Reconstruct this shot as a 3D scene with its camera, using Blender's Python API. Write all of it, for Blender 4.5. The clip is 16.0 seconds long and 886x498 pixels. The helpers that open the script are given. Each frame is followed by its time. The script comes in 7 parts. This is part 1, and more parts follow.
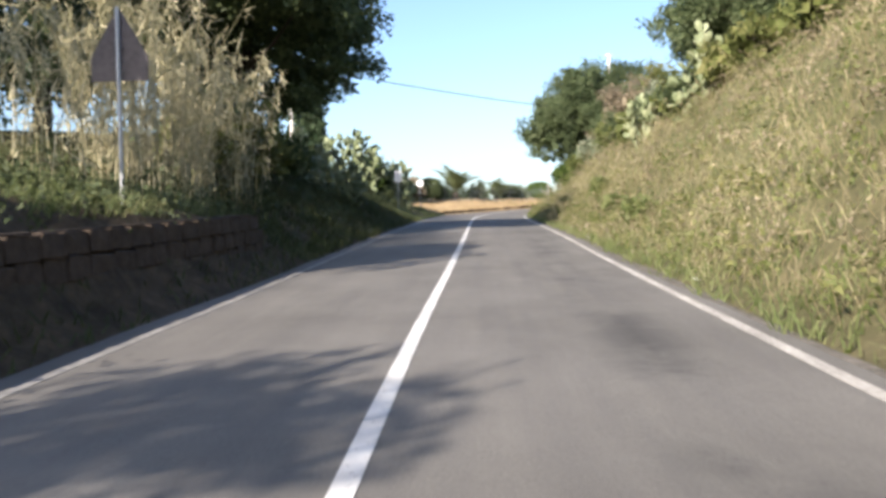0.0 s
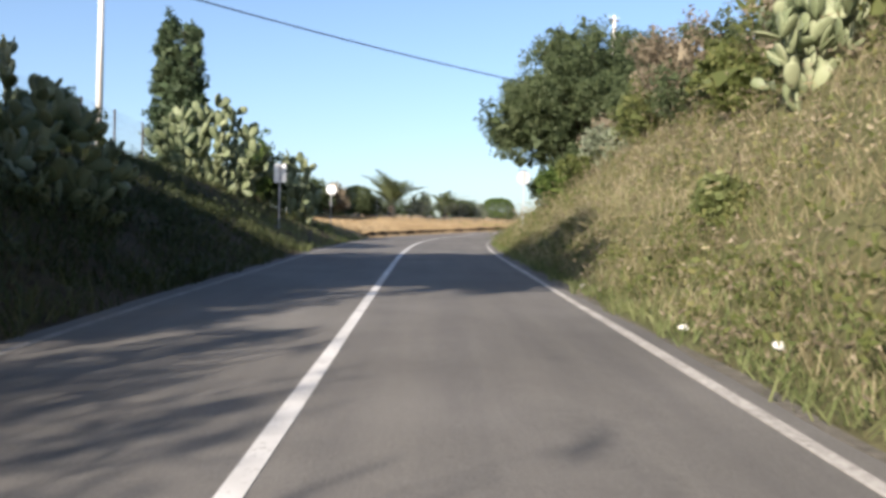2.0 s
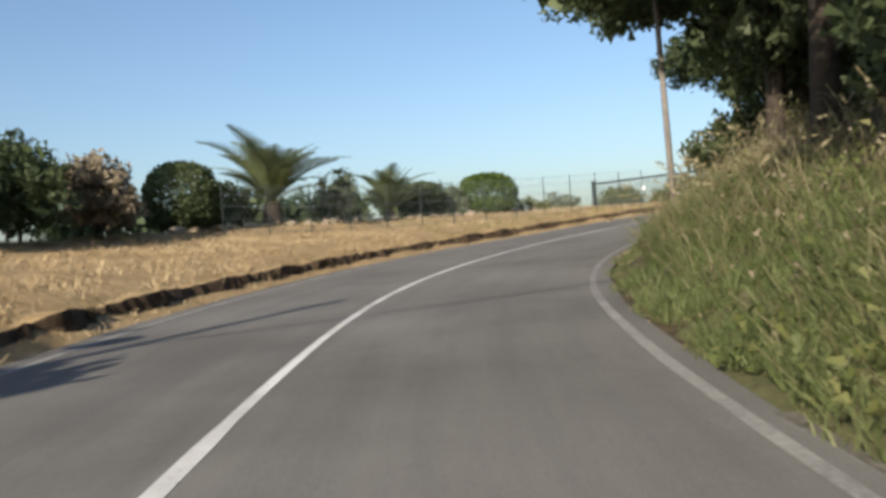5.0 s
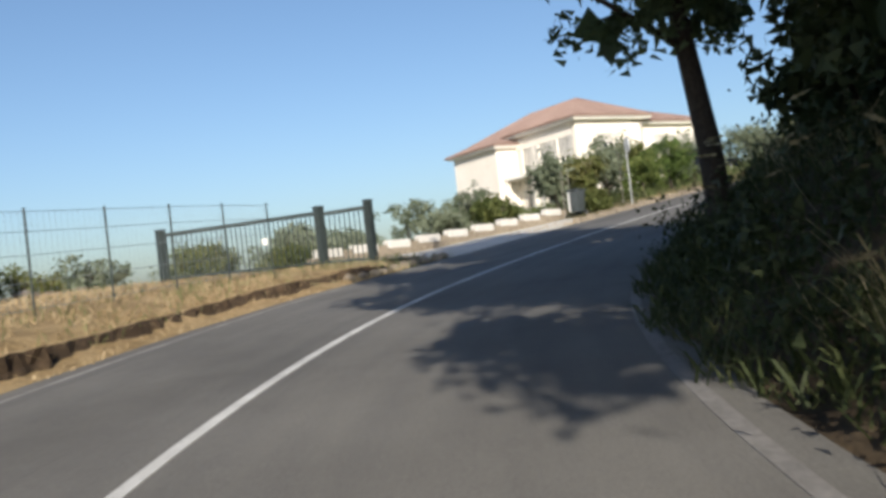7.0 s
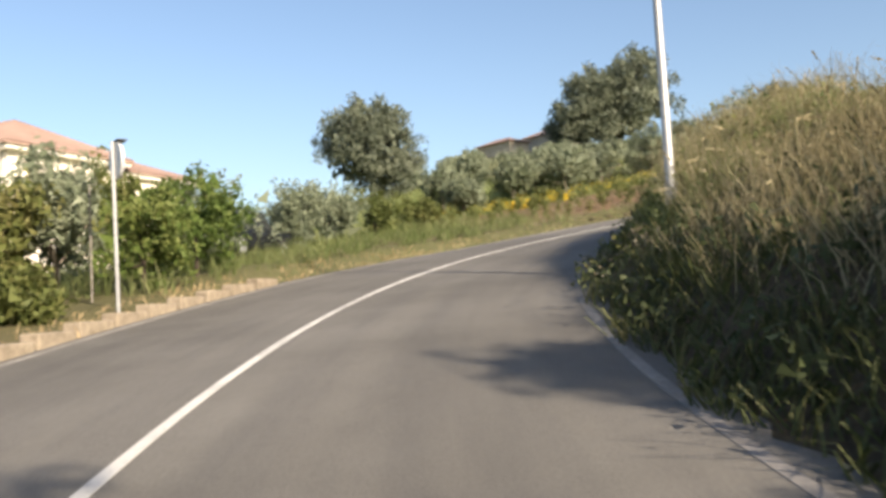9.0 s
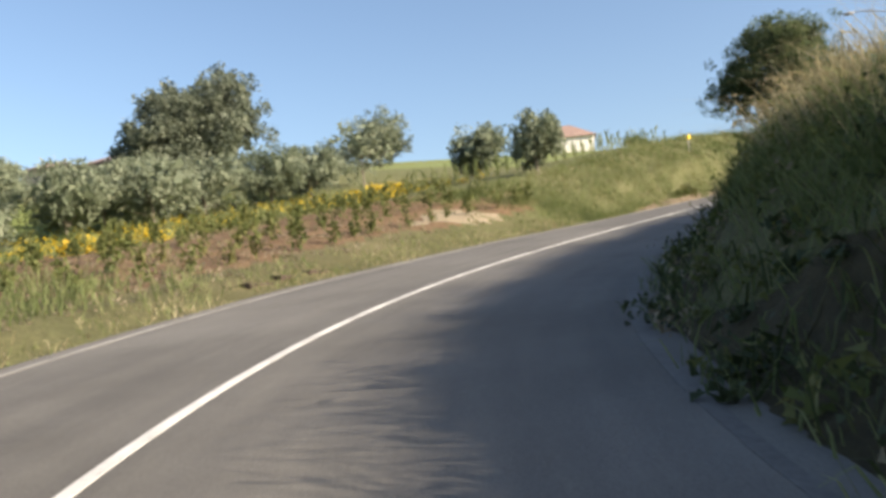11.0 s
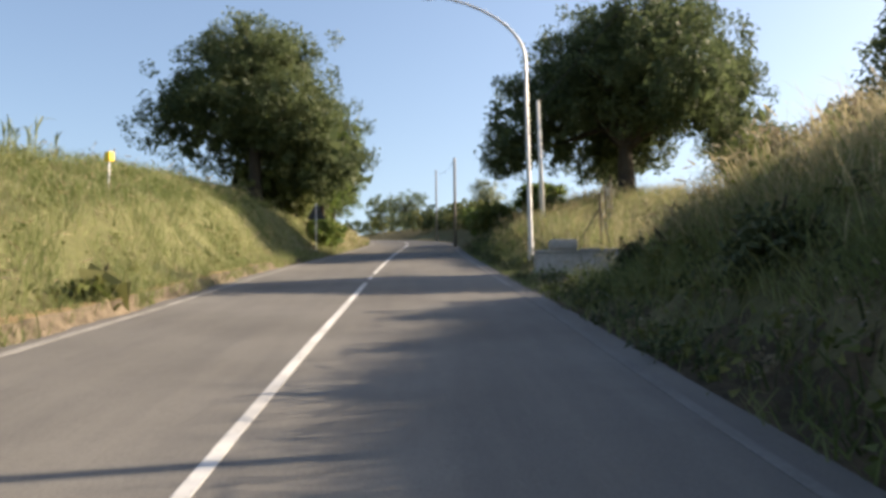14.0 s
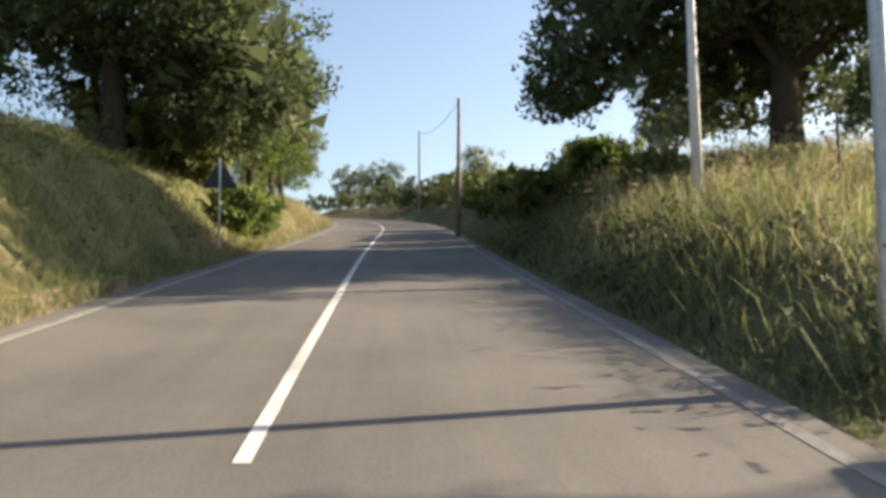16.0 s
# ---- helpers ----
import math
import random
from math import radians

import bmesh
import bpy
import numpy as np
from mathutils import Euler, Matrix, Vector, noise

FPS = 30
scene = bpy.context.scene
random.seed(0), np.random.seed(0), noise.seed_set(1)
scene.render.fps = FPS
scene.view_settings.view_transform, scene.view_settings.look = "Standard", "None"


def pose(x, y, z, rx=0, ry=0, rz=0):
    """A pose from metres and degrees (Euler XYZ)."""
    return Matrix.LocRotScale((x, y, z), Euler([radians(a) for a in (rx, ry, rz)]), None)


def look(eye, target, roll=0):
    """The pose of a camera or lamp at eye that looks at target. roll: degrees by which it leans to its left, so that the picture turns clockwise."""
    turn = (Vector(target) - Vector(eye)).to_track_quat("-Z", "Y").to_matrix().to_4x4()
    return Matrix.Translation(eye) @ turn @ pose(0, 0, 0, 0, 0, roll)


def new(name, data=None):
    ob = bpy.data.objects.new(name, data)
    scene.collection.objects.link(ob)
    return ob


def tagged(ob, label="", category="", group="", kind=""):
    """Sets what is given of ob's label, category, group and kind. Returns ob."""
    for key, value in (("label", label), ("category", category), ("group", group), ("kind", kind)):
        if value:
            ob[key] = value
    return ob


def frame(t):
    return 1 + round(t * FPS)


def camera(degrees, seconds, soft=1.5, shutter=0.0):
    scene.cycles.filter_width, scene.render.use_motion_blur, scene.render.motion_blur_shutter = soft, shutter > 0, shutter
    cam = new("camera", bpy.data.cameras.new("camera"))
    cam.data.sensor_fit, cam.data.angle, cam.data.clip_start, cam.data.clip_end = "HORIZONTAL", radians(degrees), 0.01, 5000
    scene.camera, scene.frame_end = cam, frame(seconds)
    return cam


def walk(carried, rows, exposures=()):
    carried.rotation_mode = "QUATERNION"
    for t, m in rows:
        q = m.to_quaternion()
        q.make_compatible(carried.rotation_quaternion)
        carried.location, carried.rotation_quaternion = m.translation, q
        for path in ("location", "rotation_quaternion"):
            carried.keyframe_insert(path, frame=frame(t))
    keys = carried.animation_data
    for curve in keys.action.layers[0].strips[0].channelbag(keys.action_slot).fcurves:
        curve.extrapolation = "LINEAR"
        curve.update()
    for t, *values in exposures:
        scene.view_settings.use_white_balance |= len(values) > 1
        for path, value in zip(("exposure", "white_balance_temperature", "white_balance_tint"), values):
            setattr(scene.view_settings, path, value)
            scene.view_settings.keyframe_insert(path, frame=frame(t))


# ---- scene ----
cam = camera(54.08, 16.0, soft=3.5, shutter=0.1)

# seconds, eye x y z, heading, pitch, lean
PATH = [
    (0, 0.603, -2.912, 1.139, 2.16, -1.11, -1.35),
    (0.5, 0.675, 2.454, 1.352, 0.49, 0.85, 1.39),
    (1, 0.804, 7.829, 1.558, 0.01, 1.26, 0.25),
    (1.5, 0.966, 13.133, 1.770, -1.15, 0.70, -0.55),
    (2, 1.059, 18.174, 1.986, -1.45, -0.06, 0.98),
    (2.5, 1.248, 23.384, 2.215, -0.56, -0.94, 0.57),
    (3, 1.405, 29.272, 2.449, 2.17, 0.97, -1.77),
    (3.2, 1.491, 31.627, 2.534, 1.50, 0.44, -1.29),
    (3.6, 1.567, 36.540, 2.714, 0.63, 0.24, -1.94),
    (4, 1.656, 41.748, 2.899, -0.50, 0.05, -2.59),
    (4.4, 1.792, 47.081, 3.084, -2.10, -0.14, -3.24),
    (4.8, 2.012, 52.375, 3.265, -4.03, -0.33, -3.89),
    (5.3, 2.435, 58.676, 3.473, -7.19, -0.57, -4.71),
    (5.5, 2.638, 61.327, 3.564, -10.54, -0.68, -5.89),
    (6, 3.615, 66.962, 3.781, -17.94, 0.02, -7.03),
    (6.5, 5.164, 71.967, 3.996, -24.00, 0.60, -6.19),
    (7, 7.330, 76.691, 4.257, -34.33, 1.13, -6.72),
    (7.5, 10.212, 81.142, 4.576, -45.18, 1.44, -6.08),
    (8, 13.682, 85.102, 4.898, -55.69, 2.57, -4.91),
    (8.3, 16.123, 87.389, 5.109, -59.98, 2.25, -3.21),
    (8.5, 17.822, 88.731, 5.257, -62.45, 3.31, -3.48),
    (8.7, 19.466, 89.754, 5.404, -65.58, 3.21, -3.26),
    (9, 22.137, 91.287, 5.665, -69.71, 3.46, -3.43),
    (9.4, 25.820, 93.029, 6.053, -74.82, 3.80, -3.66),
    (9.8, 29.531, 94.395, 6.468, -80.03, 4.14, -3.89),
    (10.2, 33.156, 95.364, 6.888, -85.44, 4.48, -4.13),
    (10.5, 35.744, 95.820, 7.198, -89.96, 4.73, -4.30),
    (10.8, 38.166, 96.045, 7.499, -94.76, 4.98, -4.47),
    (11, 39.685, 96.031, 7.697, -97.85, 4.18, -4.76),
    (11.5, 43.589, 95.967, 8.212, -106.01, 3.98, -6.16),
    (12, 47.339, 95.045, 8.713, -114.60, 2.31, -6.92),
    (12.5, 51.267, 93.586, 9.241, -122.30, 3.92, -8.55),
    (13, 55.040, 91.624, 9.798, -129.25, 3.93, -5.46),
    (13.5, 58.520, 89.269, 10.365, -134.76, 5.37, -4.84),
    (14, 61.685, 86.637, 10.939, -136.87, 6.33, -1.08),
    (14.5, 64.901, 83.832, 11.547, -139.03, 5.20, -0.24),
    (15, 67.988, 80.921, 12.149, -138.26, 5.40, 1.19),
    (15.5, 71.033, 77.915, 12.747, -139.16, 5.12, 2.14),
    (16, 74.48, 74.35, 13.425, -138.79, 4.78, -0.33),
]


def view(x, y, z, yaw, pitch, lean):
    yaw, pitch = radians(yaw), radians(pitch)
    way = Vector((-math.sin(yaw) * math.cos(pitch), math.cos(yaw) * math.cos(pitch), math.sin(pitch)))
    return look(Vector((x, y, z)), Vector((x, y, z)) + 10 * way, lean)


walk(cam, [(row[0], view(*row[1:])) for row in PATH],
     exposures=[(0, 1.5, 6050, 14), (1.5, 1.25, 6050, 14), (2.2, 1.12, 6150, 14), (3, 1.22, 7000, 13), (4.5, 0.85, 6300, 10), (6, 0.52, 6100, 9), (7.4, 0.48, 5900, 9), (8.5, 1.1, 6900, 12), (11, 1.25, 6700, 11), (12.5, 1.5, 6750, 12), (14.2, 1.38, 7100, 13), (15.0, 1.45, 7100, 13), (15.5, 1.78, 7900, 14), (16, 1.5, 7300, 12)])

# ---- light ----
SUN_AZ, SUN_EL = 59.0, 25.5      # degrees: from -x towards -y, above the horizon
TO_SUN = Vector((-math.cos(radians(SUN_AZ)) * math.cos(radians(SUN_EL)),
                 -math.sin(radians(SUN_AZ)) * math.cos(radians(SUN_EL)), math.sin(radians(SUN_EL))))
world = bpy.data.worlds.new("sky")
scene.world = world
world.use_nodes = True
wn = world.node_tree.nodes
sky = wn.new("ShaderNodeTexSky")
sky.sky_type = "NISHITA"
sky.sun_disc = False
sky.sun_elevation = radians(SUN_EL)
sky.sun_rotation = math.atan2(TO_SUN.x, TO_SUN.y)
sky.air_density, sky.dust_density, sky.ozone_density = 1.0, 1.7, 2.2
wn["Background"].inputs["Strength"].default_value = 0.094
world.node_tree.links.new(sky.outputs[0], wn["Background"].inputs["Color"])
sun = new("sun", bpy.data.lights.new("sun", "SUN"))
sun.data.energy, sun.data.angle, sun.data.color = 5.0, radians(0.6), (1.0, 0.86, 0.68)
sun.matrix_world = look(Vector((0, 0, 60)) + TO_SUN * 50, (0, 0, 60))


# ---- materials ----
def material(name, rough=0.9, metal=0.0):
    m = bpy.data.materials.new(name)
    m.use_nodes = True
    b = m.node_tree.nodes["Principled BSDF"]
    b.inputs["Roughness"].default_value, b.inputs["Metallic"].default_value = rough, metal
    b.inputs["Specular IOR Level"].default_value = 0.25
    return m, m.node_tree.nodes, m.node_tree.links, b


def ramp(nodes, stops):
    r = nodes.new("ShaderNodeValToRGB")
    while len(r.color_ramp.elements) < len(stops):
        r.color_ramp.elements.new(0.5)
    for el, (p, c) in zip(r.color_ramp.elements, stops):
        el.position, el.color = p, (*c, 1)
    return r


def noise_tex(nodes, links, scale, detail=4.0, rough=0.55, vec=None):
    n = nodes.new("ShaderNodeTexNoise")
    n.inputs["Scale"].default_value, n.inputs["Detail"].default_value, n.inputs["Roughness"].default_value = scale, detail, rough
    if vec is not None:
        links.new(vec, n.inputs["Vector"])
    return n


def mix(nodes, links, fac, a, b, mode="MIX"):
    m = nodes.new("ShaderNodeMix")
    m.data_type, m.blend_type = "RGBA", mode
    for sock, v in ((m.inputs[0], fac), (m.inputs[6], a), (m.inputs[7], b)):
        if isinstance(v, (int, float)):
            sock.default_value = v
        elif isinstance(v, tuple):
            sock.default_value = (*v, 1)
        else:
            links.new(v, sock)
    return m.outputs[2]


def world_pos(nodes):
    return nodes.new("ShaderNodeNewGeometry").outputs["Position"]


def bump(nodes, links, bsdf, height, strength, dist):
    b = nodes.new("ShaderNodeBump")
    b.inputs["Strength"].default_value, b.inputs["Distance"].default_value = strength, dist
    links.new(height, b.inputs["Height"])
    links.new(b.outputs[0], bsdf.inputs["Normal"])


def grainy(name, dark, light, scale=8.0, rough=0.9, metal=0.0, big=0.6, bumps=0.4, dist=0.01):
    """A surface of two tones: fine grain and broad stains, with fine relief."""
    m, n, l, b = material(name, rough, metal)
    pos = world_pos(n)
    fine, broad = noise_tex(n, l, scale, 6, 0.65, pos), noise_tex(n, l, big, 3, 0.5, pos)
    f = n.new("ShaderNodeMath")
    f.operation = "MULTIPLY_ADD"
    l.new(fine.outputs[0], f.inputs[0])
    f.inputs[1].default_value = 0.6
    h = n.new("ShaderNodeMath")
    h.operation = "MULTIPLY"
    l.new(broad.outputs[0], h.inputs[0])
    h.inputs[1].default_value = 0.4
    l.new(h.outputs[0], f.inputs[2])
    r = ramp(n, [(0.36, dark), (0.64, light)])
    l.new(f.outputs[0], r.inputs[0])
    l.new(r.outputs[0], b.inputs["Base Color"])
    if bumps:
        bump(n, l, b, fine.outputs[0], bumps, dist)
    return m


def leafy(name, tones, translucent=0.35, rough=0.6, patch=0.25, single=False):
    """Leaves: each takes a tone of its own, drifting over some metres; light shines through."""
    m, n, l, b = material(name, rough)
    geo = n.new("ShaderNodeNewGeometry")
    drift = noise_tex(n, l, patch, 2, 0.5, geo.outputs["Position"])
    f = n.new("ShaderNodeMath")
    f.operation = "MULTIPLY_ADD"
    l.new(n.new("ShaderNodeObjectInfo").outputs["Random"] if single else geo.outputs["Random Per Island"], f.inputs[0])
    f.inputs[1].default_value = 0.55
    h = n.new("ShaderNodeMath")
    h.operation = "MULTIPLY_ADD"
    l.new(drift.outputs[0], h.inputs[0])
    h.inputs[1].default_value, h.inputs[2].default_value = 1.2, -0.38
    l.new(h.outputs[0], f.inputs[2])
    k = len(tones)
    r = ramp(n, [(0.08 + 0.84 * i / (k - 1), c) for i, c in enumerate(tones)])
    l.new(f.outputs[0], r.inputs[0])
    l.new(r.outputs[0], b.inputs["Base Color"])
    t = n.new("ShaderNodeBsdfTranslucent")
    l.new(r.outputs[0], t.inputs["Color"])
    ms = n.new("ShaderNodeMixShader")
    ms.inputs[0].default_value = translucent
    l.new(b.outputs[0], ms.inputs[1])
    l.new(t.outputs[0], ms.inputs[2])
    l.new(ms.outputs[0], n["Material Output"].inputs["Surface"])
    return m


OAK = leafy("oak_leaf", [(0.04, 0.059, 0.027), (0.085, 0.114, 0.05), (0.145, 0.176, 0.086)], 0.45)
# ivy, darker than the oak leaf so the tones carry deep shade
IVY = leafy("shade_dark_ivy_leaf", [(0.022, 0.032, 0.013), (0.045, 0.06, 0.024), (0.08, 0.098, 0.044)], 0.2)
HILLOAK = leafy("holm_oak_leaf", [(0.06, 0.075, 0.052), (0.11, 0.13, 0.092), (0.17, 0.19, 0.14)], 0.2)
BRIGHT = leafy("bright_leaf", [(0.05, 0.09, 0.02), (0.105, 0.155, 0.038), (0.18, 0.21, 0.065)], 0.4)
OLIVE = leafy("olive_leaf", [(0.09, 0.115, 0.07), (0.17, 0.2, 0.13), (0.28, 0.31, 0.22)], 0.3)
CYPRESS = leafy("cypress_leaf", [(0.022, 0.042, 0.02), (0.042, 0.068, 0.032), (0.065, 0.09, 0.045)], 0.15)
SHRUB = leafy("shrub_leaf", [(0.055, 0.075, 0.02), (0.115, 0.135, 0.04), (0.2, 0.19, 0.075)], 0.35)
DRYTWIG = leafy("dry_twig", [(0.115, 0.096, 0.066), (0.21, 0.176, 0.12), (0.33, 0.285, 0.2)], 0.3)
PALMLEAF = leafy("palm_leaf", [(0.08, 0.105, 0.045), (0.145, 0.175, 0.08), (0.23, 0.26, 0.135)], 0.3, 0.6, 0.25, True)
CANE = leafy("cane", [(0.2, 0.19, 0.1), (0.36, 0.335, 0.21), (0.56, 0.52, 0.37)], 0.3)
STRAW = leafy("straw_grass", [(0.165, 0.14, 0.075), (0.32, 0.278, 0.16), (0.52, 0.46, 0.3)], 0.48)
# darkened copy of the green grass: bank shade put into the tones
SHADEGRASS = leafy("shade_dark_grass", [(0.03, 0.042, 0.014), (0.062, 0.078, 0.028), (0.125, 0.125, 0.058)], 0.3)
GREENGRASS = leafy("green_grass", [(0.085, 0.12, 0.036), (0.17, 0.205, 0.078), (0.29, 0.305, 0.145)], 0.5)
HAY = leafy("cut_hay", [(0.25, 0.185, 0.1), (0.4, 0.305, 0.175), (0.56, 0.45, 0.28)], 0.2)
CACTUS = leafy("cactus_pad", [(0.085, 0.112, 0.058), (0.16, 0.19, 0.1), (0.28, 0.305, 0.185)], 0.05, 0.5, 0.25, True)
FLOWERS = leafy("yellow_flowers", [(0.45, 0.3, 0.01), (0.6, 0.42, 0.02), (0.7, 0.55, 0.05)], 0.3)
BARK = grainy("bark", (0.024, 0.019, 0.015), (0.075, 0.061, 0.046), 14, 0.95, bumps=0.9, dist=0.03)
PALEBARK = grainy("pale_bark", (0.12, 0.1, 0.08), (0.26, 0.23, 0.19), 14, 0.95, bumps=0.8, dist=0.02)

# ---- the road's course: bend, slope and cross fall at every 8 m ----
KNOT = np.arange(-10.0, 298.1, 8.0)
BEND = [-0.724, -0.403, -0.051, 0.003, 0.06, 0.048, -0.059, -0.294, -0.416, -1.192, -2.745, -2.998, -2.715, -2.484, -2.06, -2.325, -3.502, -3.896, -2.754, -1.83, -0.168, 0.02, -0.041, 0.005, -0.19, -0.143, 0.211, 0.526, 0.705, 0.735, 0.699, 0.624, 0.529, 0.427, 0.329, 0.239, 0.159, 0.085, 0.015]
SLOPE = [4.24, 4.0, 3.78, 4.26, 4.48, 3.61, 3.63, 3.5, 3.31, 3.58, 3.79, 5.25, 5.94, 6.59, 9.08, 10.78, 12.21, 12.44, 12.89, 13.43, 14.07, 13.79, 13.74, 13.18, 13.56, 13.86, 13.61, 13.5, 13.5, 13.4, 13.2, 12.6, 11.6, 10.6, 9.6, 8.6, 7.6, 6.6, 5.6]
CROSS = [-0.78, -0.88, -0.77, -0.38, -0.23, 0.25, -0.04, 0.61, 0.59, 1.4, 0.73, 0.64, -0.36, 1.26, -0.04, -0.82, -0.09, -1.06, 2.81, 3.66, 1.59, 0.45, 1.2, 0.44, -0.43, -1.06, -1.16, -0.86, -0.7, -0.52, -0.38, -0.29, -0.21, -0.16, -0.12, -0.1, -0.08, -0.07, -0.06]
STEP = 0.5
SS = np.arange(-40.0, 290.0, STEP)


def course():
    k = np.interp(SS, KNOT, BEND) / 100 * (SS > -12)
    g = np.interp(SS, KNOT, SLOPE) / 100
    th = np.concatenate([[0], np.cumsum(k[:-1] * STEP)])
    th -= np.interp(0, SS, th)
    mid = th[:-1] + k[:-1] * STEP / 2
    x = np.concatenate([[0], np.cumsum(-np.sin(mid) * STEP)])
    y = np.concatenate([[0], np.cumsum(np.cos(mid) * STEP)])
    z = np.concatenate([[0], np.cumsum(g[:-1] * STEP)])
    return [a - np.interp(0, SS, a) for a in (x, y, z)] + [th, -np.interp(SS, KNOT, CROSS) / 100]


RX, RY, RZ, RT, RB = course()
WIDE = np.arange(-10.0, 271.0, 40.0)
LEFT_W, RIGHT_W = [2.65, 2.72, 2.78, 2.89, 2.88, 2.56, 2.58, 2.59], [2.99, 2.93, 3.16, 3.35, 2.93, 2.96, 2.99, 2.99]


def left_edge(s):
    return np.interp(s, WIDE, LEFT_W)


def right_edge(s):
    return np.interp(s, WIDE, RIGHT_W)


def on(s, lat=0.0, h=0.0):
    """Places at station s of the road, lat metres to the right of its centre line and h above its surface."""
    s, lat = np.asarray(s, float), np.asarray(lat, float)
    th = np.interp(s, SS, RT)
    return np.stack([np.interp(s, SS, RX) + np.cos(th) * lat, np.interp(s, SS, RY) + np.sin(th) * lat,
                     np.interp(s, SS, RZ) + np.interp(s, SS, RB) * np.clip(lat, -4, 4) + h], -1)


def heading(s):
    return float(np.interp(s, SS, RT))


# ---- the lie of the land: heights over the road at stations along it, by distance to the side ----
AT = [-20, 13, 15, 35, 50, 58, 65, 80, 95, 102, 112, 118, 132, 150, 156, 160, 163, 167, 169.5, 180, 190, 205, 260]
L42 = [1.15, 1.15, .5, .5, .5, .4, .35, .35, .35, .05, .05, .3, .25, .35, .45, .54, .6, .6, .7, .8, .8, .7, .5]
L55 = [1.5, 1.5, 1.2, 1.3, 1.1, .95, .6, .6, .5, .05, .05, .35, .3, 1.0, 1.3, 1.6, 1.9, 2, 2.1, 2.2, 2.1, 1.6, 1]
L80 = [1.9, 1.9, 2.4, 2.6, 2.5, 1.9, .9, .8, .6, .05, .05, .35, 0.5, 1.6, 2.1, 2.44, 2.9, 3, 3.1, 3.2, 3.2, 2.5, 1.5]
L110 = [2.1, 2.1, 3.4, 3.6, 3.6, 2.8, 1.2, 1.3, .6, 0, 0, .35, 0.7, 2.0, 2.4, 2.64, 3.1, 3.2, 3.4, 3.5, 3.5, 3, 2]
R45 = [.5, .5, .5, .5, .5, .5, .6, .6, 0.6, 0.6, 0.6, 1.1, 1.1, 1.0, 0.55, .05, -.02, -.02, .8, .7, .5, .4, .3]
R55 = [1.5, 1.5, 1.5, 1.5, 1.4, 1.3, 1.2, 1.3, 1.3, 1.1, 1.2, 1.9, 1.75, 1.95, 1.85, 0.9, -.05, -.05, 1.2, 1.2, 1.1, 1, .8]
R75 = [3.8, 3.8, 3.8, 3.7, 3.3, 2.8, 2.4, 2.3, 2.4, 1.9, 2.0, 2.7, 2.2, 2.3, 2.35, 2.0, -.1, -.1, 0.5, 1.8, 1.9, 2, 1.6]
R100 = [6.2, 6.2, 6.1, 5.8, 5, 4.2, 3.4, 3.2, 3.1, 2.7, 2.6, 3, 2.5, 2.3, 2.5, 2.2, -.1, -.1, 0.9, 2.4, 2.5, 2.5, 2]
R150 = [8.5, 8.5, 8.3, 7.8, 6.8, 5.4, 4.2, 3.8, 4.2, 3.2, 3.0, 3.3, 2.8, 2.5, 2.5, 1.2, 0, 0, 2.0, 2.7, 2.7, 2.6, 2]
OFFS = np.array([-11, -8, -5.5, -4.15, -3.75, -3.2, 0, 3.7, 4.5, 5.5, 7.5, 10, 15])
FLAT = [0] * len(AT)
RISE = np.array([L110, L80, L55, L42, np.array(L42) * 0.25, FLAT, FLAT, FLAT, R45, R55, R75, R100, R150])


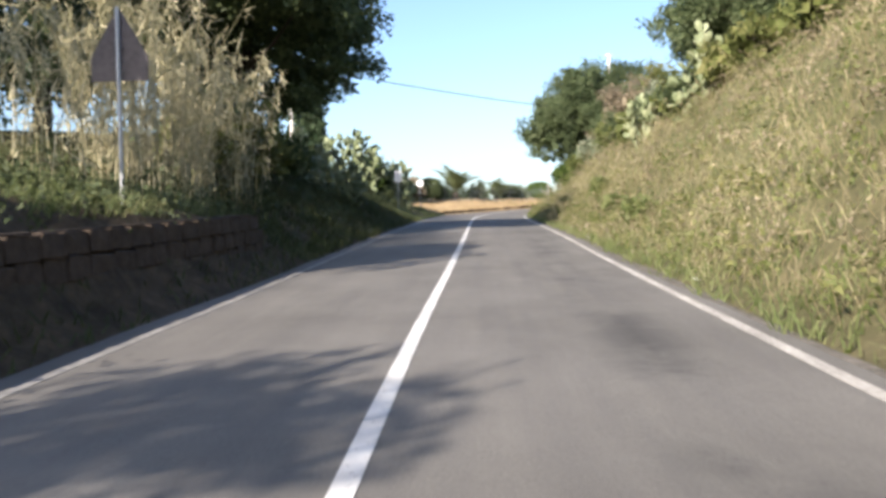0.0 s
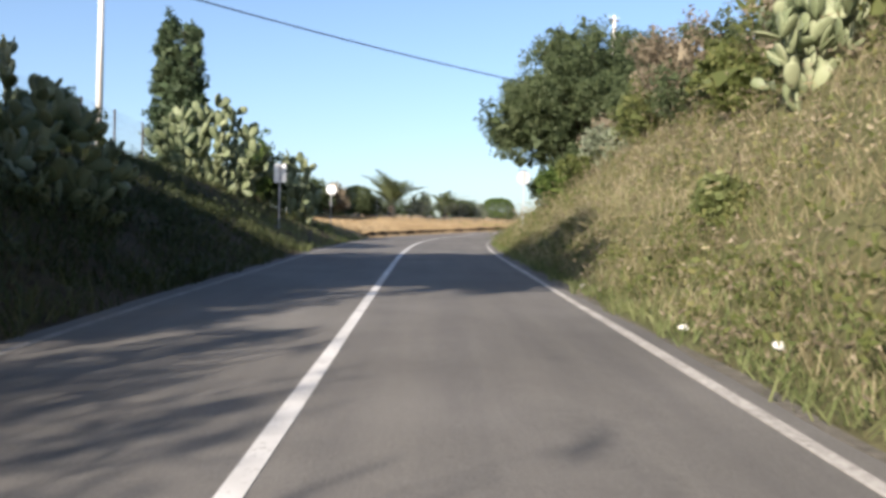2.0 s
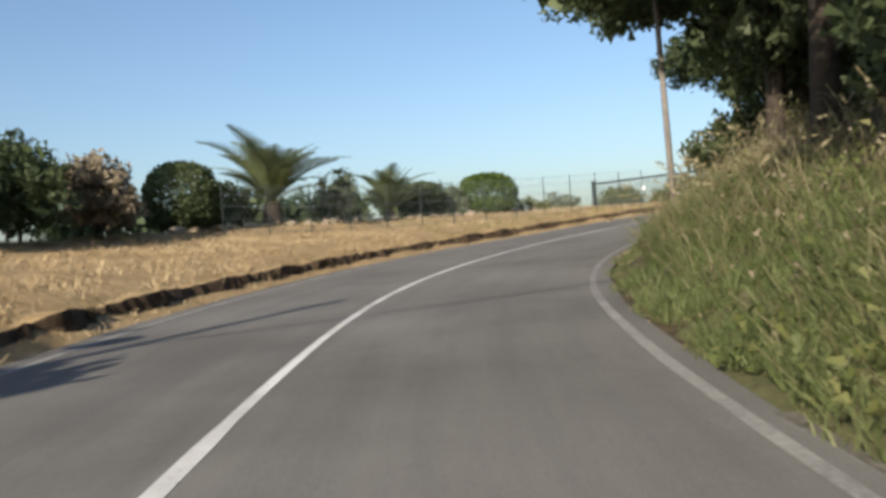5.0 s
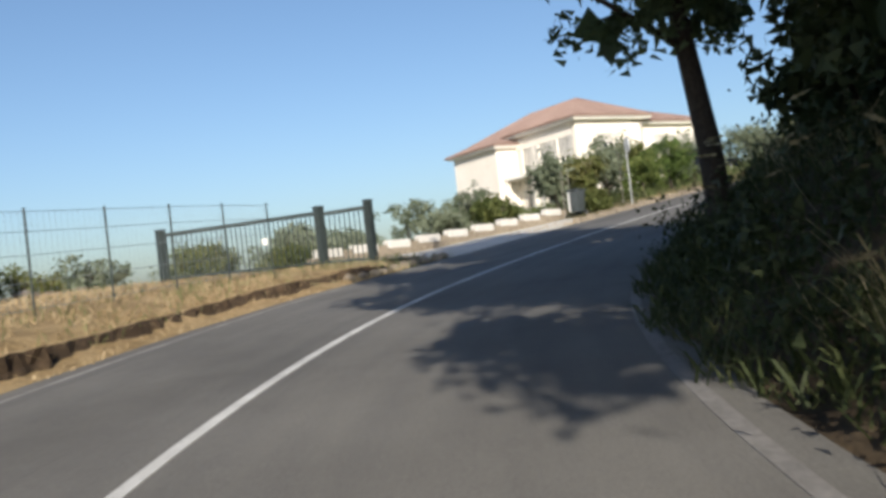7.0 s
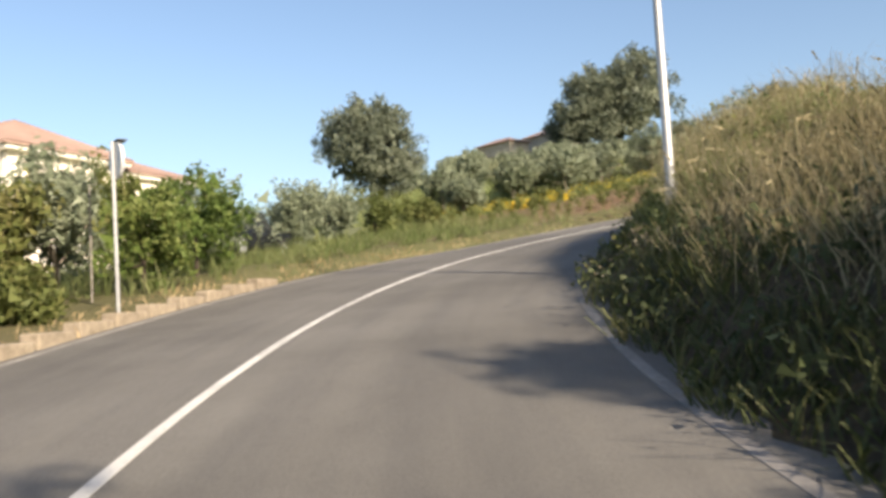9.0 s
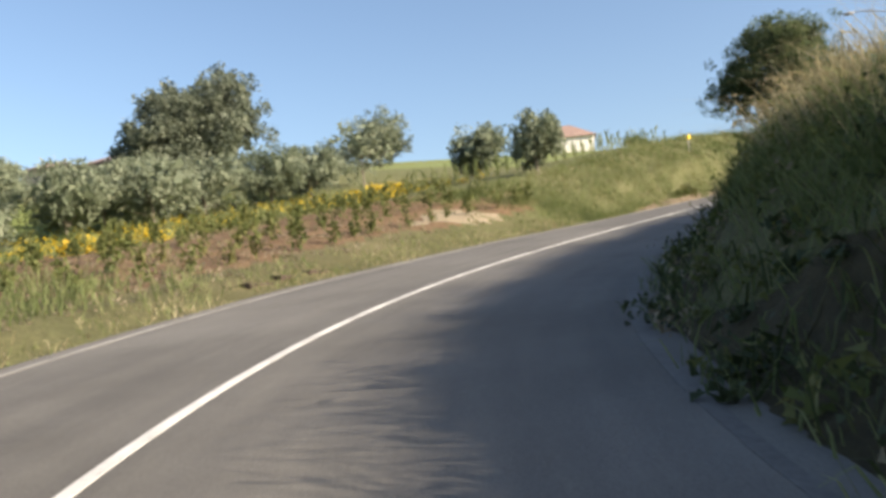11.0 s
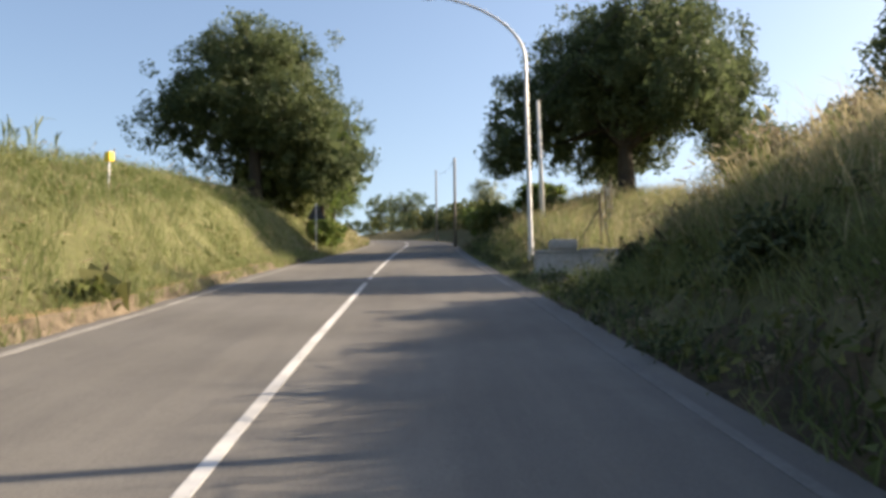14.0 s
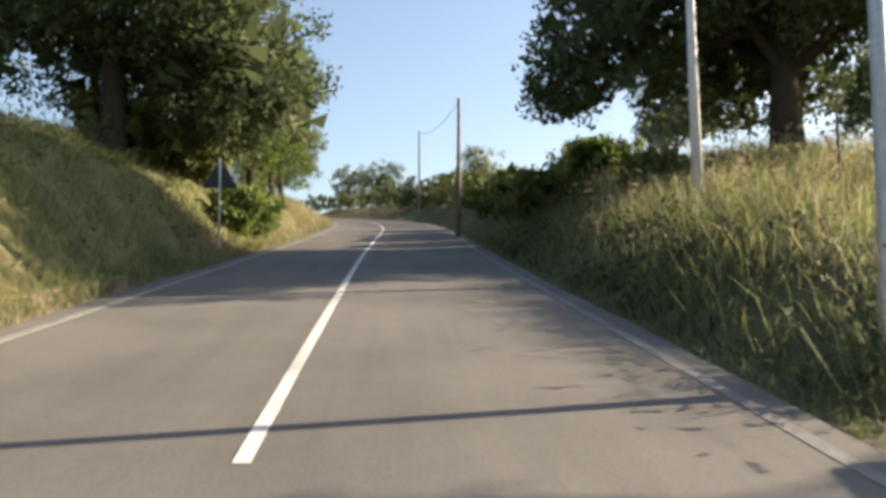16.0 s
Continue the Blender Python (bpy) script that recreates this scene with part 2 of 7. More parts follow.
def land(x, y):
    """Height of the ground at many places."""
    x, y = np.ravel(np.asarray(x, float)), np.ravel(np.asarray(y, float))
    out = np.empty(len(x))
    pick = slice(0, len(SS), 4)
    cx, cy, cz, ct, cs, cb = RX[pick], RY[pick], RZ[pick], RT[pick], SS[pick], RB[pick]
    table = np.stack([np.interp(cs, AT, row) for row in RISE])
    for a in range(0, len(x), 20000):
        px, py = x[a:a + 20000, None], y[a:a + 20000, None]
        dx, dy = px - cx, py - cy
        dist = np.hypot(dx, dy)
        near = dist.argmin(1)
        rows = np.arange(len(near))
        lat = dx[rows, near] * np.cos(ct[near]) + dy[rows, near] * np.sin(ct[near])
        dmin = dist[rows, near]
        side = np.where(lat >= 0, 1.0, -1.0)
        w = np.exp(-(dist - dmin[:, None]) / (0.25 + 0.12 * dmin[:, None]))
        w /= w.sum(1, keepdims=True)
        off = np.clip(side * np.minimum(dmin, 40), OFFS[0], OFFS[-1])
        k = np.clip(np.searchsorted(OFFS, off) - 1, 0, len(OFFS) - 2)
        u = (off - OFFS[k]) / (OFFS[k + 1] - OFFS[k])
        u = u * u * (3 - 2 * u) * 0.4 + u * 0.6
        tab = w @ table.T
        rise = tab[rows, k] * (1 - u) + tab[rows, k + 1] * u
        base = (w * cz).sum(1) + (w * cb).sum(1) * np.clip(off, -4, 4)
        z = base + rise
        # the level track that leaves the road between the bank's end and the culvert wall
        at = cs[near] - dx[rows, near] * np.sin(ct[near]) + dy[rows, near] * np.cos(ct[near])
        m = np.clip((at - 160.2) / 1.8, 0, 1) * np.clip((168.3 - at) / 1.0, 0, 1) * np.clip((lat - 2.8) / 0.6, 0, 1) * np.clip((26 - lat) / 8, 0, 1)
        m = m * m * (3 - 2 * m)
        z = z * (1 - m) + (base - 0.03 * np.clip(lat - 3, 0, 12)) * m
        # the wide hillside outside the bend, and the valley beyond
        X, Y = px[:, 0], py[:, 0]
        far = 14.6 + 0.19 * (X - 85)
        far = np.where(X > 200, 36.5 - 0.02 * (X - 200), far)
        far = np.where(X < 10, 0.35 + 0.10 * (X - 10), far)
        far = np.maximum(far - 0.2 * np.clip(Y - 116 - 0.25 * (X - 85), 0, 120), -30)
        f = np.clip((dmin - 13) / 26, 0, 1)
        f = f * f * (3 - 2 * f) * (side < 0) * np.clip((Y - 42 + np.clip(X - 60, 0, 200) * 0.5) / 30, 0, 1)
        out[a:a + 20000] = z * (1 - f) + far * f
    return out


def axis(lo, hi, step, reach):
    core, tail, d, v = np.arange(lo, hi + 0.01, step), [], step, 0.0
    while v < reach:
        d *= 1.22
        v += d
        tail.append(v)
    tail = np.array(tail)
    return np.concatenate([lo - tail[::-1], core, hi + tail])


GX, GY = axis(-24, 116, 0.5, 2600), axis(-12, 126, 0.5, 2600)
gx, gy = np.meshgrid(GX, GY, indexing="ij")
GZ = land(gx, gy).reshape(gx.shape)
rough_field = np.sin(gx * 0.9 + np.sin(gy * 0.7)) * np.sin(gy * 1.1 + np.sin(gx * 0.6))


def ground_at(x, y):
    x, y = np.asarray(x, float), np.asarray(y, float)
    i = np.clip(np.searchsorted(GX, x) - 1, 0, len(GX) - 2)
    j = np.clip(np.searchsorted(GY, y) - 1, 0, len(GY) - 2)
    u, v = (x - GX[i]) / (GX[i + 1] - GX[i]), (y - GY[j]) / (GY[j + 1] - GY[j])
    return (GZ[i, j] * (1 - u) * (1 - v) + GZ[i + 1, j] * u * (1 - v) + GZ[i, j + 1] * (1 - u) * v + GZ[i + 1, j + 1] * u * v)


def nearest(x, y):
    """Station and side distance of places."""
    x, y = np.ravel(x), np.ravel(y)
    s, lat = np.empty(len(x)), np.empty(len(x))
    for a in range(0, len(x), 20000):
        dx, dy = x[a:a + 20000, None] - RX[::2], y[a:a + 20000, None] - RY[::2]
        k = (dx * dx + dy * dy).argmin(1)
        r = np.arange(len(k))
        th = RT[::2][k]
        s[a:a + 20000] = SS[::2][k]
        lat[a:a + 20000] = dx[r, k] * np.cos(th) + dy[r, k] * np.sin(th)
    return s, lat


def np_mesh(name, verts, faces, mats, index=None, smooth=False):
    me = bpy.data.meshes.new(name)
    verts, faces = np.asarray(verts, np.float32), np.asarray(faces, np.int32)
    n, k = faces.shape
    me.vertices.add(len(verts))
    me.vertices.foreach_set("co", verts.ravel())
    me.loops.add(n * k)
    me.loops.foreach_set("vertex_index", faces.ravel())
    me.polygons.add(n)
    me.polygons.foreach_set("loop_start", np.arange(0, n * k, k, dtype=np.int32))
    for m in mats if isinstance(mats, (list, tuple)) else [mats]:
        me.materials.append(m)
    if index is not None:
        me.polygons.foreach_set("material_index", np.asarray(index, np.int32))
    me.polygons.foreach_set("use_smooth", np.full(n, smooth))
    me.update(calc_edges=True)
    return me


def child(name, data, parent, label=""):
    ob = new(name, data)
    ob.parent = parent
    return tagged(ob, label)


def part(name, bm, mat, parent, label="", smooth=False):
    me = bpy.data.meshes.new(name)
    bm.to_mesh(me)
    bm.free()
    me.materials.append(mat)
    if smooth:
        me.polygons.foreach_set("use_smooth", np.full(len(me.polygons), True))
    return child(name, me, parent, label)


def thing(name, place, label, category, group="", kind="", turn=0.0):
    ob = new(name)
    ob.empty_display_size = 0.2
    ob.matrix_basis = Matrix.Translation(Vector([float(v) for v in place])) @ Matrix.Rotation(turn, 4, "Z")
    return tagged(ob, label, category, group, kind)


# ---- ground ----
def ground():
    nx, ny = len(GX), len(GY)
    s, lat = nearest(gx, gy)
    s, lat = s.reshape(gx.shape), lat.reshape(gx.shape)
    z = GZ + 0.03 * rough_field * (np.abs(lat) > 3.8)
    z = np.where((lat < 3.75) & (lat > -3.3), z - 0.06, z)
    z = np.where(np.abs(lat) < 2.7, z - 0.14, z)
    idx = np.arange(nx * ny).reshape(nx, ny)
    F = np.stack([idx[:-1, :-1], idx[1:, :-1], idx[1:, 1:], idx[:-1, 1:]], -1).reshape(-1, 4)
    sc, lc = s[:-1, :-1], lat[:-1, :-1]
    wob = 1.2 * rough_field[:-1, :-1]
    mat = np.zeros(sc.shape, int)
    mat[(sc > 60 + wob) & (sc < 99) & (lc < -2.4) & (lc > -13 + wob)] = 1
    mat[(gx[:-1, :-1] > 48) & (lc < -9 + wob) & (sc > 112)] = 6
    mat[(sc > 147 + wob) & (sc < 190) & (lc < -3.4 + wob * .2)] = 8
    mat[(sc > 131 + wob) & (sc < 150 + wob) & (lc < -4.8 + wob * .3) & (lc > -17 + wob)] = 2
    # leaf litter on the shaded banks, its dark colour also carrying their shade
    mat[(sc > 63 + wob) & (sc < 113 + wob) & (lc > 2.4) & (lc < 8.5 + wob)] = 4
    mat[(sc >= 112) & (sc < 160) & (lc > 2.4) & (lc < 4.3 + wob * .3)] = 4
    mat[(sc < 58 + wob) & (lc < -2.3) & (lc > -9.5 + wob)] = 4
    mat[(sc > 142.5 + wob * .6) & (sc < 146) & (lc < -4.4) & (lc > -6.0 + wob * .5)] = 5
    mat[(sc > 100) & (sc < 111) & (lc < -2.2) & (lc > -7)] = 3
    mat[(sc > 161.4 + wob * .4) & (sc < 167.6) & (lc > 2.4) & (lc < 16)] = 7
    me = np_mesh("ground", np.stack([gx, gy, z], -1).reshape(-1, 3), F, [EARTH, HAYGROUND, PLOUGHED, GRAVEL, LEAFLITTER, PALEDIRT, MEADOW, TRACK, GREENEARTH], mat.ravel(), True)
    return tagged(new("ground", me), "grassy earth banks, hay meadow, ploughed strip and rising fields", "ground", kind="structure")


def two_tone(name, a, b, c, scale):
    m, n, l, bs = material(name, 0.95)
    pos = world_pos(n)
    fine, mid, broad = noise_tex(n, l, 9, 6, 0.7, pos), noise_tex(n, l, scale, 4, 0.6, pos), noise_tex(n, l, 0.05, 3, 0.5, pos)
    r = ramp(n, [(0.35, a), (0.65, b)])
    l.new(mid.outputs[0], r.inputs[0])
    r2 = ramp(n, [(0.4, (0, 0, 0)), (0.65, (0.8, 0.8, 0.8))])
    l.new(broad.outputs[0], r2.inputs[0])
    col = mix(n, l, r2.outputs[0], r.outputs[0], c)
    r3 = ramp(n, [(0.25, (0.45, 0.45, 0.45)), (0.75, (1.15, 1.15, 1.15))])
    l.new(fine.outputs[0], r3.inputs[0])
    l.new(mix(n, l, 1.0, col, r3.outputs[0], "MULTIPLY"), bs.inputs["Base Color"])
    bump(n, l, bs, fine.outputs[0], 0.9, 0.06)
    return m


GREENEARTH = two_tone("green_earth", (0.11, 0.115, 0.045), (0.185, 0.18, 0.085), (0.15, 0.16, 0.065), 0.9)
EARTH = two_tone("grassy_earth", (0.10, 0.092, 0.042), (0.17, 0.145, 0.075), (0.13, 0.14, 0.055), 0.7)
HAYGROUND = two_tone("hay_ground", (0.3, 0.21, 0.1), (0.46, 0.34, 0.18), (0.4, 0.28, 0.14), 1.5)
PLOUGHED = two_tone("ploughed_earth", (0.13, 0.08, 0.045), (0.24, 0.16, 0.09), (0.2, 0.13, 0.07), 2.0)
GRAVEL = grainy("pale_concrete_drive", (0.46, 0.43, 0.38), (0.6, 0.57, 0.51), 14, 0.9, big=0.8, bumps=0.3)
LEAFLITTER = two_tone("leaf_litter", (0.05, 0.036, 0.022), (0.115, 0.082, 0.048), (0.07, 0.06, 0.03), 2.2)
MEADOW = two_tone("pale_meadow", (0.15, 0.185, 0.065), (0.25, 0.27, 0.11), (0.2, 0.25, 0.075), 1.2)
PALEDIRT = two_tone("pale_dirt", (0.3, 0.24, 0.16), (0.45, 0.37, 0.26), (0.36, 0.3, 0.2), 2.0)
TRACK = two_tone("track_dirt", (0.12, 0.11, 0.095), (0.21, 0.19, 0.165), (0.15, 0.14, 0.1), 2.4)
ground()


# ---- road ----
def asphalt():
    m, n, l, b = material("asphalt", 0.85)
    pos = world_pos(n)
    at = n.new("ShaderNodeAttribute")
    at.attribute_name = "road"
    grit, mid, broad = noise_tex(n, l, 60, 4, 0.7, pos), noise_tex(n, l, 2.2, 5, 0.6, at.outputs["Vector"]), noise_tex(n, l, 0.35, 4, 0.6, pos)
    r = ramp(n, [(0.3, (0.108, 0.103, 0.094)), (0.7, (0.164, 0.158, 0.145))])
    l.new(broad.outputs[0], r.inputs[0])
    streak = ramp(n, [(0.35, (0.88, 0.88, 0.89)), (0.62, (1.06, 1.055, 1.04))])
    l.new(mid.outputs[0], streak.inputs[0])
    col = mix(n, l, 1.0, r.outputs[0], streak.outputs[0], "MULTIPLY")
    g = ramp(n, [(0.3, (0.72, 0.72, 0.72)), (0.7, (1.22, 1.22, 1.22))])
    l.new(grit.outputs[0], g.inputs[0])
    sep = n.new("ShaderNodeSeparateXYZ")
    l.new(at.outputs["Vector"], sep.inputs[0])
    lane = ramp(n, [(0.30, (0, 0, 0)), (0.46, (1, 1, 1)), (0.62, (0, 0, 0))])
    scaled = n.new("ShaderNodeMath")
    scaled.operation = "MULTIPLY"
    l.new(sep.outputs[0], scaled.inputs[0])
    scaled.inputs[1].default_value = 0.235
    l.new(scaled.outputs[0], lane.inputs[0])
    first = n.new("ShaderNodeMath")           # the oily stretch lies before the rise
    first.operation = "MULTIPLY"
    l.new(sep.outputs[1], first.inputs[0])
    first.inputs[1].default_value = 0.42
    spill = ramp(n, [(0.46, (0, 0, 0)), (0.6, (0.7, 0.7, 0.7))])
    l.new(noise_tex(n, l, 0.7, 5, 0.6, pos).outputs[0], spill.inputs[0])
    low = ramp(n, [(0.0, (1, 1, 1)), (0.55, (1, 1, 1)), (0.75, (0.12, 0.12, 0.12))])
    l.new(first.outputs[0], low.inputs[0])
    stain = mix(n, l, 1.0, mix(n, l, 1.0, lane.outputs[0], spill.outputs[0], "MULTIPLY"), low.outputs[0], "MULTIPLY")
    col = mix(n, l, stain, col, (0.035, 0.034, 0.034))
    l.new(mix(n, l, 1.0, col, g.outputs[0], "MULTIPLY"), b.inputs["Base Color"])
    bump(n, l, b, grit.outputs[0], 0.5, 0.006)
    return m


ASPHALT = asphalt()


def strip(name, s0, s1, lo, hi, up, mat, lats=2, step=0.5, wear=0.0, seed=1):
    """A band along the road between two side distances (numbers or functions of the station)."""
    s = np.arange(s0, s1 + 1e-6, step)
    rng = np.random.default_rng(seed)
    a = lo(s) if callable(lo) else np.full(len(s), lo)
    b = hi(s) if callable(hi) else np.full(len(s), hi)
    drift = [np.convolve(rng.uniform(-wear, wear, len(s) + 8), np.ones(9) / 4, "valid") for _ in range(2)]
    a, b = a + drift[0], b + drift[1]
    t = np.linspace(0, 1, lats)
    L = a[:, None] * (1 - t) + b[:, None] * t
    top = on(np.repeat(s[:, None], lats, 1), L, up)
    low = top - np.array([0, 0, 0.05 if up < 0.02 else up])
    n = len(s)
    V = np.concatenate([top.reshape(-1, 3), low[:, 0], low[:, -1]])
    i = np.arange(n * lats).reshape(n, lats)
    F = [np.stack([i[:-1, :-1], i[:-1, 1:], i[1:, 1:], i[1:, :-1]], -1).reshape(-1, 4)]
    e0, e1 = n * lats + np.arange(n), n * lats + n + np.arange(n)
    F.append(np.stack([e0[:-1], i[:-1, 0], i[1:, 0], e0[1:]], -1))
    F.append(np.stack([i[:-1, -1], e1[:-1], e1[1:], i[1:, -1]], -1))
    me = np_mesh(name, V, np.concatenate(F), mat, smooth=False)
    at = me.attributes.new("road", "FLOAT_VECTOR", "POINT")
    vec = np.zeros((len(V), 3), np.float32)
    vec[:n * lats, 0], vec[:n * lats, 1] = L.ravel(), np.repeat(s, lats) * 0.06
    at.data.foreach_set("vector", vec.ravel())
    return new(name, me)


tagged(strip("road", -38, 288, lambda s: -left_edge(s) - 0.32, lambda s: right_edge(s) + 0.28, 0.0, ASPHALT, 13, 0.5, 0.05),
       "worn grey asphalt country road climbing round a bend", "road", kind="structure")


def paint():
    m, n, l, b = material("road_paint", 0.7)
    pos = world_pos(n)
    fine, broad = noise_tex(n, l, 22, 5, 0.7, pos), noise_tex(n, l, 1.1, 3, 0.6, pos)
    r = ramp(n, [(0.3, (0.38, 0.375, 0.36)), (0.6, (0.6, 0.595, 0.57))])
    l.new(broad.outputs[0], r.inputs[0])
    w = ramp(n, [(0.28, (0.25, 0.24, 0.23)), (0.42, (1, 1, 1))])
    l.new(fine.outputs[0], w.inputs[0])
    l.new(mix(n, l, 1.0, r.outputs[0], w.outputs[0], "MULTIPLY"), b.inputs["Base Color"])
    return m


PAINT = paint()
FADED = grainy("faded_paint", (0.13, 0.125, 0.12), (0.24, 0.23, 0.22), 18, 0.8, big=1.5)
VANISHED = grainy("vanished_paint", (0.1, 0.098, 0.092), (0.16, 0.155, 0.148), 18, 0.85, big=1.5)
HALFWORN = grainy("half_worn_paint", (0.14, 0.136, 0.128), (0.3, 0.29, 0.27), 18, 0.8, big=1.5)
WORN = grainy("worn_paint", (0.2, 0.19, 0.17), (0.5, 0.48, 0.44), 18, 0.8, big=1.5)
for a, b, label in ((-38, 163.75, "solid white centre line, a little worn"), (164.75, 166.1, "short white centre line dash"),
                    (166.9, 288, "solid white centre line up the hill")):
    tagged(strip("centre_line", a, b, lambda s: -0.061 + 0.011 * (s > 60) + 0.004 * (s > 105), lambda s: 0.061 - 0.011 * (s > 60) - 0.004 * (s > 105), 0.005, PAINT, 2, 0.5, 0.006), label, "road marking", kind="structure")
tagged(strip("edge_line_left", -38, 288, lambda s: -left_edge(s) - 0.055, lambda s: -left_edge(s) + 0.055, 0.005, HALFWORN, 2, 0.5, 0.012, 4),
       "thin worn white edge line", "road marking", kind="structure")
for a, b, m, label in ((-38, 54, WORN, "worn white edge line with crumbling border"), (54, 66, HALFWORN, "half-worn grey edge line"), (66, 112, FADED, "faded dusty edge line"), (112, 162, VANISHED, "edge line almost worn away"), (162, 288, FADED, "faded pale edge line")):
    tagged(strip("edge_line_right", a, b, lambda s: right_edge(s) - 0.055, lambda s: right_edge(s) + 0.055, 0.005, m, 2, 0.5, 0.012, 5),
           label, "road marking", kind="structure")


tagged(strip("gravel_verge", -12, 60, lambda s: right_edge(s) + 0.2, lambda s: right_edge(s) + 0.36, 0.006, TRACK, 2, 0.5, 0.09, 6),
       "pale crumbling gravel along the asphalt's edge", "verge", kind="structure")


# ---- plants: builders ----
def tube(pts, radii, n=7):
    pts = np.asarray(pts, float)
    V, F = [], []
    for k, p in enumerate(pts):
        d = pts[min(k + 1, len(pts) - 1)] - pts[max(k - 1, 0)]
        d = d / (np.linalg.norm(d) + 1e-9)
        a = np.cross(d, [0.3, 1, 0.1])
        a /= np.linalg.norm(a) + 1e-9
        b = np.cross(d, a)
        w = np.arange(n) / n * 2 * np.pi
        V.append(p + radii[k] * (np.cos(w)[:, None] * a + np.sin(w)[:, None] * b))
        if k:
            q = np.arange(n)
            F.append(np.stack([(k - 1) * n + q, (k - 1) * n + (q + 1) % n, k * n + (q + 1) % n, k * n + q], -1))
    return np.concatenate(V), np.concatenate(F)


def join(bits):
    V, F, o = [], [], 0
    for v, f in bits:
        V.append(v)
        F.append(f + o)
        o += len(v)
    return np.concatenate(V), np.concatenate(F)


def leaves(rng, at, size, stretch=1.7, flat=0.0, corners=3):
    """A pointed leaf at every place: a narrow triangle, or a folded one of four corners."""
    n = len(at)
    d = rng.normal(size=(n, 3))
    d[:, 2] -= flat
    d /= np.linalg.norm(d, axis=1, keepdims=True)
    e = np.cross(d, rng.normal(size=(n, 3)))
    e /= np.linalg.norm(e, axis=1, keepdims=True)
    k = size * rng.uniform(0.6, 1.3, (n, 1))
    if corners == 3:
        V = np.stack([at - d * k * stretch / 2 + e * k / 2, at + d * k * stretch / 2, at - d * k * stretch / 2 - e * k / 2], 1).reshape(-1, 3)
        return V, np.arange(n * 3).reshape(-1, 3)
    fold = np.cross(d, e) * k * 0.15
    V = np.stack([at - d * k * stretch / 2, at + e * k / 2 + fold, at + d * k * stretch / 2, at - e * k / 2 + fold], 1).reshape(-1, 3)
    return V, np.arange(n * 4).reshape(-1, 4)


def ball(rng, n):
    u = rng.normal(size=(n, 3))
    return u / np.linalg.norm(u, axis=1, keepdims=True) * rng.uniform(0, 1, (n, 1)) ** 0.45


def clusters(rng, blobs, count, spread):
    """Twig-end places: most in smaller lumps on the outside of some rounded masses, the rest inside them."""
    C, R = np.array([b[0] for b in blobs], float), np.array([b[1] for b in blobs], float)
    share = R.prod(1) ** (2 / 3)
    lump = max(7 * len(blobs), count // 14)
    k = rng.choice(len(blobs), lump, p=share / share.sum())
    u = rng.normal(size=(lump, 3))
    u[:, 2] += 0.15
    u /= np.linalg.norm(u, axis=1, keepdims=True)
    lc, lr = C[k] + u * R[k] * rng.uniform(0.45, 0.78, (lump, 1)), R[k] * rng.uniform(0.26, 0.5, (lump, 1))
    j = rng.choice(lump, count, p=(lr.prod(1) ** (2 / 3)) / (lr.prod(1) ** (2 / 3)).sum())
    at = lc[j] + ball(rng, count) * lr[j]
    inner = rng.uniform(size=count) < 0.4
    k = rng.choice(len(blobs), count, p=share / share.sum())
    at[inner] = (C[k] + ball(rng, count) * R[k] * 0.9)[inner]
    return at


def tree(name, place, blobs, mat, label, category="tree", count=220, per=26, size=0.2, spread=0.32, trunk=None, r=0.22, bark=None,
         seed=1, limbs=9, group="", stretch=1.7, core=1.2):
    """blobs: centre and radii of the crown's masses, from the foot. trunk: points from the foot up."""
    rng = np.random.default_rng(seed)
    root = thing(name, place, label, category, group)
    if size > 0.14:
        size, per = size * 0.6, int(per * 2.6)
    else:
        size, per = size * 0.86, int(per * 1.4)
    trunk = np.array(trunk if trunk is not None else [(0, 0, -0.3), (0.1, 0.05, 0.45 * blobs[0][0][2]), (0.05, -0.1, 0.95 * blobs[0][0][2])], float)
    cl = clusters(rng, blobs, count, 0.1)
    if r > 0:
        bits = [tube(trunk, np.linspace(r * 1.15, r * 0.55, len(trunk)), 10)]
        for c in cl[rng.choice(len(cl), min(limbs, len(cl)), replace=False)]:
            k = rng.integers(max(len(trunk) // 2, 1), len(trunk))
            a = trunk[k]
            m = (a + c) / 2 + rng.normal(size=3) * 0.25 + np.array([0, 0, 0.2])
            bits.append(tube([a, a * 0.6 + m * 0.4, m, c], [r * 0.45, r * 0.34, r * 0.2, r * 0.06], 6))
        child("trunk", np_mesh("trunk", *join(bits), bark or BARK, smooth=True), root)
    at = np.repeat(cl, per, 0) + ball(rng, count * per) * spread * 1.55
    bits = [leaves(rng, at, size, stretch)]
    if core:                                  # the crown's shady inside: coarser sprays of leaves
        C, R = np.array([b[0] for b in blobs], float), np.array([b[1] for b in blobs], float)
        share = R.prod(1) ** (2 / 3)
        k = rng.choice(len(blobs), int(count * core), p=share / share.sum())
        bits.append(leaves(rng, C[k] + ball(rng, len(k)) * R[k] * 0.7, np.clip(size * 4, 0.16, 1.2), 1.6))
    child("crown", np_mesh("crown", *join(bits), mat), root)
    return root


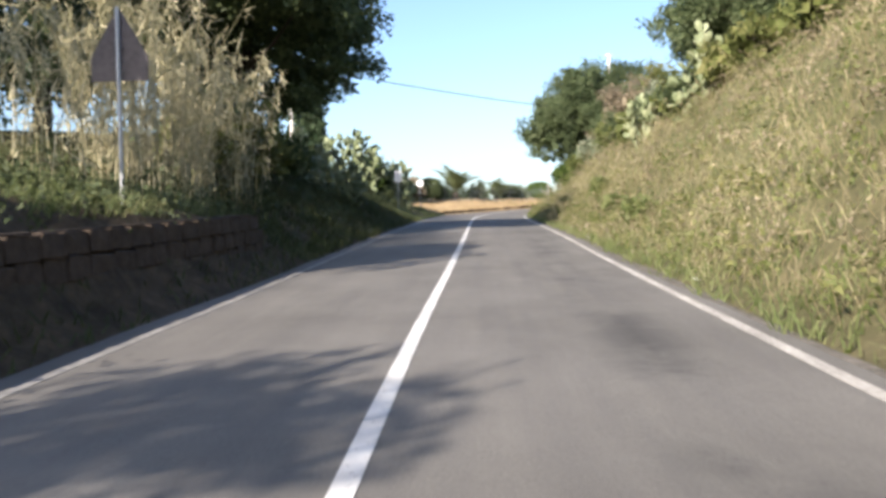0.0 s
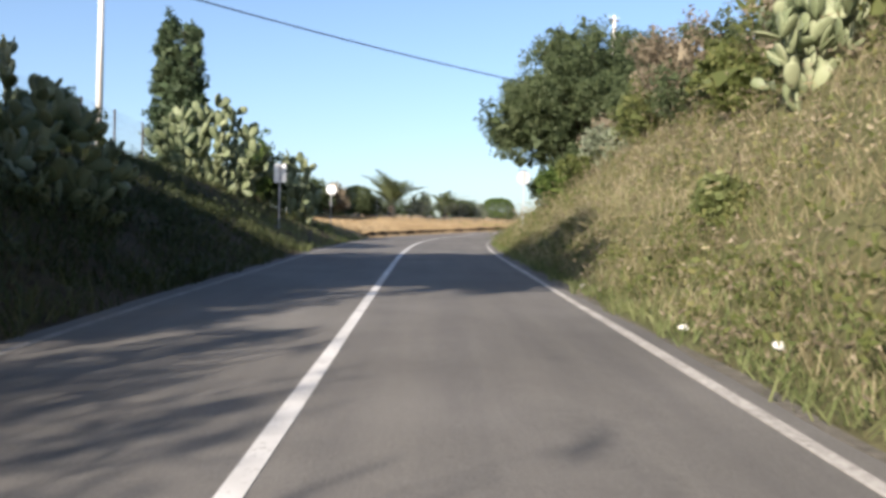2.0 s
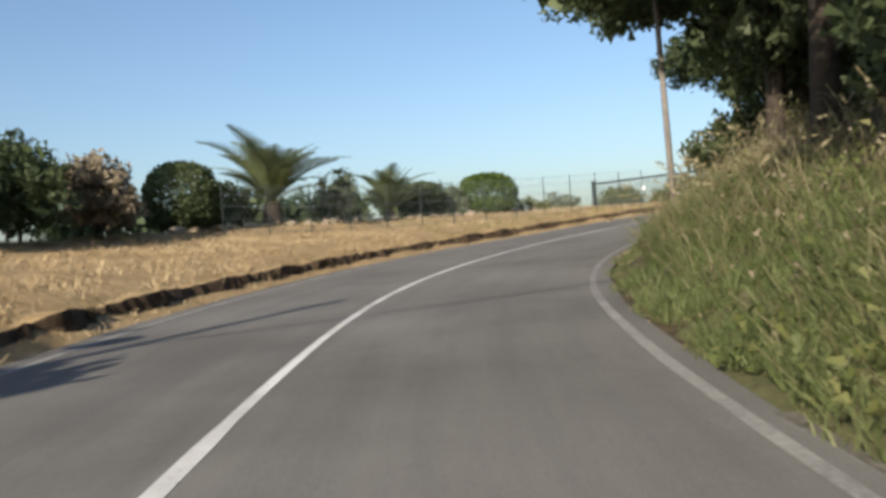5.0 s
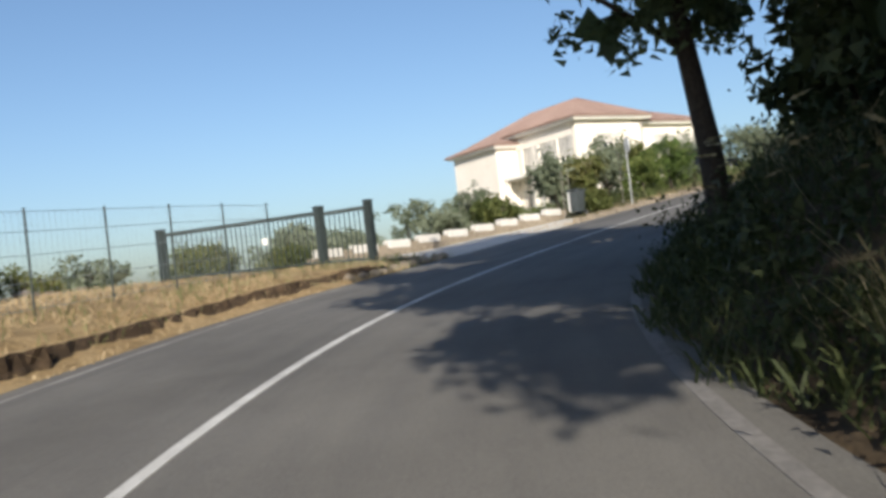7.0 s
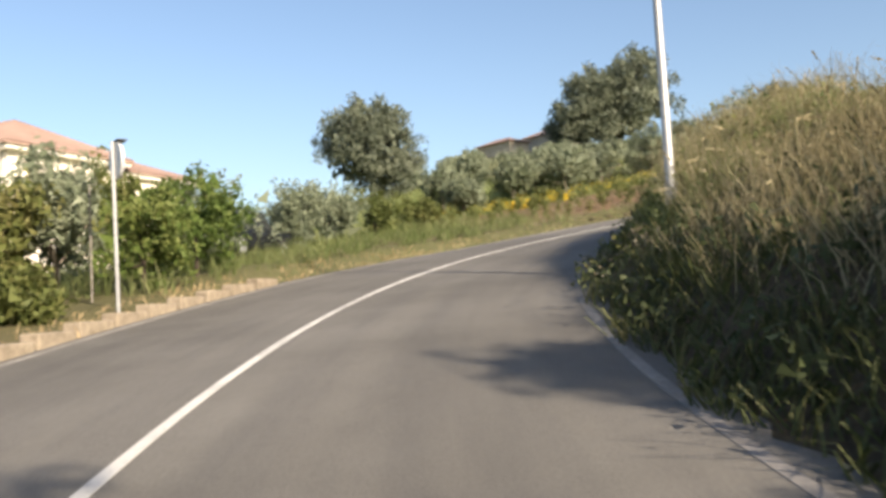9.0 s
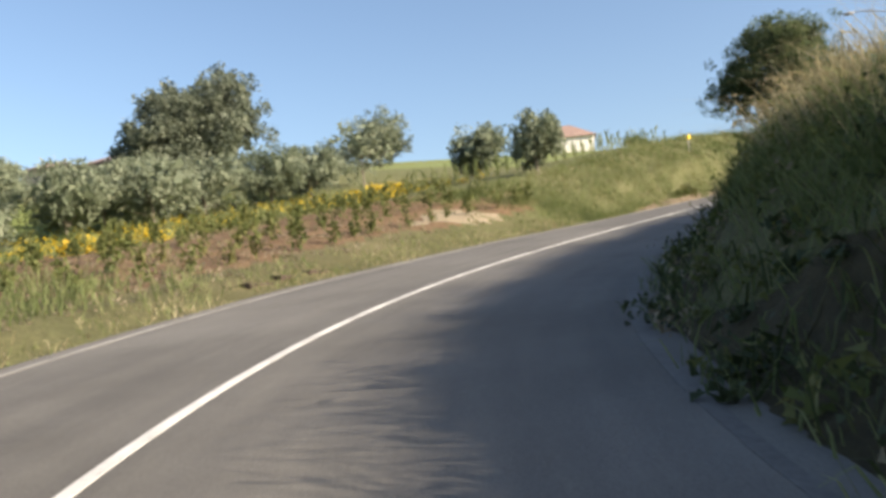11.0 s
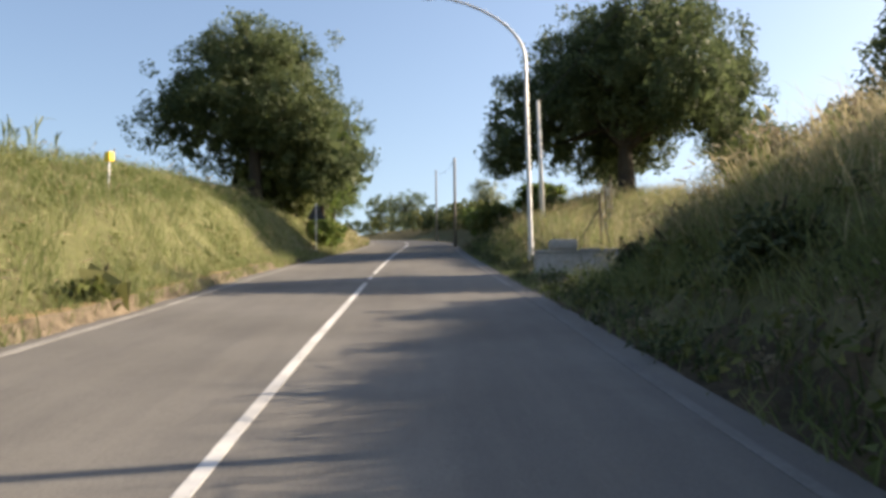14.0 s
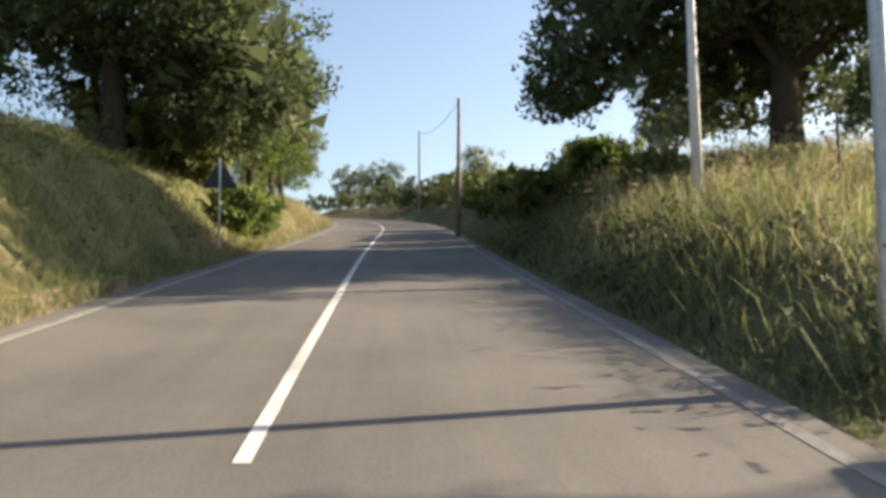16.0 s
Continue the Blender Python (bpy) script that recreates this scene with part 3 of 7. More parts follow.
def blades(rng, foot, height, width, lean, droop=0.5):
    """Grass blades of two joints each."""
    n = len(foot)
    a = rng.uniform(0, 2 * np.pi, n)
    side = np.stack([np.cos(a), np.sin(a), np.zeros(n)], -1)
    b = rng.uniform(0, 2 * np.pi, n)
    out = np.stack([np.cos(b), np.sin(b), np.zeros(n)], -1)
    h, w = height[:, None], width[:, None]
    k = (lean * rng.uniform(0.2, 1.2, n))[:, None]
    m = foot + h * np.array([0, 0, 0.58]) + out * h * k * 0.4
    t = foot + h * np.array([0, 0, 1.0]) * (1 - droop * k * 0.6) + out * h * k
    V = np.stack([foot - side * w, foot + side * w, m + side * w * 0.8, m - side * w * 0.8, t + side * w * 0.25, t - side * w * 0.25], 1).reshape(-1, 3)
    i = np.arange(n)[:, None] * 6
    F = np.stack([i + [0, 1, 2, 3], i + [3, 2, 4, 5]], 1).reshape(-1, 4)
    return V, F


def sown(rng, s0, s1, l0, l1, dens, clump=0.0):
    n = int((s1 - s0) * abs(l1 - l0) * dens)
    s, l = rng.uniform(s0, s1, n), rng.uniform(l0, l1, n)
    if clump:
        u = np.sin(s * 1.7 + 2 * np.sin(l * 1.3)) * np.sin(l * 2.1 + 1.5 * np.sin(s * 0.8)) + rng.uniform(-0.7, 0.7, n)
        s, l = s[u > clump - 1], l[u > clump - 1]
    p = on(s, l)
    s2, l2 = nearest(p[:, 0], p[:, 1])
    ok = (np.abs(l2 - l) < 1.5) & ((l > right_edge(s) + np.where(s > 84, 0.1, 0.3) + 0.12 * np.sin(s * 2.3)) | (l < -left_edge(s) - 0.26 - 0.1 * np.sin(s * 1.9)))
    p = p[ok]
    p[:, 2] = ground_at(p[:, 0], p[:, 1]) - 0.02
    return p


# ---- small builders ----
def box(bm, centre, size, turn=0.0, bevel=0.0, tilt=None):
    m = Matrix.Translation(Vector(centre)) @ Matrix.Rotation(turn, 4, "Z") @ (tilt or Matrix()) @ Matrix.Diagonal((*size, 1))
    made = bmesh.ops.create_cube(bm, size=1, matrix=m)
    if bevel:
        edges = list({e for v in made["verts"] for e in v.link_edges})
        bmesh.ops.bevel(bm, geom=edges, offset=bevel, segments=2, affect="EDGES", profile=0.6)


def rod(bm, a, b, r, r2=None, n=8):
    a, b = Vector(a), Vector(b)
    d = b - a
    m = Matrix.Translation((a + b) / 2) @ d.to_track_quat("Z", "Y").to_matrix().to_4x4()
    bmesh.ops.create_cone(bm, cap_ends=True, segments=n, radius1=r, radius2=r if r2 is None else r2, depth=d.length, matrix=m)


def bm_of(*calls):
    bm = bmesh.new()
    for fn, *args in calls:
        fn(bm, *args)
    return bm


def foot(s, lat, sink=0.05):
    p = on(s, lat)
    p[2] = ground_at(p[0], p[1]) - sink
    return p


def foot_xy(x, y, sink=0.05):
    return np.array([x, y, float(ground_at(x, y)) - sink])


STEEL = grainy("galvanised_steel", (0.32, 0.33, 0.34), (0.5, 0.51, 0.52), 20, 0.5, 0.6, bumps=0.1)
SIGNBACK = grainy("sign_back", (0.085, 0.075, 0.08), (0.14, 0.125, 0.13), 10, 0.6, 0.3, bumps=0.1)
SIGNGREY = grainy("pale_sign_back", (0.45, 0.47, 0.48), (0.6, 0.62, 0.63), 10, 0.5, 0.3, bumps=0.1)
CONCRETE = grainy("concrete", (0.2, 0.195, 0.18), (0.34, 0.33, 0.31), 9, 0.9, bumps=0.5)
PALECONC = grainy("pale_concrete", (0.5, 0.48, 0.44), (0.68, 0.66, 0.61), 9, 0.9, bumps=0.4)
# retaining wall stone: its shade is put into this very dark colour
DARKSTONE = grainy("shade_toned_stone", (0.034, 0.026, 0.019), (0.085, 0.064, 0.048), 7, 0.95, bumps=0.8, dist=0.03)
STONE = grainy("pale_stone", (0.32, 0.28, 0.22), (0.52, 0.47, 0.38), 7, 0.95, bumps=0.7, dist=0.03)
ROUGHSTONE = grainy("earthy_stone", (0.17, 0.14, 0.105), (0.34, 0.29, 0.22), 6, 0.95, bumps=0.9, dist=0.04)
GATEPAINT = grainy("dark_green_paint", (0.025, 0.035, 0.035), (0.06, 0.075, 0.075), 12, 0.5, 0.3, bumps=0.1)
WEATHERED = grainy("weathered_wood", (0.14, 0.125, 0.11), (0.3, 0.28, 0.25), 16, 0.9, bumps=0.6)
WHITEPOLE = grainy("pale_pole", (0.5, 0.49, 0.46), (0.68, 0.66, 0.62), 8, 0.7, bumps=0.3)
RUST = grainy("rusty_post", (0.05, 0.04, 0.035), (0.12, 0.09, 0.075), 16, 0.8, 0.2, bumps=0.3)
CABLE = grainy("black_cable", (0.015, 0.015, 0.015), (0.03, 0.03, 0.03), 10, 0.6, bumps=0)
PLASTER = grainy("cream_plaster", (0.78, 0.72, 0.64), (0.87, 0.82, 0.75), 5, 0.9, bumps=0.2)
WHITETRIM = grainy("white_trim", (0.72, 0.7, 0.66), (0.82, 0.8, 0.76), 6, 0.8, bumps=0.1)
TILE = grainy("terracotta_tiles", (0.22, 0.15, 0.125), (0.34, 0.245, 0.21), 12, 0.9, bumps=0.4)
SHUTTER = grainy("pale_shutter", (0.46, 0.44, 0.41), (0.58, 0.56, 0.52), 8, 0.7, bumps=0.1)
DARKIRON = grainy("dark_iron", (0.03, 0.03, 0.03), (0.07, 0.065, 0.06), 10, 0.6, 0.4, bumps=0.1)
BINPLASTIC = grainy("grey_plastic", (0.035, 0.045, 0.048), (0.075, 0.085, 0.09), 10, 0.5, bumps=0.1)
YELLOW = grainy("yellow_plastic", (0.62, 0.42, 0.02), (0.75, 0.55, 0.04), 10, 0.5, bumps=0.05)
CARPAINT = grainy("dark_car_paint", (0.012, 0.014, 0.018), (0.02, 0.023, 0.03), 3, 0.25, 0.3, bumps=0)
RUBBER = grainy("rubber", (0.015, 0.015, 0.015), (0.03, 0.03, 0.03), 10, 0.9, bumps=0.2)
LITTER = grainy("white_litter", (0.6, 0.6, 0.58), (0.8, 0.8, 0.78), 10, 0.7, bumps=0.2)
MESHWIRE = grainy("fence_wire", (0.16, 0.19, 0.2), (0.28, 0.32, 0.34), 10, 0.5, 0.5, bumps=0)
GLASS, _n, _l, _b = material("window_glass", 0.08)
_b.inputs["Base Color"].default_value = (0.03, 0.035, 0.04, 1)
_b.inputs["Specular IOR Level"].default_value = 0.6
MIRROR, _n, _l, _b = material("mirror_glass", 0.05, 1.0)
_b.inputs["Base Color"].default_value = (0.75, 0.78, 0.8, 1)


# ---- retaining wall of rough blocks ----
def retaining_wall():
    rng = np.random.default_rng(3)
    root = thing("wall_retaining", foot(-2, -3.9), "low retaining wall of rough stone blocks, deep shade put into their colour", "wall", kind="structure")
    inv = root.matrix_basis.inverted()
    s = np.arange(-16, 13.71, 0.5)
    A, B = on(s, -3.84, -0.15), on(s, -4.15, -0.15)
    T = np.array([0, 0, 1.2])
    V = np.stack([A, A + T, B + T, B], 1).reshape(-1, 3)
    V = np.array([inv @ Vector(v) for v in V])
    i = np.arange(len(s) - 1)[:, None] * 4
    F = np.concatenate([i + [0, 1, 5, 4], i + [1, 2, 6, 5], i + [2, 3, 7, 6], np.array([[0, 3, 2, 1]]), (len(s) - 1) * 4 + np.array([[0, 1, 2, 3]])])
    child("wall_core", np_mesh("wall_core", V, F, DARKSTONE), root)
    kinds = []
    for k in range(5):
        bm = bmesh.new()
        box(bm, (0, 0, 0), (0.5 + 0.04 * k, 0.16, 0.255), bevel=0.018)
        for v in bm.verts:
            v.co += Vector(rng.normal(size=3)) * 0.008
        me = bpy.data.meshes.new("stone_block")
        bm.to_mesh(me)
        bm.free()
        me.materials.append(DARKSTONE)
        kinds.append(me)
    for row in range(4):
        at = 0.4 + (row % 2) * 0.3
        while at < 13.5:
            k = rng.integers(5)
            w = 0.5 + 0.04 * k
            p = on(at + w / 2, -3.8 + rng.uniform(-0.02, 0.01), 0.08 + row * 0.272)
            ob = child("stone_block", kinds[k], root)
            ob.matrix_basis = inv @ Matrix.Translation(Vector(p)) @ Matrix.Rotation(heading(at) + math.pi / 2 + rng.normal() * 0.02, 4, "Z")
            at += w + 0.018


retaining_wall()


# ---- road signs ----
def triangle_sign(place, turn, post_h, plate, label, mat=SIGNBACK):
    root = thing("warning_sign", place, label, "road sign", turn=turn)
    part("post", bm_of((rod, (0, 0, 0), (0, 0, post_h), 0.03)), STEEL, root)
    bm = bmesh.new()
    top = post_h + 0.02
    pts = [(-0.45, top - 0.78), (0.45, top - 0.78), (0.0, top)]
    ring = []
    for k in range(3):                       # rounded corners
        a, b, c = Vector(pts[k - 1]), Vector(pts[k]), Vector(pts[(k + 1) % 3])
        for u in (0.0, 0.33, 0.67, 1.0):
            p, q = b.lerp(a, 0.09), b.lerp(c, 0.09)
            ring.append((p.lerp(b, u) .lerp(b.lerp(q, u), u)))
    f = bm.faces.new([bm.verts.new((p.x, -0.045, p.y)) for p in ring])
    g = bmesh.ops.extrude_face_region(bm, geom=[f])
    for v in g["geom"]:
        if isinstance(v, bmesh.types.BMVert):
            v.co.y -= 0.02
    panel = part("panel", bm, mat, root)
    for z in (top - 0.25, top - 0.62):
        part("bracket", bm_of((box, (0, -0.03, z), (0.14, 0.025, 0.03), 0, 0.004)), SIGNBACK, panel)
    if plate:
        q = part("plate", bm_of((box, (0, -0.05, top - 0.93), (0.86, 0.015, 0.33), 0, 0.004)), SIGNBACK, root, "grey back of a small plate")
        part("bracket", bm_of((box, (0, -0.035, top - 0.93), (0.16, 0.02, 0.03), 0, 0.003)), SIGNBACK, q)
    return root


def panel_sign(place, turn, h, w, ph, label, disc=False):
    root = thing("road_sign", place, label, "road sign", turn=turn)
    part("post", bm_of((rod, (0, 0, 0), (0, 0, h), 0.028)), STEEL, root)
    bm = bmesh.new()
    if disc:
        rod(bm, (0, -0.04, h - w / 2), (0, -0.06, h - w / 2), w / 2, n=24)
    else:
        box(bm, (0, -0.045, h - ph / 2), (w, 0.02, ph), bevel=0.006)
    panel = part("panel", bm, SIGNGREY, root)
    for z in (h - 0.12, h - ph + 0.12):
        part("bracket", bm_of((box, (0, -0.03, z), (0.12, 0.03, 0.035), 0, 0.003)), STEEL, panel)
    return root


triangle_sign(foot(9.6, -4.65), heading(9.6) + math.pi, 2.98, True, "triangular warning sign with a plate, seen from its grey back")
panel_sign(foot(48.5, -4.45), heading(48.5) + math.pi, 2.35, 0.43, 0.66, "small rectangular road sign on a thin post, pale grey back")
panel_sign(foot(60.5, -4.6), heading(60.5) + math.pi, 2.2, 0.52, 0.52, "round road sign seen from behind, on a dark post", True)
triangle_sign(foot(184.5, -3.6), heading(184.5) + math.pi, 2.3, False, "triangular warning sign with a dark back beneath the oak", DARKIRON)


def traffic_mirror(place, turn, h, r, label):
    root = thing("traffic_mirror", place, label, "traffic mirror", turn=turn)
    part("post", bm_of((rod, (0, 0, 0), (0, 0, h), 0.03)), STEEL, root)
    bm = bmesh.new()
    rod(bm, (0, 0.03, h - r), (0, 0.09, h - r), r, r * 0.97, 28)
    rim = part("rim", bm, SIGNGREY, root, smooth=False)
    bm = bmesh.new()
    bmesh.ops.create_uvsphere(bm, u_segments=24, v_segments=8, radius=r * 0.92,
                              matrix=Matrix.Translation((0, 0.09, h - r)) @ Matrix.Diagonal((1, 0.16, 1, 1)))
    part("mirror", bm, MIRROR, rim, "domed mirror glass", True)
    part("hood", bm_of((box, (0, 0.1, h + 0.01), (r * 1.3, 0.16, 0.02), 0, 0.004)), DARKIRON, rim)
    return root


traffic_mirror(foot(59.0, 4.75), heading(59) + 0.25, 2.75, 0.33, "round white traffic mirror on a post below the tree")
traffic_mirror(foot_xy(33.1, 100.8), heading(113) - 0.75, 2.75, 0.3, "round traffic mirror on a steel post, turned away")


# ---- poles, lamps and wires ----
def utility_pole(place, h, r, mat, label, arms=True, lean=(0, 0)):
    root = thing("utility_pole", place, label, "utility pole")
    bm = bmesh.new()
    rod(bm, (0, 0, -0.3), (lean[0], lean[1], h), r, r * 0.62, 12)
    part("shaft", bm, mat, root, smooth=True)
    if arms:
        bm = bmesh.new()
        box(bm, (lean[0], lean[1], h - 0.25), (0.7, 0.07, 0.07), 0.6, 0.008)
        arm = part("crossarm", bm, RUST, root)
        for u in (-0.28, 0.28):
            part("insulator", bm_of((rod, (lean[0] + u * math.cos(0.6), lean[1] + u * math.sin(0.6), h - 0.22), (lean[0] + u * math.cos(0.6), lean[1] + u * math.sin(0.6), h - 0.06), 0.03, 0.022)), SIGNGREY, arm)
    return root


POLES = {}
for key, p, h, r, m, label in (
        ("a", foot_xy(-10.2, 48.6), 8.2, 0.13, WHITEPOLE, "tall pale concrete utility pole at the top of the bank"),
        ("b", foot_xy(10.9, 63.3), 8.6, 0.12, WHITEPOLE, "pale utility pole behind the roadside tree"),
        ("c", foot_xy(9.0, 73.8), 7.5, 0.08, WEATHERED, "slim grey timber pole among dark trees"),
        ("d", foot_xy(61.7, 77.6), 7.0, 0.075, WEATHERED, "grey timber utility pole in tall grass"),
        ("e", foot(176.4, 5.7), 4.75, 0.1, WHITEPOLE, "short pale timber pole with a wire, in tall grass"),
        ("f", foot_xy(95.4, 49.6), 5.2, 0.1, WEATHERED, "thin leaning timber pole up the road"),
        ("g", foot_xy(116.7, 28.7), 6.6, 0.1, WEATHERED, "thin timber pole far up the road")):
    lean = {"f": (-0.35, 0.3), "g": (-0.2, 0.2), "c": (-0.15, 0.1)}.get(key, (0.05, 0.0))
    POLES[key] = (utility_pole(p, h, r, m, label, key not in "cefg", lean), Vector(p) + Vector((lean[0], lean[1], h - 0.1)))


def wire(a, b, sag, label, r=0.012):
    a, b = Vector(a), Vector(b)
    pts = [a.lerp(b, u) - Vector((0, 0, sag * 4 * u * (1 - u))) for u in np.linspace(0, 1, 17)]
    V, F = tube(pts, [r] * 17, 5)
    o = new("overhead_wire", np_mesh("overhead_wire", V, F, CABLE, smooth=True))
    return tagged(o, label, "cable")


wire((-10.15, 48.6, 11.35), (10.95, 63.3, 9.85), 0.28, "thick black overhead cable slung across the road", 0.03)
wire(POLES["b"][1], POLES["c"][1] + Vector((0, 0, 0.2)), 0.3, "overhead cable running into the trees")
wire(POLES["e"][1], (88.0, 47.0, 22.0), 0.4, "thin overhead wire from the short pole into the tree")
wire(POLES["d"][1], POLES["e"][1], 0.4, "thin overhead wire between two grassy poles")
wire(POLES["f"][1], POLES["g"][1], 0.5, "thin overhead wire between far poles")


def street_lamp(place, turn, h, reach, rise, label):
    root = thing("street_lamp", place, label, "street lamp", turn=turn)
    pts = [(0, 0, -0.2), (0, 0, h * 0.5), (0, 0, h)]
    for u in np.linspace(0.1, 1, 9):
        w = u * math.pi / 2
        pts.append((reach * (1 - math.cos(w)) if u < 1 else reach, 0, h + rise * math.sin(w)))
    rad = [0.075, 0.06, 0.05] + list(np.linspace(0.045, 0.03, 9))
    child("mast", np_mesh("mast", *tube(pts, rad, 10), STEEL, smooth=True), root)
    bm = bmesh.new()
    bmesh.ops.create_uvsphere(bm, u_segments=14, v_segments=8, radius=1,
                              matrix=Matrix.Translation((reach + 0.22, 0, h + rise - 0.02)) @ Matrix.Diagonal((0.3, 0.12, 0.075, 1)))
    head = part("lamp_head", bm, STEEL, root, smooth=True)
    bm = bmesh.new()
    bmesh.ops.create_uvsphere(bm, u_segments=12, v_segments=6, radius=1,
                              matrix=Matrix.Translation((reach + 0.24, 0, h + rise - 0.07)) @ Matrix.Diagonal((0.2, 0.09, 0.05, 1)))
    part("lens", bm, SIGNGREY, head, "pale lamp glass", True)
    part("base_collar", bm_of((rod, (0, 0, -0.1), (0, 0, 0.5), 0.09)), STEEL, root)
    return root


street_lamp(foot(168.6, 4.22), heading(168.6) + math.pi + 0.35, 5.7, 2.7, 1.45, "tall steel street lamp arching over the road")
street_lamp(foot_xy(35.2, 92.5), heading(113) + math.pi, 7.2, 2.2, 1.3, "tall steel street lamp mast beside a grassy bank")


# ---- fences and gate ----
def post_fence(name, line, spacing, h, post_r, post_mat, label, wires=(0.15, 0.45, 0.8, 1.15), grid=0.0, brace=()):
    line = [Vector(p) for p in line]
    root = thing(name, line[0], label, "fence")
    inv = Vector(line[0])
    spots = []
    for a, b in zip(line[:-1], line[1:]):
        n = max(1, round((b - a).length / spacing))
        spots += [a.lerp(b, k / n) for k in range(n)]
    spots.append(line[-1])
    spots = [Vector((p.x, p.y, float(ground_at(p.x, p.y)))) for p in spots]
    for p in spots:
        part("post", bm_of((rod, p - inv - Vector((0, 0, 0.1)), p - inv + Vector((0, 0, h)), post_r)), post_mat, root)
    bits = []
    for a, b in zip(spots[:-1], spots[1:]):
        for z in wires:
            bits.append(tube([a - inv + Vector((0, 0, z)), b - inv + Vector((0, 0, z))], [0.005, 0.005], 4))
        if grid:
            n = int((b - a).length / grid)
            for k in range(1, n):
                q = a.lerp(b, k / n) - inv
                bits.append(tube([q + Vector((0, 0, wires[0])), q + Vector((0, 0, wires[-1]))], [0.003, 0.003], 3))
    child("wire_mesh", np_mesh("wire_mesh", *join(bits), MESHWIRE), root, "thin wire mesh")
    for k, (dx, dy) in brace:
        p = spots[k] - inv
        part("brace", bm_of((rod, p + Vector((dx, dy, 0)), p + Vector((0, 0, h * 0.72)), post_r * 0.8)), post_mat, root)
    return root


post_fence("wire_fence", [on(s, -10.35) for s in (30, 38, 46, 54)], 3.2, 1.45, 0.035, RUST, "wire mesh fence with dark posts along the bank top", (0.1, 0.35, 0.6, 0.85, 1.1, 1.38), 0.12)
post_fence("wire_fence", [(-2.3, 82.2, 0), (5.4, 87.7, 0), (15.0, 94.6, 0)], 1.66, 1.6, 0.02, GATEPAINT, "dark green wire fence along a hay meadow", (0.1, 0.5, 0.9, 1.25, 1.55), 0.12)
post_fence("wire_fence", [on(s, 12.2) for s in (148, 160, 172)], 4.2, 1.3, 0.04, RUST, "sparse wire fence of dark posts in tall grass", (0.4, 0.8, 1.2))
post_fence("wire_fence", [on(s, l) for s, l in ((169.2, 6.3), (172.5, 7.2), (177, 8.4))], 2.4, 1.5, 0.024, RUST, "rusty wire fence with braced corner post", (0.4, 0.8, 1.2), 0,
           ((0, (0.55, 0.45)), (0, (-0.5, 0.35))))


def sliding_gate():
    P0, P1, P2 = Vector((13.4, 97.2, 0)), Vector((17.15, 96.4, 0)), Vector((18.3, 95.9, 0))
    root = thing("metal_gate", foot_xy(P1.x, P1.y), "dark painted metal sliding gate with upright bars, closed", "gate")
    o = Vector(root.location)
    for p, h, w in ((P0, 1.25, 0.17), (P1, 1.52, 0.2), (P2, 1.6, 0.18)):
        z = float(ground_at(p.x, p.y)) - 0.1
        q = Vector((p.x, p.y, z)) - o
        post = part("gate_post", bm_of((box, q + Vector((0, 0, (h + 0.1) / 2)), (w, w, h + 0.1), 0.3, 0.012)), GATEPAINT, root)
        part("cap", bm_of((box, q + Vector((0, 0, h + 0.115)), (w + 0.03, w + 0.03, 0.03), 0.3, 0.006)), GATEPAINT, post)
    for a, b, ha, hb in ((P0, P1, 1.14, 1.38), (P1, P2, 1.34, 1.44)):
        za, zb = float(ground_at(a.x, a.y)), float(ground_at(b.x, b.y))
        A, B = Vector((a.x, a.y, za)) - o, Vector((b.x, b.y, zb)) - o
        for h0, h1, t in ((ha, hb, 0.05), (0.12, 0.12, 0.035)):
            p, q = A + Vector((0, 0, h0)), B + Vector((0, 0, h1))
            part("rail", bm_of((rod, p, q, t, t, 6)), GATEPAINT, root)
        n = int((B - A).length / 0.115)
        for k in range(1, n):
            u = k / n
            p = A.lerp(B, u)
            part("bar", bm_of((rod, p + Vector((0, 0, 0.12)), p + Vector((0, 0, ha + (hb - ha) * u)), 0.016, 0.016, 6)), GATEPAINT, root)
    part("notice", bm_of((box, (P0.lerp(P1, 0.62) + Vector((0.02, -0.05, float(ground_at(15.7, 96.7)) + 0.78))) - o, (0.14, 0.01, 0.16), -0.2, 0.002)), LITTER, root, "small white notice")


sliding_gate()


def parapet():
    """Low wall of pale blocks with gaps beyond the drive."""
    rng = np.random.default_rng(8)
    a, b = Vector((18.0, 99.0, 0)), Vector((30.3, 101.9, 0))
    root = thing("parapet", foot_xy(a.x, a.y), "low garden parapet of whitewashed blocks with dark gaps", "low wall")
    o = Vector(root.location)
    n = 9
    d = (b - a)
    ang = math.atan2(d.y, d.x)
    for k in range(n):
        p = a.lerp(b, (k + 0.5) / n)
        z = float(ground_at(p.x, p.y))
        q = Vector((p.x, p.y, z)) - o
        part("footing", bm_of((box, q + Vector((0, 0, 0.06)), (d.length / n, 0.26, 0.34), ang, 0.01)), ROUGHSTONE, root)
        part("block", bm_of((box, q + Vector((0, 0, 0.34)), (d.length / n * 0.66, 0.3, 0.25), ang, 0.03)), PALECONC, root)
        part("pier", bm_of((box, q + Vector((0, 0, 0.3)) + d.normalized() * (d.length / n / 2), (0.32, 0.24, 0.2), ang, 0.02)), ROUGHSTONE, root)


parapet()


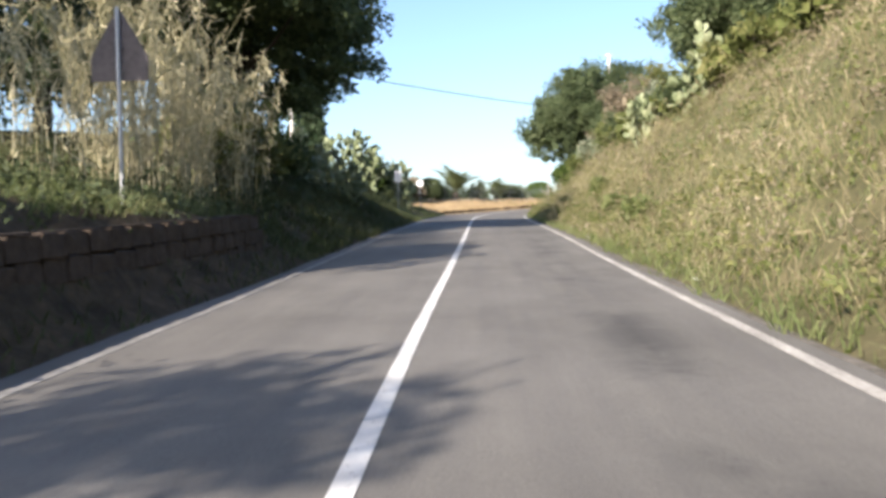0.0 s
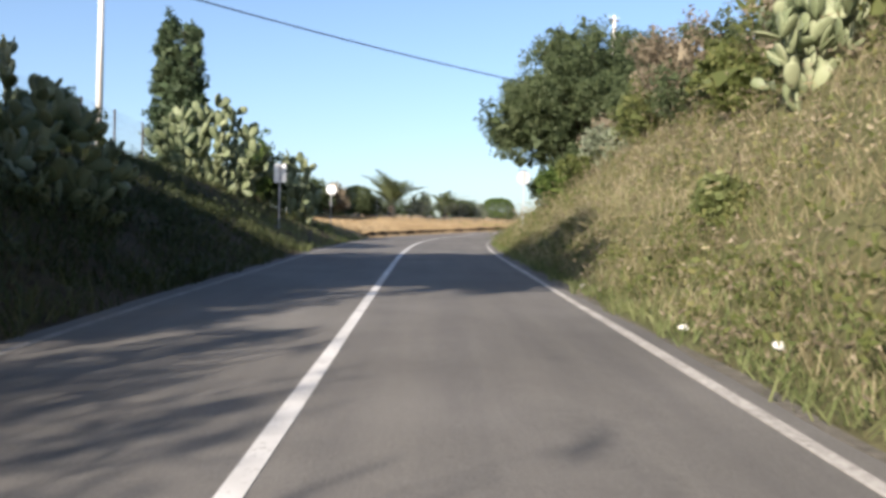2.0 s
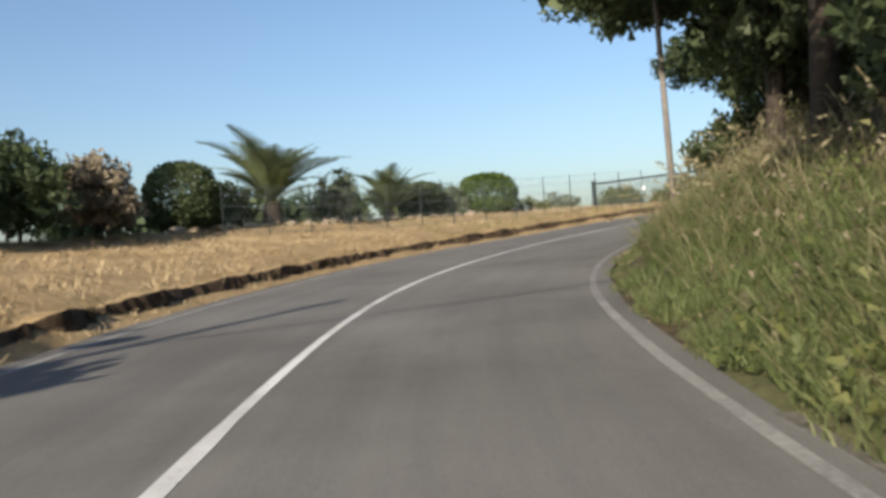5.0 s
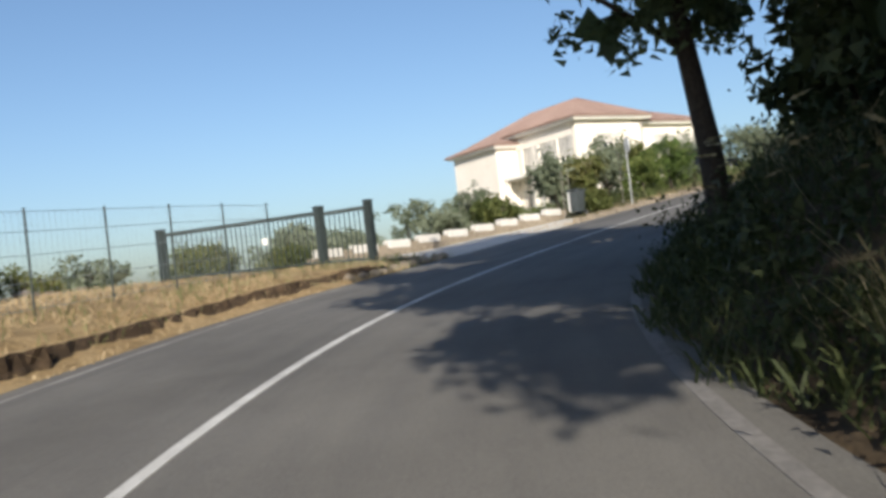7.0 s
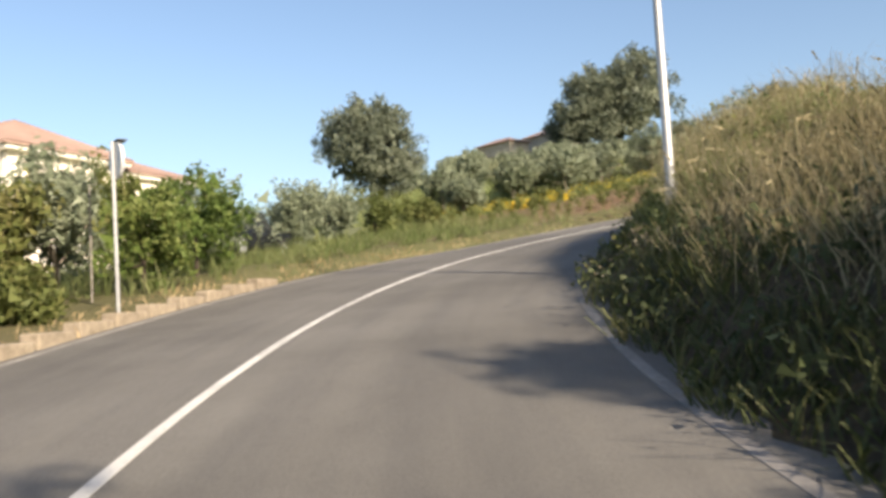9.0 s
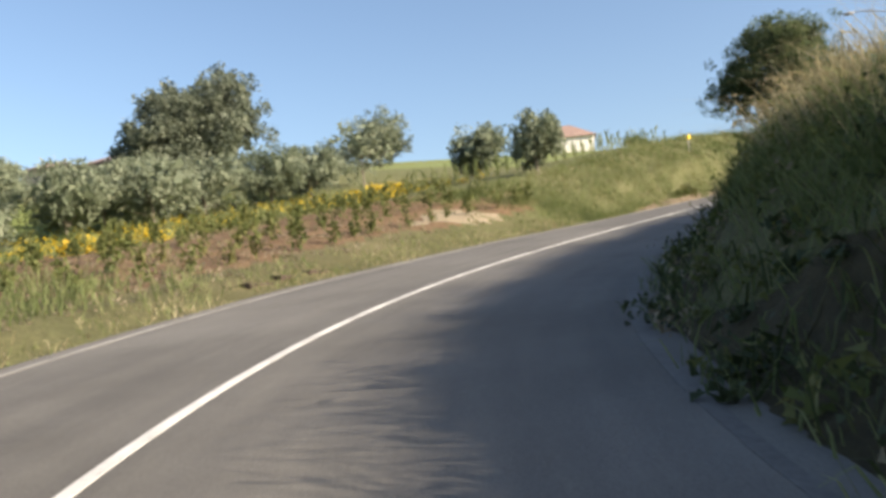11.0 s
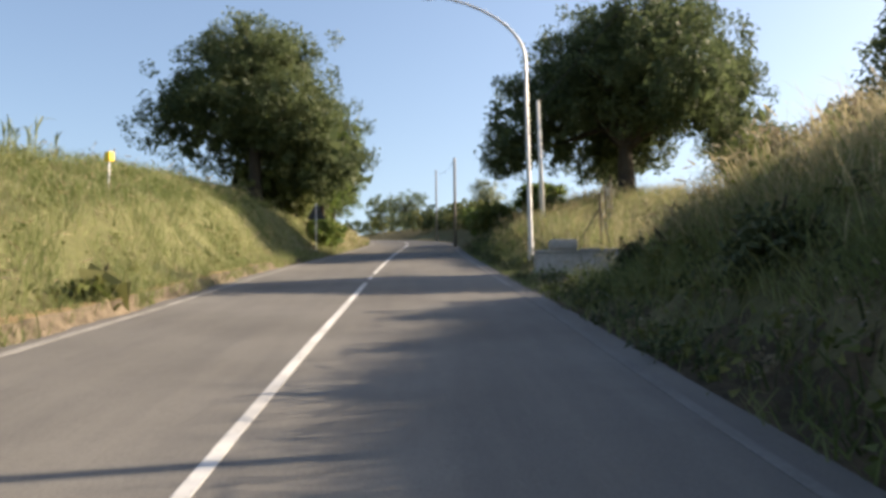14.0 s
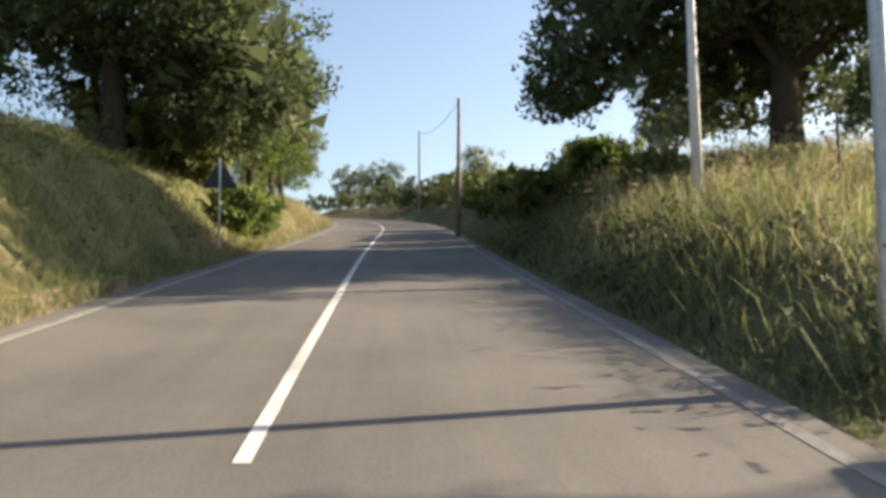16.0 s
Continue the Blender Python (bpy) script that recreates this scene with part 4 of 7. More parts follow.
def wheelie_bin(place, turn):
    root = thing("wheelie_bin", place, "dark grey wheeled refuse bin with its lid shut, by the drive", "refuse bin", turn=turn)
    bm = bmesh.new()
    box(bm, (0, 0, 0.55), (0.46, 0.55, 0.82), bevel=0.03)
    for v in bm.verts:
        if v.co.z < 0.5:
            v.co.x *= 0.84
            v.co.y *= 0.8
    part("body", bm, BINPLASTIC, root)
    lid = part("lid", bm_of((box, (0, 0.02, 1.0), (0.5, 0.63, 0.07), 0, 0.025)), BINPLASTIC, root, "overhanging lid")
    part("handle", bm_of((rod, (-0.24, -0.36, 0.97), (0.24, -0.36, 0.97), 0.018)), BINPLASTIC, lid)
    for x in (-0.2, 0.2):
        w = part("wheel", bm_of((rod, (x - 0.03, -0.27, 0.1), (x + 0.03, -0.27, 0.1), 0.1, 0.1, 16)), RUBBER, root)
        part("hub", bm_of((rod, (x - 0.035, -0.27, 0.1), (x + 0.035, -0.27, 0.1), 0.035, 0.035, 10)), SIGNGREY, w)
    part("marker_strip", bm_of((box, (0.16, 0.31, 0.55), (0.07, 0.01, 0.75), 0, 0.003)), LITTER, root, "pale vertical strip")


wheelie_bin(foot_xy(30.8, 101.5, 0.0), heading(112) + math.pi)


def stone_row(name, spots, size, mat, label, seed, category="edging"):
    rng = np.random.default_rng(seed)
    root = thing(name, spots[0], label, category)
    o = Vector(root.location)
    for p in spots:
        bm = bmesh.new()
        k = rng.uniform(0.7, 1.25, 3) * size
        bmesh.ops.create_icosphere(bm, subdivisions=1, radius=0.5, matrix=Matrix.Translation(Vector(p) - o + Vector((0, 0, k[2] * 0.25))) @ Matrix.Rotation(rng.uniform(0, 6), 4, "Z") @ Matrix.Diagonal((*k, 1)))
        for v in bm.verts:
            v.co += Vector(rng.normal(size=3)) * 0.07 * float(np.min(size))
        part("stone", bm, mat, root)


def earth_cut(s0, s1, lat, h, label, seed, face=None):
    """A ragged little bank of bare soil along the asphalt."""
    rng = np.random.default_rng(seed)
    s = np.arange(s0, s1, 0.13)
    w = np.convolve(rng.normal(size=len(s) + 8), np.ones(9) / 9, "valid") * 0.25
    e = h * (0.95 + np.clip(w * 1.6, -0.22, 0.3)) * np.clip((s - s0) / 3, 0.05, 1) * np.clip((s1 - s) / 3, 0.05, 1)
    rows = [on(s, lat + 0.10 + w * 0.6, -0.04), on(s, lat - 0.02 + w * 0.8 + rng.normal(size=len(s)) * 0.025, e * 0.45), on(s, lat - 0.08 + w + rng.normal(size=len(s)) * 0.03, e), on(s, lat - 0.55, e * 0.9), on(s, lat - 0.8, -0.1)]
    n = len(s)
    V = np.concatenate(rows)
    F = np.concatenate([np.stack([k * n + np.arange(n - 1), k * n + np.arange(1, n), (k + 1) * n + np.arange(1, n), (k + 1) * n + np.arange(n - 1)], -1) for k in range(4)])
    return tagged(new("earth_cut", np_mesh("earth_cut", V, F, [face or SOIL, HAYGROUND], np.repeat([0, 0, 1, 1], n - 1))), label, "earth bank", kind="structure")


def earth_cut_right(s0, s1, lat, h, label, seed):
    """A ragged undercut face of bare soil; the turf hangs over its upper edge."""
    rng = np.random.default_rng(seed)
    s = np.arange(s0, s1, 0.12)
    n = len(s)
    w = np.convolve(rng.normal(size=n + 8), np.ones(9) / 9, "valid") * 0.2
    e = h * (0.9 + np.clip(w * 2, -0.4, 0.5)) * np.clip((s - s0) / 3, 0.05, 1) * np.clip((s1 - s) / 3, 0.05, 1)
    jag = lambda k: rng.normal(size=n) * k
    rows = [on(s, lat + 0.8, e + 0.02), on(s, lat - 0.02 + w + jag(0.03), e + jag(0.02)), on(s, lat + 0.12 + w + jag(0.035), e * 0.75), on(s, lat + 0.06 + w + jag(0.04), e * 0.45 + jag(0.02)), on(s, lat + w * 0.8 + jag(0.03), e * 0.2), on(s, lat - 0.14 + w * 0.6 + jag(0.03), -0.04)]
    V = np.concatenate(rows)
    F = np.concatenate([np.stack([k * n + np.arange(n - 1), k * n + np.arange(1, n), (k + 1) * n + np.arange(1, n), (k + 1) * n + np.arange(n - 1)], -1) for k in range(5)])
    return tagged(new("earth_cut", np_mesh("earth_cut", V, F, [SOIL, LEAFLITTER], np.repeat([1, 0, 0, 0, 0], n - 1))), label, "earth bank", kind="structure")


DRYSOIL = two_tone("dry_soil", (0.12, 0.095, 0.066), (0.22, 0.175, 0.125), (0.16, 0.135, 0.09), 3.0)
SOIL = two_tone("dark_soil", (0.05, 0.035, 0.022), (0.11, 0.075, 0.045), (0.08, 0.055, 0.035), 3.0)
earth_cut(62, 100, -3.55, 0.3, "low ragged cut of dark soil beside the asphalt", 1)
earth_cut_right(67.5, 82, 3.98, 0.5, "low ragged cut of dark soil under overhanging grass", 3)
earth_cut(151, 178, -3.15, 0.2, "low ragged cut of dry soil under the grass bank", 2, DRYSOIL)
rs = np.random.default_rng(5)
stone_row("stone_edging", [foot(s, -10.6 + rs.normal() * 0.15, 0.02) for s in np.arange(78, 96, 0.62)], np.array([0.8, 0.45, 0.3]), ROUGHSTONE, "row of pale rough stones edging the meadow", 11)
stone_row("stone_edging", [foot(s, -3.45 + rs.normal() * 0.05, 0.05) for s in np.arange(96.5, 101.5, 0.5)], np.array([0.4, 0.32, 0.26]), ROUGHSTONE, "rough stones along the road's edge by the gate", 12)


def kerb_wall(s0, s1, lat, h, mat, label, step=0.9):
    root = thing("kerb_wall", foot(s0, lat), label, "low wall")
    o = Vector(root.location)
    for s in np.arange(s0, s1, step):
        p = Vector(foot(s + step / 2, lat, 0.1)) - o
        part("kerb_stone", bm_of((box, p + Vector((0, 0, h / 2)), (0.26, step - 0.02, h + 0.1), heading(s), 0.03)), mat, root)


kerb_wall(108.6, 117.5, -3.2, 0.2, ROUGHSTONE, "low pale stone kerb along the garden")
kerb_wall(133.5, 136.2, -3.8, 0.05, DARKSTONE, "short piece of grey concrete kerb in grass")


def culvert_wall():
    root = thing("culvert_wall", foot(167.4, 4.3), "low grey concrete culvert wall beside a dirt track", "low wall")
    o = Vector(root.location)
    a, b = Vector(on(167.0, 4.1, -0.08)), Vector(on(167.4, 8.8, 0.0))
    d = b - a
    ang = math.atan2(d.y, d.x)
    n = 4
    for k in range(n):
        c = a.lerp(b, (k + 0.5) / n)
        part("wall", bm_of((box, c - o + Vector((0, 0, 0.22)), (d.length / n - 0.012, 0.25, 0.7), ang, 0.015)), CONCRETE, root)
        part("coping", bm_of((box, c - o + Vector((0, 0, 0.605)), (d.length / n - 0.008, 0.33, 0.07), ang, 0.012)), CONCRETE, root)
    part("header_block", bm_of((box, a.lerp(b, 0.16) - o + Vector((0, 0, 0.775)), (0.7, 0.42, 0.27), ang, 0.07)), CONCRETE, root)
    part("footing", bm_of((box, (a + b) / 2 - o + Vector((0, 0, 0.04)) - Vector((-math.sin(ang), math.cos(ang), 0)) * -0.26, (d.length, 0.28, 0.16), ang, 0.02)), CONCRETE, root)


culvert_wall()


def marker_post():
    root = thing("marker_post", foot_xy(81.4, 77.2), "yellow plastic marker on a short post in grass", "marker")
    h = max(0.5, 15.75 - float(root.location.z))
    part("post", bm_of((rod, (0, 0, 0), (0, 0, h - 0.2), 0.025)), STEEL, root)
    part("cap", bm_of((box, (0, 0, h - 0.18), (0.17, 0.17, 0.24), 0.3, 0.03)), YELLOW, root, "yellow plastic cap")


marker_post()
for s, l in ((21.0, 3.45), (25.6, 3.85), (27.5, 3.6), (9.0, 3.5), (33.0, 3.5)):
    bm = bmesh.new()
    bmesh.ops.create_icosphere(bm, subdivisions=1, radius=0.5, matrix=Matrix.Diagonal((0.12, 0.08, 0.05, 1)))
    for v in bm.verts:
        v.co += Vector(rs.normal(size=3)) * 0.015
    me = bpy.data.meshes.new("litter")
    bm.to_mesh(me)
    bm.free()
    me.materials.append(LITTER)
    ob = new("litter", me)
    ob.matrix_basis = Matrix.Translation(Vector(foot(s, l, -0.03))) @ Matrix.Rotation(s, 4, "Z")
    tagged(ob, "crumpled scrap of white litter on the verge", "litter", "litter on the verge")


# ---- houses ----
def hip_roof(bm, x0, x1, y0, y1, z, rise, over=0.6, thick=0.12):
    x0, x1, y0, y1 = x0 - over, x1 + over, y0 - over, y1 + over
    w = min(x1 - x0, y1 - y0) / 2
    if x1 - x0 < y1 - y0:
        r0, r1 = ((x0 + x1) / 2, y0 + w), ((x0 + x1) / 2, y1 - w)
    else:
        r0, r1 = (x0 + w, (y0 + y1) / 2), (x1 - w, (y0 + y1) / 2)
    c = [bm.verts.new(p) for p in ((x0, y0, z), (x1, y0, z), (x1, y1, z), (x0, y1, z))]
    d = [bm.verts.new(v.co - Vector((0, 0, thick))) for v in c]
    a, b = bm.verts.new((*r0, z + rise)), bm.verts.new((*r1, z + rise))
    if x1 - x0 < y1 - y0:
        faces = [(c[0], c[1], a), (c[1], c[2], b, a), (c[2], c[3], b), (c[3], c[0], a, b)]
    else:
        faces = [(c[0], c[1], b, a), (c[1], c[2], b), (c[2], c[3], a, b), (c[3], c[0], a)]
    for f in faces:
        bm.faces.new(f)
    bm.faces.new(d[::-1])
    for k in range(4):
        bm.faces.new((c[k], d[k], d[(k + 1) % 4], c[(k + 1) % 4]))


def tile_rows(x0, x1, y0, y1, z, rise, over, root):
    """Ridged courses of tiles laid on the two long slopes and ends, in one mesh."""
    bits = []
    X0, X1, Y0, Y1 = x0 - over, x1 + over, y0 - over, y1 + over
    w = min(X1 - X0, Y1 - Y0) / 2
    for edge in range(4):
        L = (X1 - X0) if edge % 2 == 0 else (Y1 - Y0)
        for q in np.arange(0.12, L - 0.05, 0.24):
            run = min(q, L - q, w)
            p0, p1 = {0: ((X0 + q, Y0), (X0 + q, Y0 + run)), 1: ((X1, Y0 + q), (X1 - run, Y0 + q)),
                      2: ((X0 + q, Y1), (X0 + q, Y1 - run)), 3: ((X0, Y0 + q), (X0 + run, Y0 + q))}[edge]
            bits.append(tube([(*p0, z + 0.01), (*p1, z + 0.01 + rise * run / w)], [0.07, 0.07], 5))
    return child("roof_tiles", np_mesh("roof_tiles", *join(bits), TILE, smooth=True), root, "rows of terracotta tiles")


def wall_with_holes(bm, a, b, z0, z1, thick, holes):
    """An upright wall from a to b with rectangular openings (from, to, low, high) cut through."""
    a, b = Vector((*a, 0)), Vector((*b, 0))
    d = (b - a)
    L = d.length
    d.normalize()
    nrm = Vector((d.y, -d.x, 0))
    us = sorted({0, L, *[v for h in holes for v in h[:2]]})
    zs = sorted({z0, z1, *[v for h in holes for v in h[2:]]})
    for u0, u1 in zip(us[:-1], us[1:]):
        for w0, w1 in zip(zs[:-1], zs[1:]):
            if any(h[0] <= u0 and u1 <= h[1] and h[2] <= w0 and w1 <= h[3] for h in holes):
                continue
            c = a + d * (u0 + u1) / 2 - nrm * thick / 2
            box(bm, (c.x, c.y, (w0 + w1) / 2), (u1 - u0, thick, w1 - w0), math.atan2(d.y, d.x))
    bmesh.ops.remove_doubles(bm, verts=bm.verts[:], dist=0.001)


def window_at(root, a, b, h, name="window"):
    a2, b2 = Vector((*a, 0)), Vector((*b, 0))
    d = (b2 - a2).normalized()
    nrm = Vector((d.y, -d.x, 0))
    ang = math.atan2(d.y, d.x)
    c = a2 + d * (h[0] + h[1]) / 2 - nrm * 0.12
    w, hh, zc = h[1] - h[0], h[3] - h[2], (h[2] + h[3]) / 2
    win = part(name, bm_of(*[(box, c + d * u + Vector((0, 0, zc + v)), (sw, 0.07, sh), ang, 0.006) for u, v, sw, sh in
                             ((-w / 2 + 0.04, 0, 0.08, hh), (w / 2 - 0.04, 0, 0.08, hh), (0, 0, 0.07, hh - 0.16), (0, hh / 2 - 0.04, w - 0.16, 0.08), (0, -hh / 2 + 0.04, w - 0.16, 0.08))]),
               WHITETRIM, root)
    part("blind", bm_of(*[(box, c + nrm * 0.055 + Vector((0, 0, h[3] - 0.09 - q * 0.12)), (w - 0.17, 0.025, 0.105), ang, 0.006) for q in range(int((hh - 0.2) * 0.72 / 0.12))]), SHUTTER, win, "pale roller blind, mostly down")
    part("pane", bm_of((box, c - nrm * 0.02 + Vector((0, 0, zc)), (w - 0.1, 0.012, hh - 0.1), ang)), GLASS, win)
    part("sill", bm_of((box, c + nrm * 0.16 + Vector((0, 0, h[2] - 0.04)), (w + 0.2, 0.3, 0.06), ang, 0.008)), WHITETRIM, win)
    for u in (-w / 2 - 0.27, w / 2 + 0.27):
        part("shutter", bm_of((box, c + d * u + nrm * 0.145 + Vector((0, 0, zc)), (0.5, 0.045, hh), ang, 0.006)), SHUTTER, win)
    return win


def villa():
    base = np.array([53.0, 124.2, 7.4])
    root = thing("house", base, "two-storey cream house with terracotta hip roofs and a long balcony", "house", turn=-0.05)
    H = 14.3 - 7.4
    # local: x along the side towards the road, y along the front with the balcony
    front = [(0.9, 2.0, 0.0, 2.2), (3.2, 4.4, 0.9, 2.2), (5.6, 6.7, 0.0, 2.2), (1.0, 2.3, 3.35, 5.6), (3.4, 4.7, 3.35, 5.6), (5.9, 6.9, 3.35, 5.6)]
    side = [(2.6, 3.8, 4.3, 5.6), (2.6, 3.8, 0.9, 2.3)]
    rear = [(2.2, 3.4, 4.2, 5.5), (5.0, 6.2, 4.2, 5.5)]
    wing = [(2.6, 3.8, 0.9, 2.3)]
    L = 13.0
    bm = bmesh.new()
    wall_with_holes(bm, (0, L), (0, 0), 0, H - 0.1, 0.3, [(L - h[1], L - h[0], h[2], h[3]) for h in front])
    wall_with_holes(bm, (0.3, 0), (6.9, 0), 0, H - 0.1, 0.3, [(h[0] - .3, h[1] - .3, h[2], h[3]) for h in side])
    wall_with_holes(bm, (6.9, 0.0), (6.9, L), 0, H - 0.1, 0.3, [])
    wall_with_holes(bm, (6.6, L), (0.3, L), 0, H - 0.1, 0.3, [])
    part("wall", bm, PLASTER, root)
    for h in front:
        window_at(root, (0, L), (0, 0), (L - h[1], L - h[0], h[2], h[3]))
    for h in side:
        window_at(root, (0.0, 0), (6.9, 0), h)
    bm = bmesh.new()
    wall_with_holes(bm, (6.92, 0.6), (13.9, 0.6), 0, H - 0.45, 0.3, rear)
    wall_with_holes(bm, (13.9, 0.9), (13.9, 10.0), 0, H - 0.45, 0.3, [])
    wall_with_holes(bm, (13.6, 10.0), (6.92, 10.0), 0, H - 0.45, 0.3, [])
    part("rear_wall", bm, PLASTER, root)
    for h in rear:
        window_at(root, (6.92, 0.6), (13.9, 0.6), h)
    bm = bmesh.new()
    wall_with_holes(bm, (-2.0, 14.1), (-2.0, 7.7), 0, H - 0.85, 0.3, [(6.4 - h[1], 6.4 - h[0], h[2], h[3]) for h in wing])
    wall_with_holes(bm, (-1.7, 7.7), (-0.02, 7.7), 0, H - 0.85, 0.3, [])
    wall_with_holes(bm, (-0.02, 14.1), (-1.7, 14.1), 0, H - 0.85, 0.3, [])
    part("wing_wall", bm, PLASTER, root)
    for h in wing:
        window_at(root, (-2.0, 14.1), (-2.0, 7.7), (6.4 - h[1], 6.4 - h[0], h[2], h[3]))
    for name, x0, x1, y0, y1, z, rise, over in (("roof", 0, 6.9, 0, L, H, 2.15, 0.7), ("rear_roof", 6.4, 13.9, 0.6, 10.0, H - 0.35, 1.7, 0.6), ("wing_roof", -2.0, 3.0, 7.7, 14.1, H - 0.75, 1.25, 0.6)):
        bm = bmesh.new()
        hip_roof(bm, x0, x1, y0, y1, z, rise, over)
        roof = part(name, bm, TILE, root)
        tile_rows(x0, x1, y0, y1, z, rise, over, roof)
        o = over - 0.15
        part("cornice", bm_of((box, ((x0 + x1) / 2, y0 - o / 2, z - 0.22), (x1 - x0 + 2 * o, o, 0.16), 0, 0.02), (box, (x0 - o / 2, (y0 + y1) / 2, z - 0.22), (o, y1 - y0 + 0.02, 0.16), 0, 0.02),
                              (box, ((x0 + x1) / 2, y0 - o - 0.04, z - 0.1), (x1 - x0 + 2 * o, 0.1, 0.12), 0, 0.02), (box, (x0 - o - 0.04, (y0 + y1) / 2, z - 0.1), (0.1, y1 - y0 + 2 * o, 0.12), 0, 0.02)), WHITETRIM, root)
    slab = part("balcony", bm_of((box, (-0.82, 3.75, 3.2), (1.6, 7.8, 0.22), 0, 0.02)), WHITETRIM, root)
    for y in np.arange(0.0, 7.65, 0.14):
        part("baluster", bm_of((rod, (-1.56, y, 3.3), (-1.56, y, 4.2), 0.011, 0.011, 5)), SHUTTER, slab)
    part("rail", bm_of((box, (-1.56, 3.75, 4.22), (0.05, 7.7, 0.05), 0, 0.01)), SHUTTER, slab)
    for y in (0.1, 3.8, 7.4):
        part("pillar", bm_of((box, (-1.4, y, 1.5), (0.28, 0.28, 3.2), 0, 0.02)), PLASTER, root)
    part("downpipe", bm_of((rod, (-0.07, 0.25, 0), (-0.07, 0.25, H - 0.3), 0.045)), SHUTTER, root)
    return root


villa()


def cottage(x, y, w, d, h, turn, label, wallmat, rise=1.4, sink=0.3):
    root = thing("house", foot_xy(x, y, sink), label, "house", turn=turn)
    holes = [(w * 0.18, w * 0.3, 0.9, 2.1), (w * 0.45, w * 0.57, 0.3, 2.3), (w * 0.72, w * 0.84, 0.9, 2.1)]
    bm = bmesh.new()
    wall_with_holes(bm, (-w / 2, -d / 2), (w / 2, -d / 2), 0, h, 0.3, holes)
    wall_with_holes(bm, (w / 2, -d / 2 + .3), (w / 2, d / 2), 0, h, 0.3, [(d * .3, d * .5, 0.9, 2.1)])
    wall_with_holes(bm, (w / 2 - .3, d / 2), (-w / 2 + .3, d / 2), 0, h, 0.3, [])
    wall_with_holes(bm, (-w / 2, d / 2), (-w / 2, -d / 2 + .3), 0, h, 0.3, [])
    part("wall", bm, wallmat, root)
    for q in holes:
        window_at(root, (-w / 2, -d / 2), (w / 2, -d / 2), q)
    bm = bmesh.new()
    hip_roof(bm, -w / 2, w / 2, -d / 2, d / 2, h + 0.12, rise, 0.5)
    part("roof", bm, TILE, root, "red tiled roof")
    return root


cottage(202, 48, 10.5, 8, 3.4, 1.35, "small white farmhouse with red tiled roof on the hilltop", WHITETRIM, 3.0)
cottage(180, 127, 9, 6, 2.6, 1.1, "old stone farm building with tiled roof beside a great oak", STONE, 1.5)
cottage(172, 134, 8, 5, 2.2, 1.1, "low stone shed with a tiled roof beside the farm", STONE, 1.2)


def parked_car(place, turn):
    root = thing("car", place, "dark parked car half hidden behind garden shrubs", "car", turn=turn)
    bm = bmesh.new()
    box(bm, (0, 0, 0.55), (1.7, 4.0, 0.62), bevel=0.12)
    part("body", bm, CARPAINT, root, smooth=True)
    bm = bmesh.new()
    box(bm, (0, -0.2, 1.1), (1.5, 2.2, 0.56), bevel=0.1)
    for v in bm.verts:
        if v.co.z > 1.1:
            v.co.x *= 0.82
            v.co.y = -0.2 + (v.co.y + 0.2) * 0.72
    cabin = part("cabin", bm, GLASS, root, "dark glazed cabin", True)
    part("roof", bm_of((box, (0, -0.2, 1.39), (1.2, 1.5, 0.05), 0, 0.02)), CARPAINT, root)
    for x in (-0.78, 0.78):
        for y in (-1.25, 1.25):
            w = part("wheel", bm_of((rod, (x - 0.09, y, 0.31), (x + 0.09, y, 0.31), 0.31, 0.31, 20)), RUBBER, root)
            part("rim", bm_of((rod, (x - 0.1, y, 0.31), (x + 0.1, y, 0.31), 0.2, 0.2, 16)), STEEL, w)
        part("headlight", bm_of((box, (x * 0.75, 1.98, 0.66), (0.32, 0.08, 0.15), 0, 0.02)), SIGNGREY, root)


parked_car(foot_xy(43.5, 105.5, 0.0), heading(120) + 0.1)


# ---- trees and shrubs ----
def oak(s, lat, blobs, label, seed, **kw):
    return tree("oak_tree", foot(s, lat), blobs, kw.pop("mat", OAK), label, seed=seed, **kw)


# first stretch, outer side
# never in view: stands here only to throw shade on the left lane
oak(-8.4, -8.0, [((0.2, 0, 4.8), (1.7, 2.1, 1.4)), ((1.0, 0.6, 4.2), (1.2, 1.4, 0.9))], "unseen oak added to cast shade on the road by the wall", 20, count=48, per=18, size=0.18, r=0.2, core=0)
oak(27.0, -8.0, [((0.8, 0.5, 5.8), (4.8, 5.0, 2.8)), ((3.0, -1.5, 4.8), (2.4, 2.4, 1.8)), ((3.4, 2.0, 5.2), (2.2, 2.4, 1.6)), ((-2.5, 1.0, 6.0), (3.2, 3.0, 1.9)), ((-1.6, 1.0, 3.8), (2.6, 3.0, 1.7)), ((1.0, -3.2, 5.6), (2.6, 2.6, 2.0)), ((3.4, -3.8, 5.3), (2.4, 2.6, 1.7)), ((1.6, -6.4, 5.6), (2.6, 2.6, 1.8)), ((1.4, 1.4, 3.0), (3.2, 3.4, 1.5)), ((2.6, 4.0, 4.0), (2.4, 2.6, 1.6)), ((3.2, 0.5, 7.2), (2.4, 2.6, 1.4))], "large dark oak overhanging the road from the bank", 21,
    count=780, per=26, size=0.2, r=0.28, trunk=[(0, 0, -0.3), (0.25, -0.1, 1.6), (0.4, 0.1, 3.4), (0.5, 0.4, 5.0)], limbs=14)
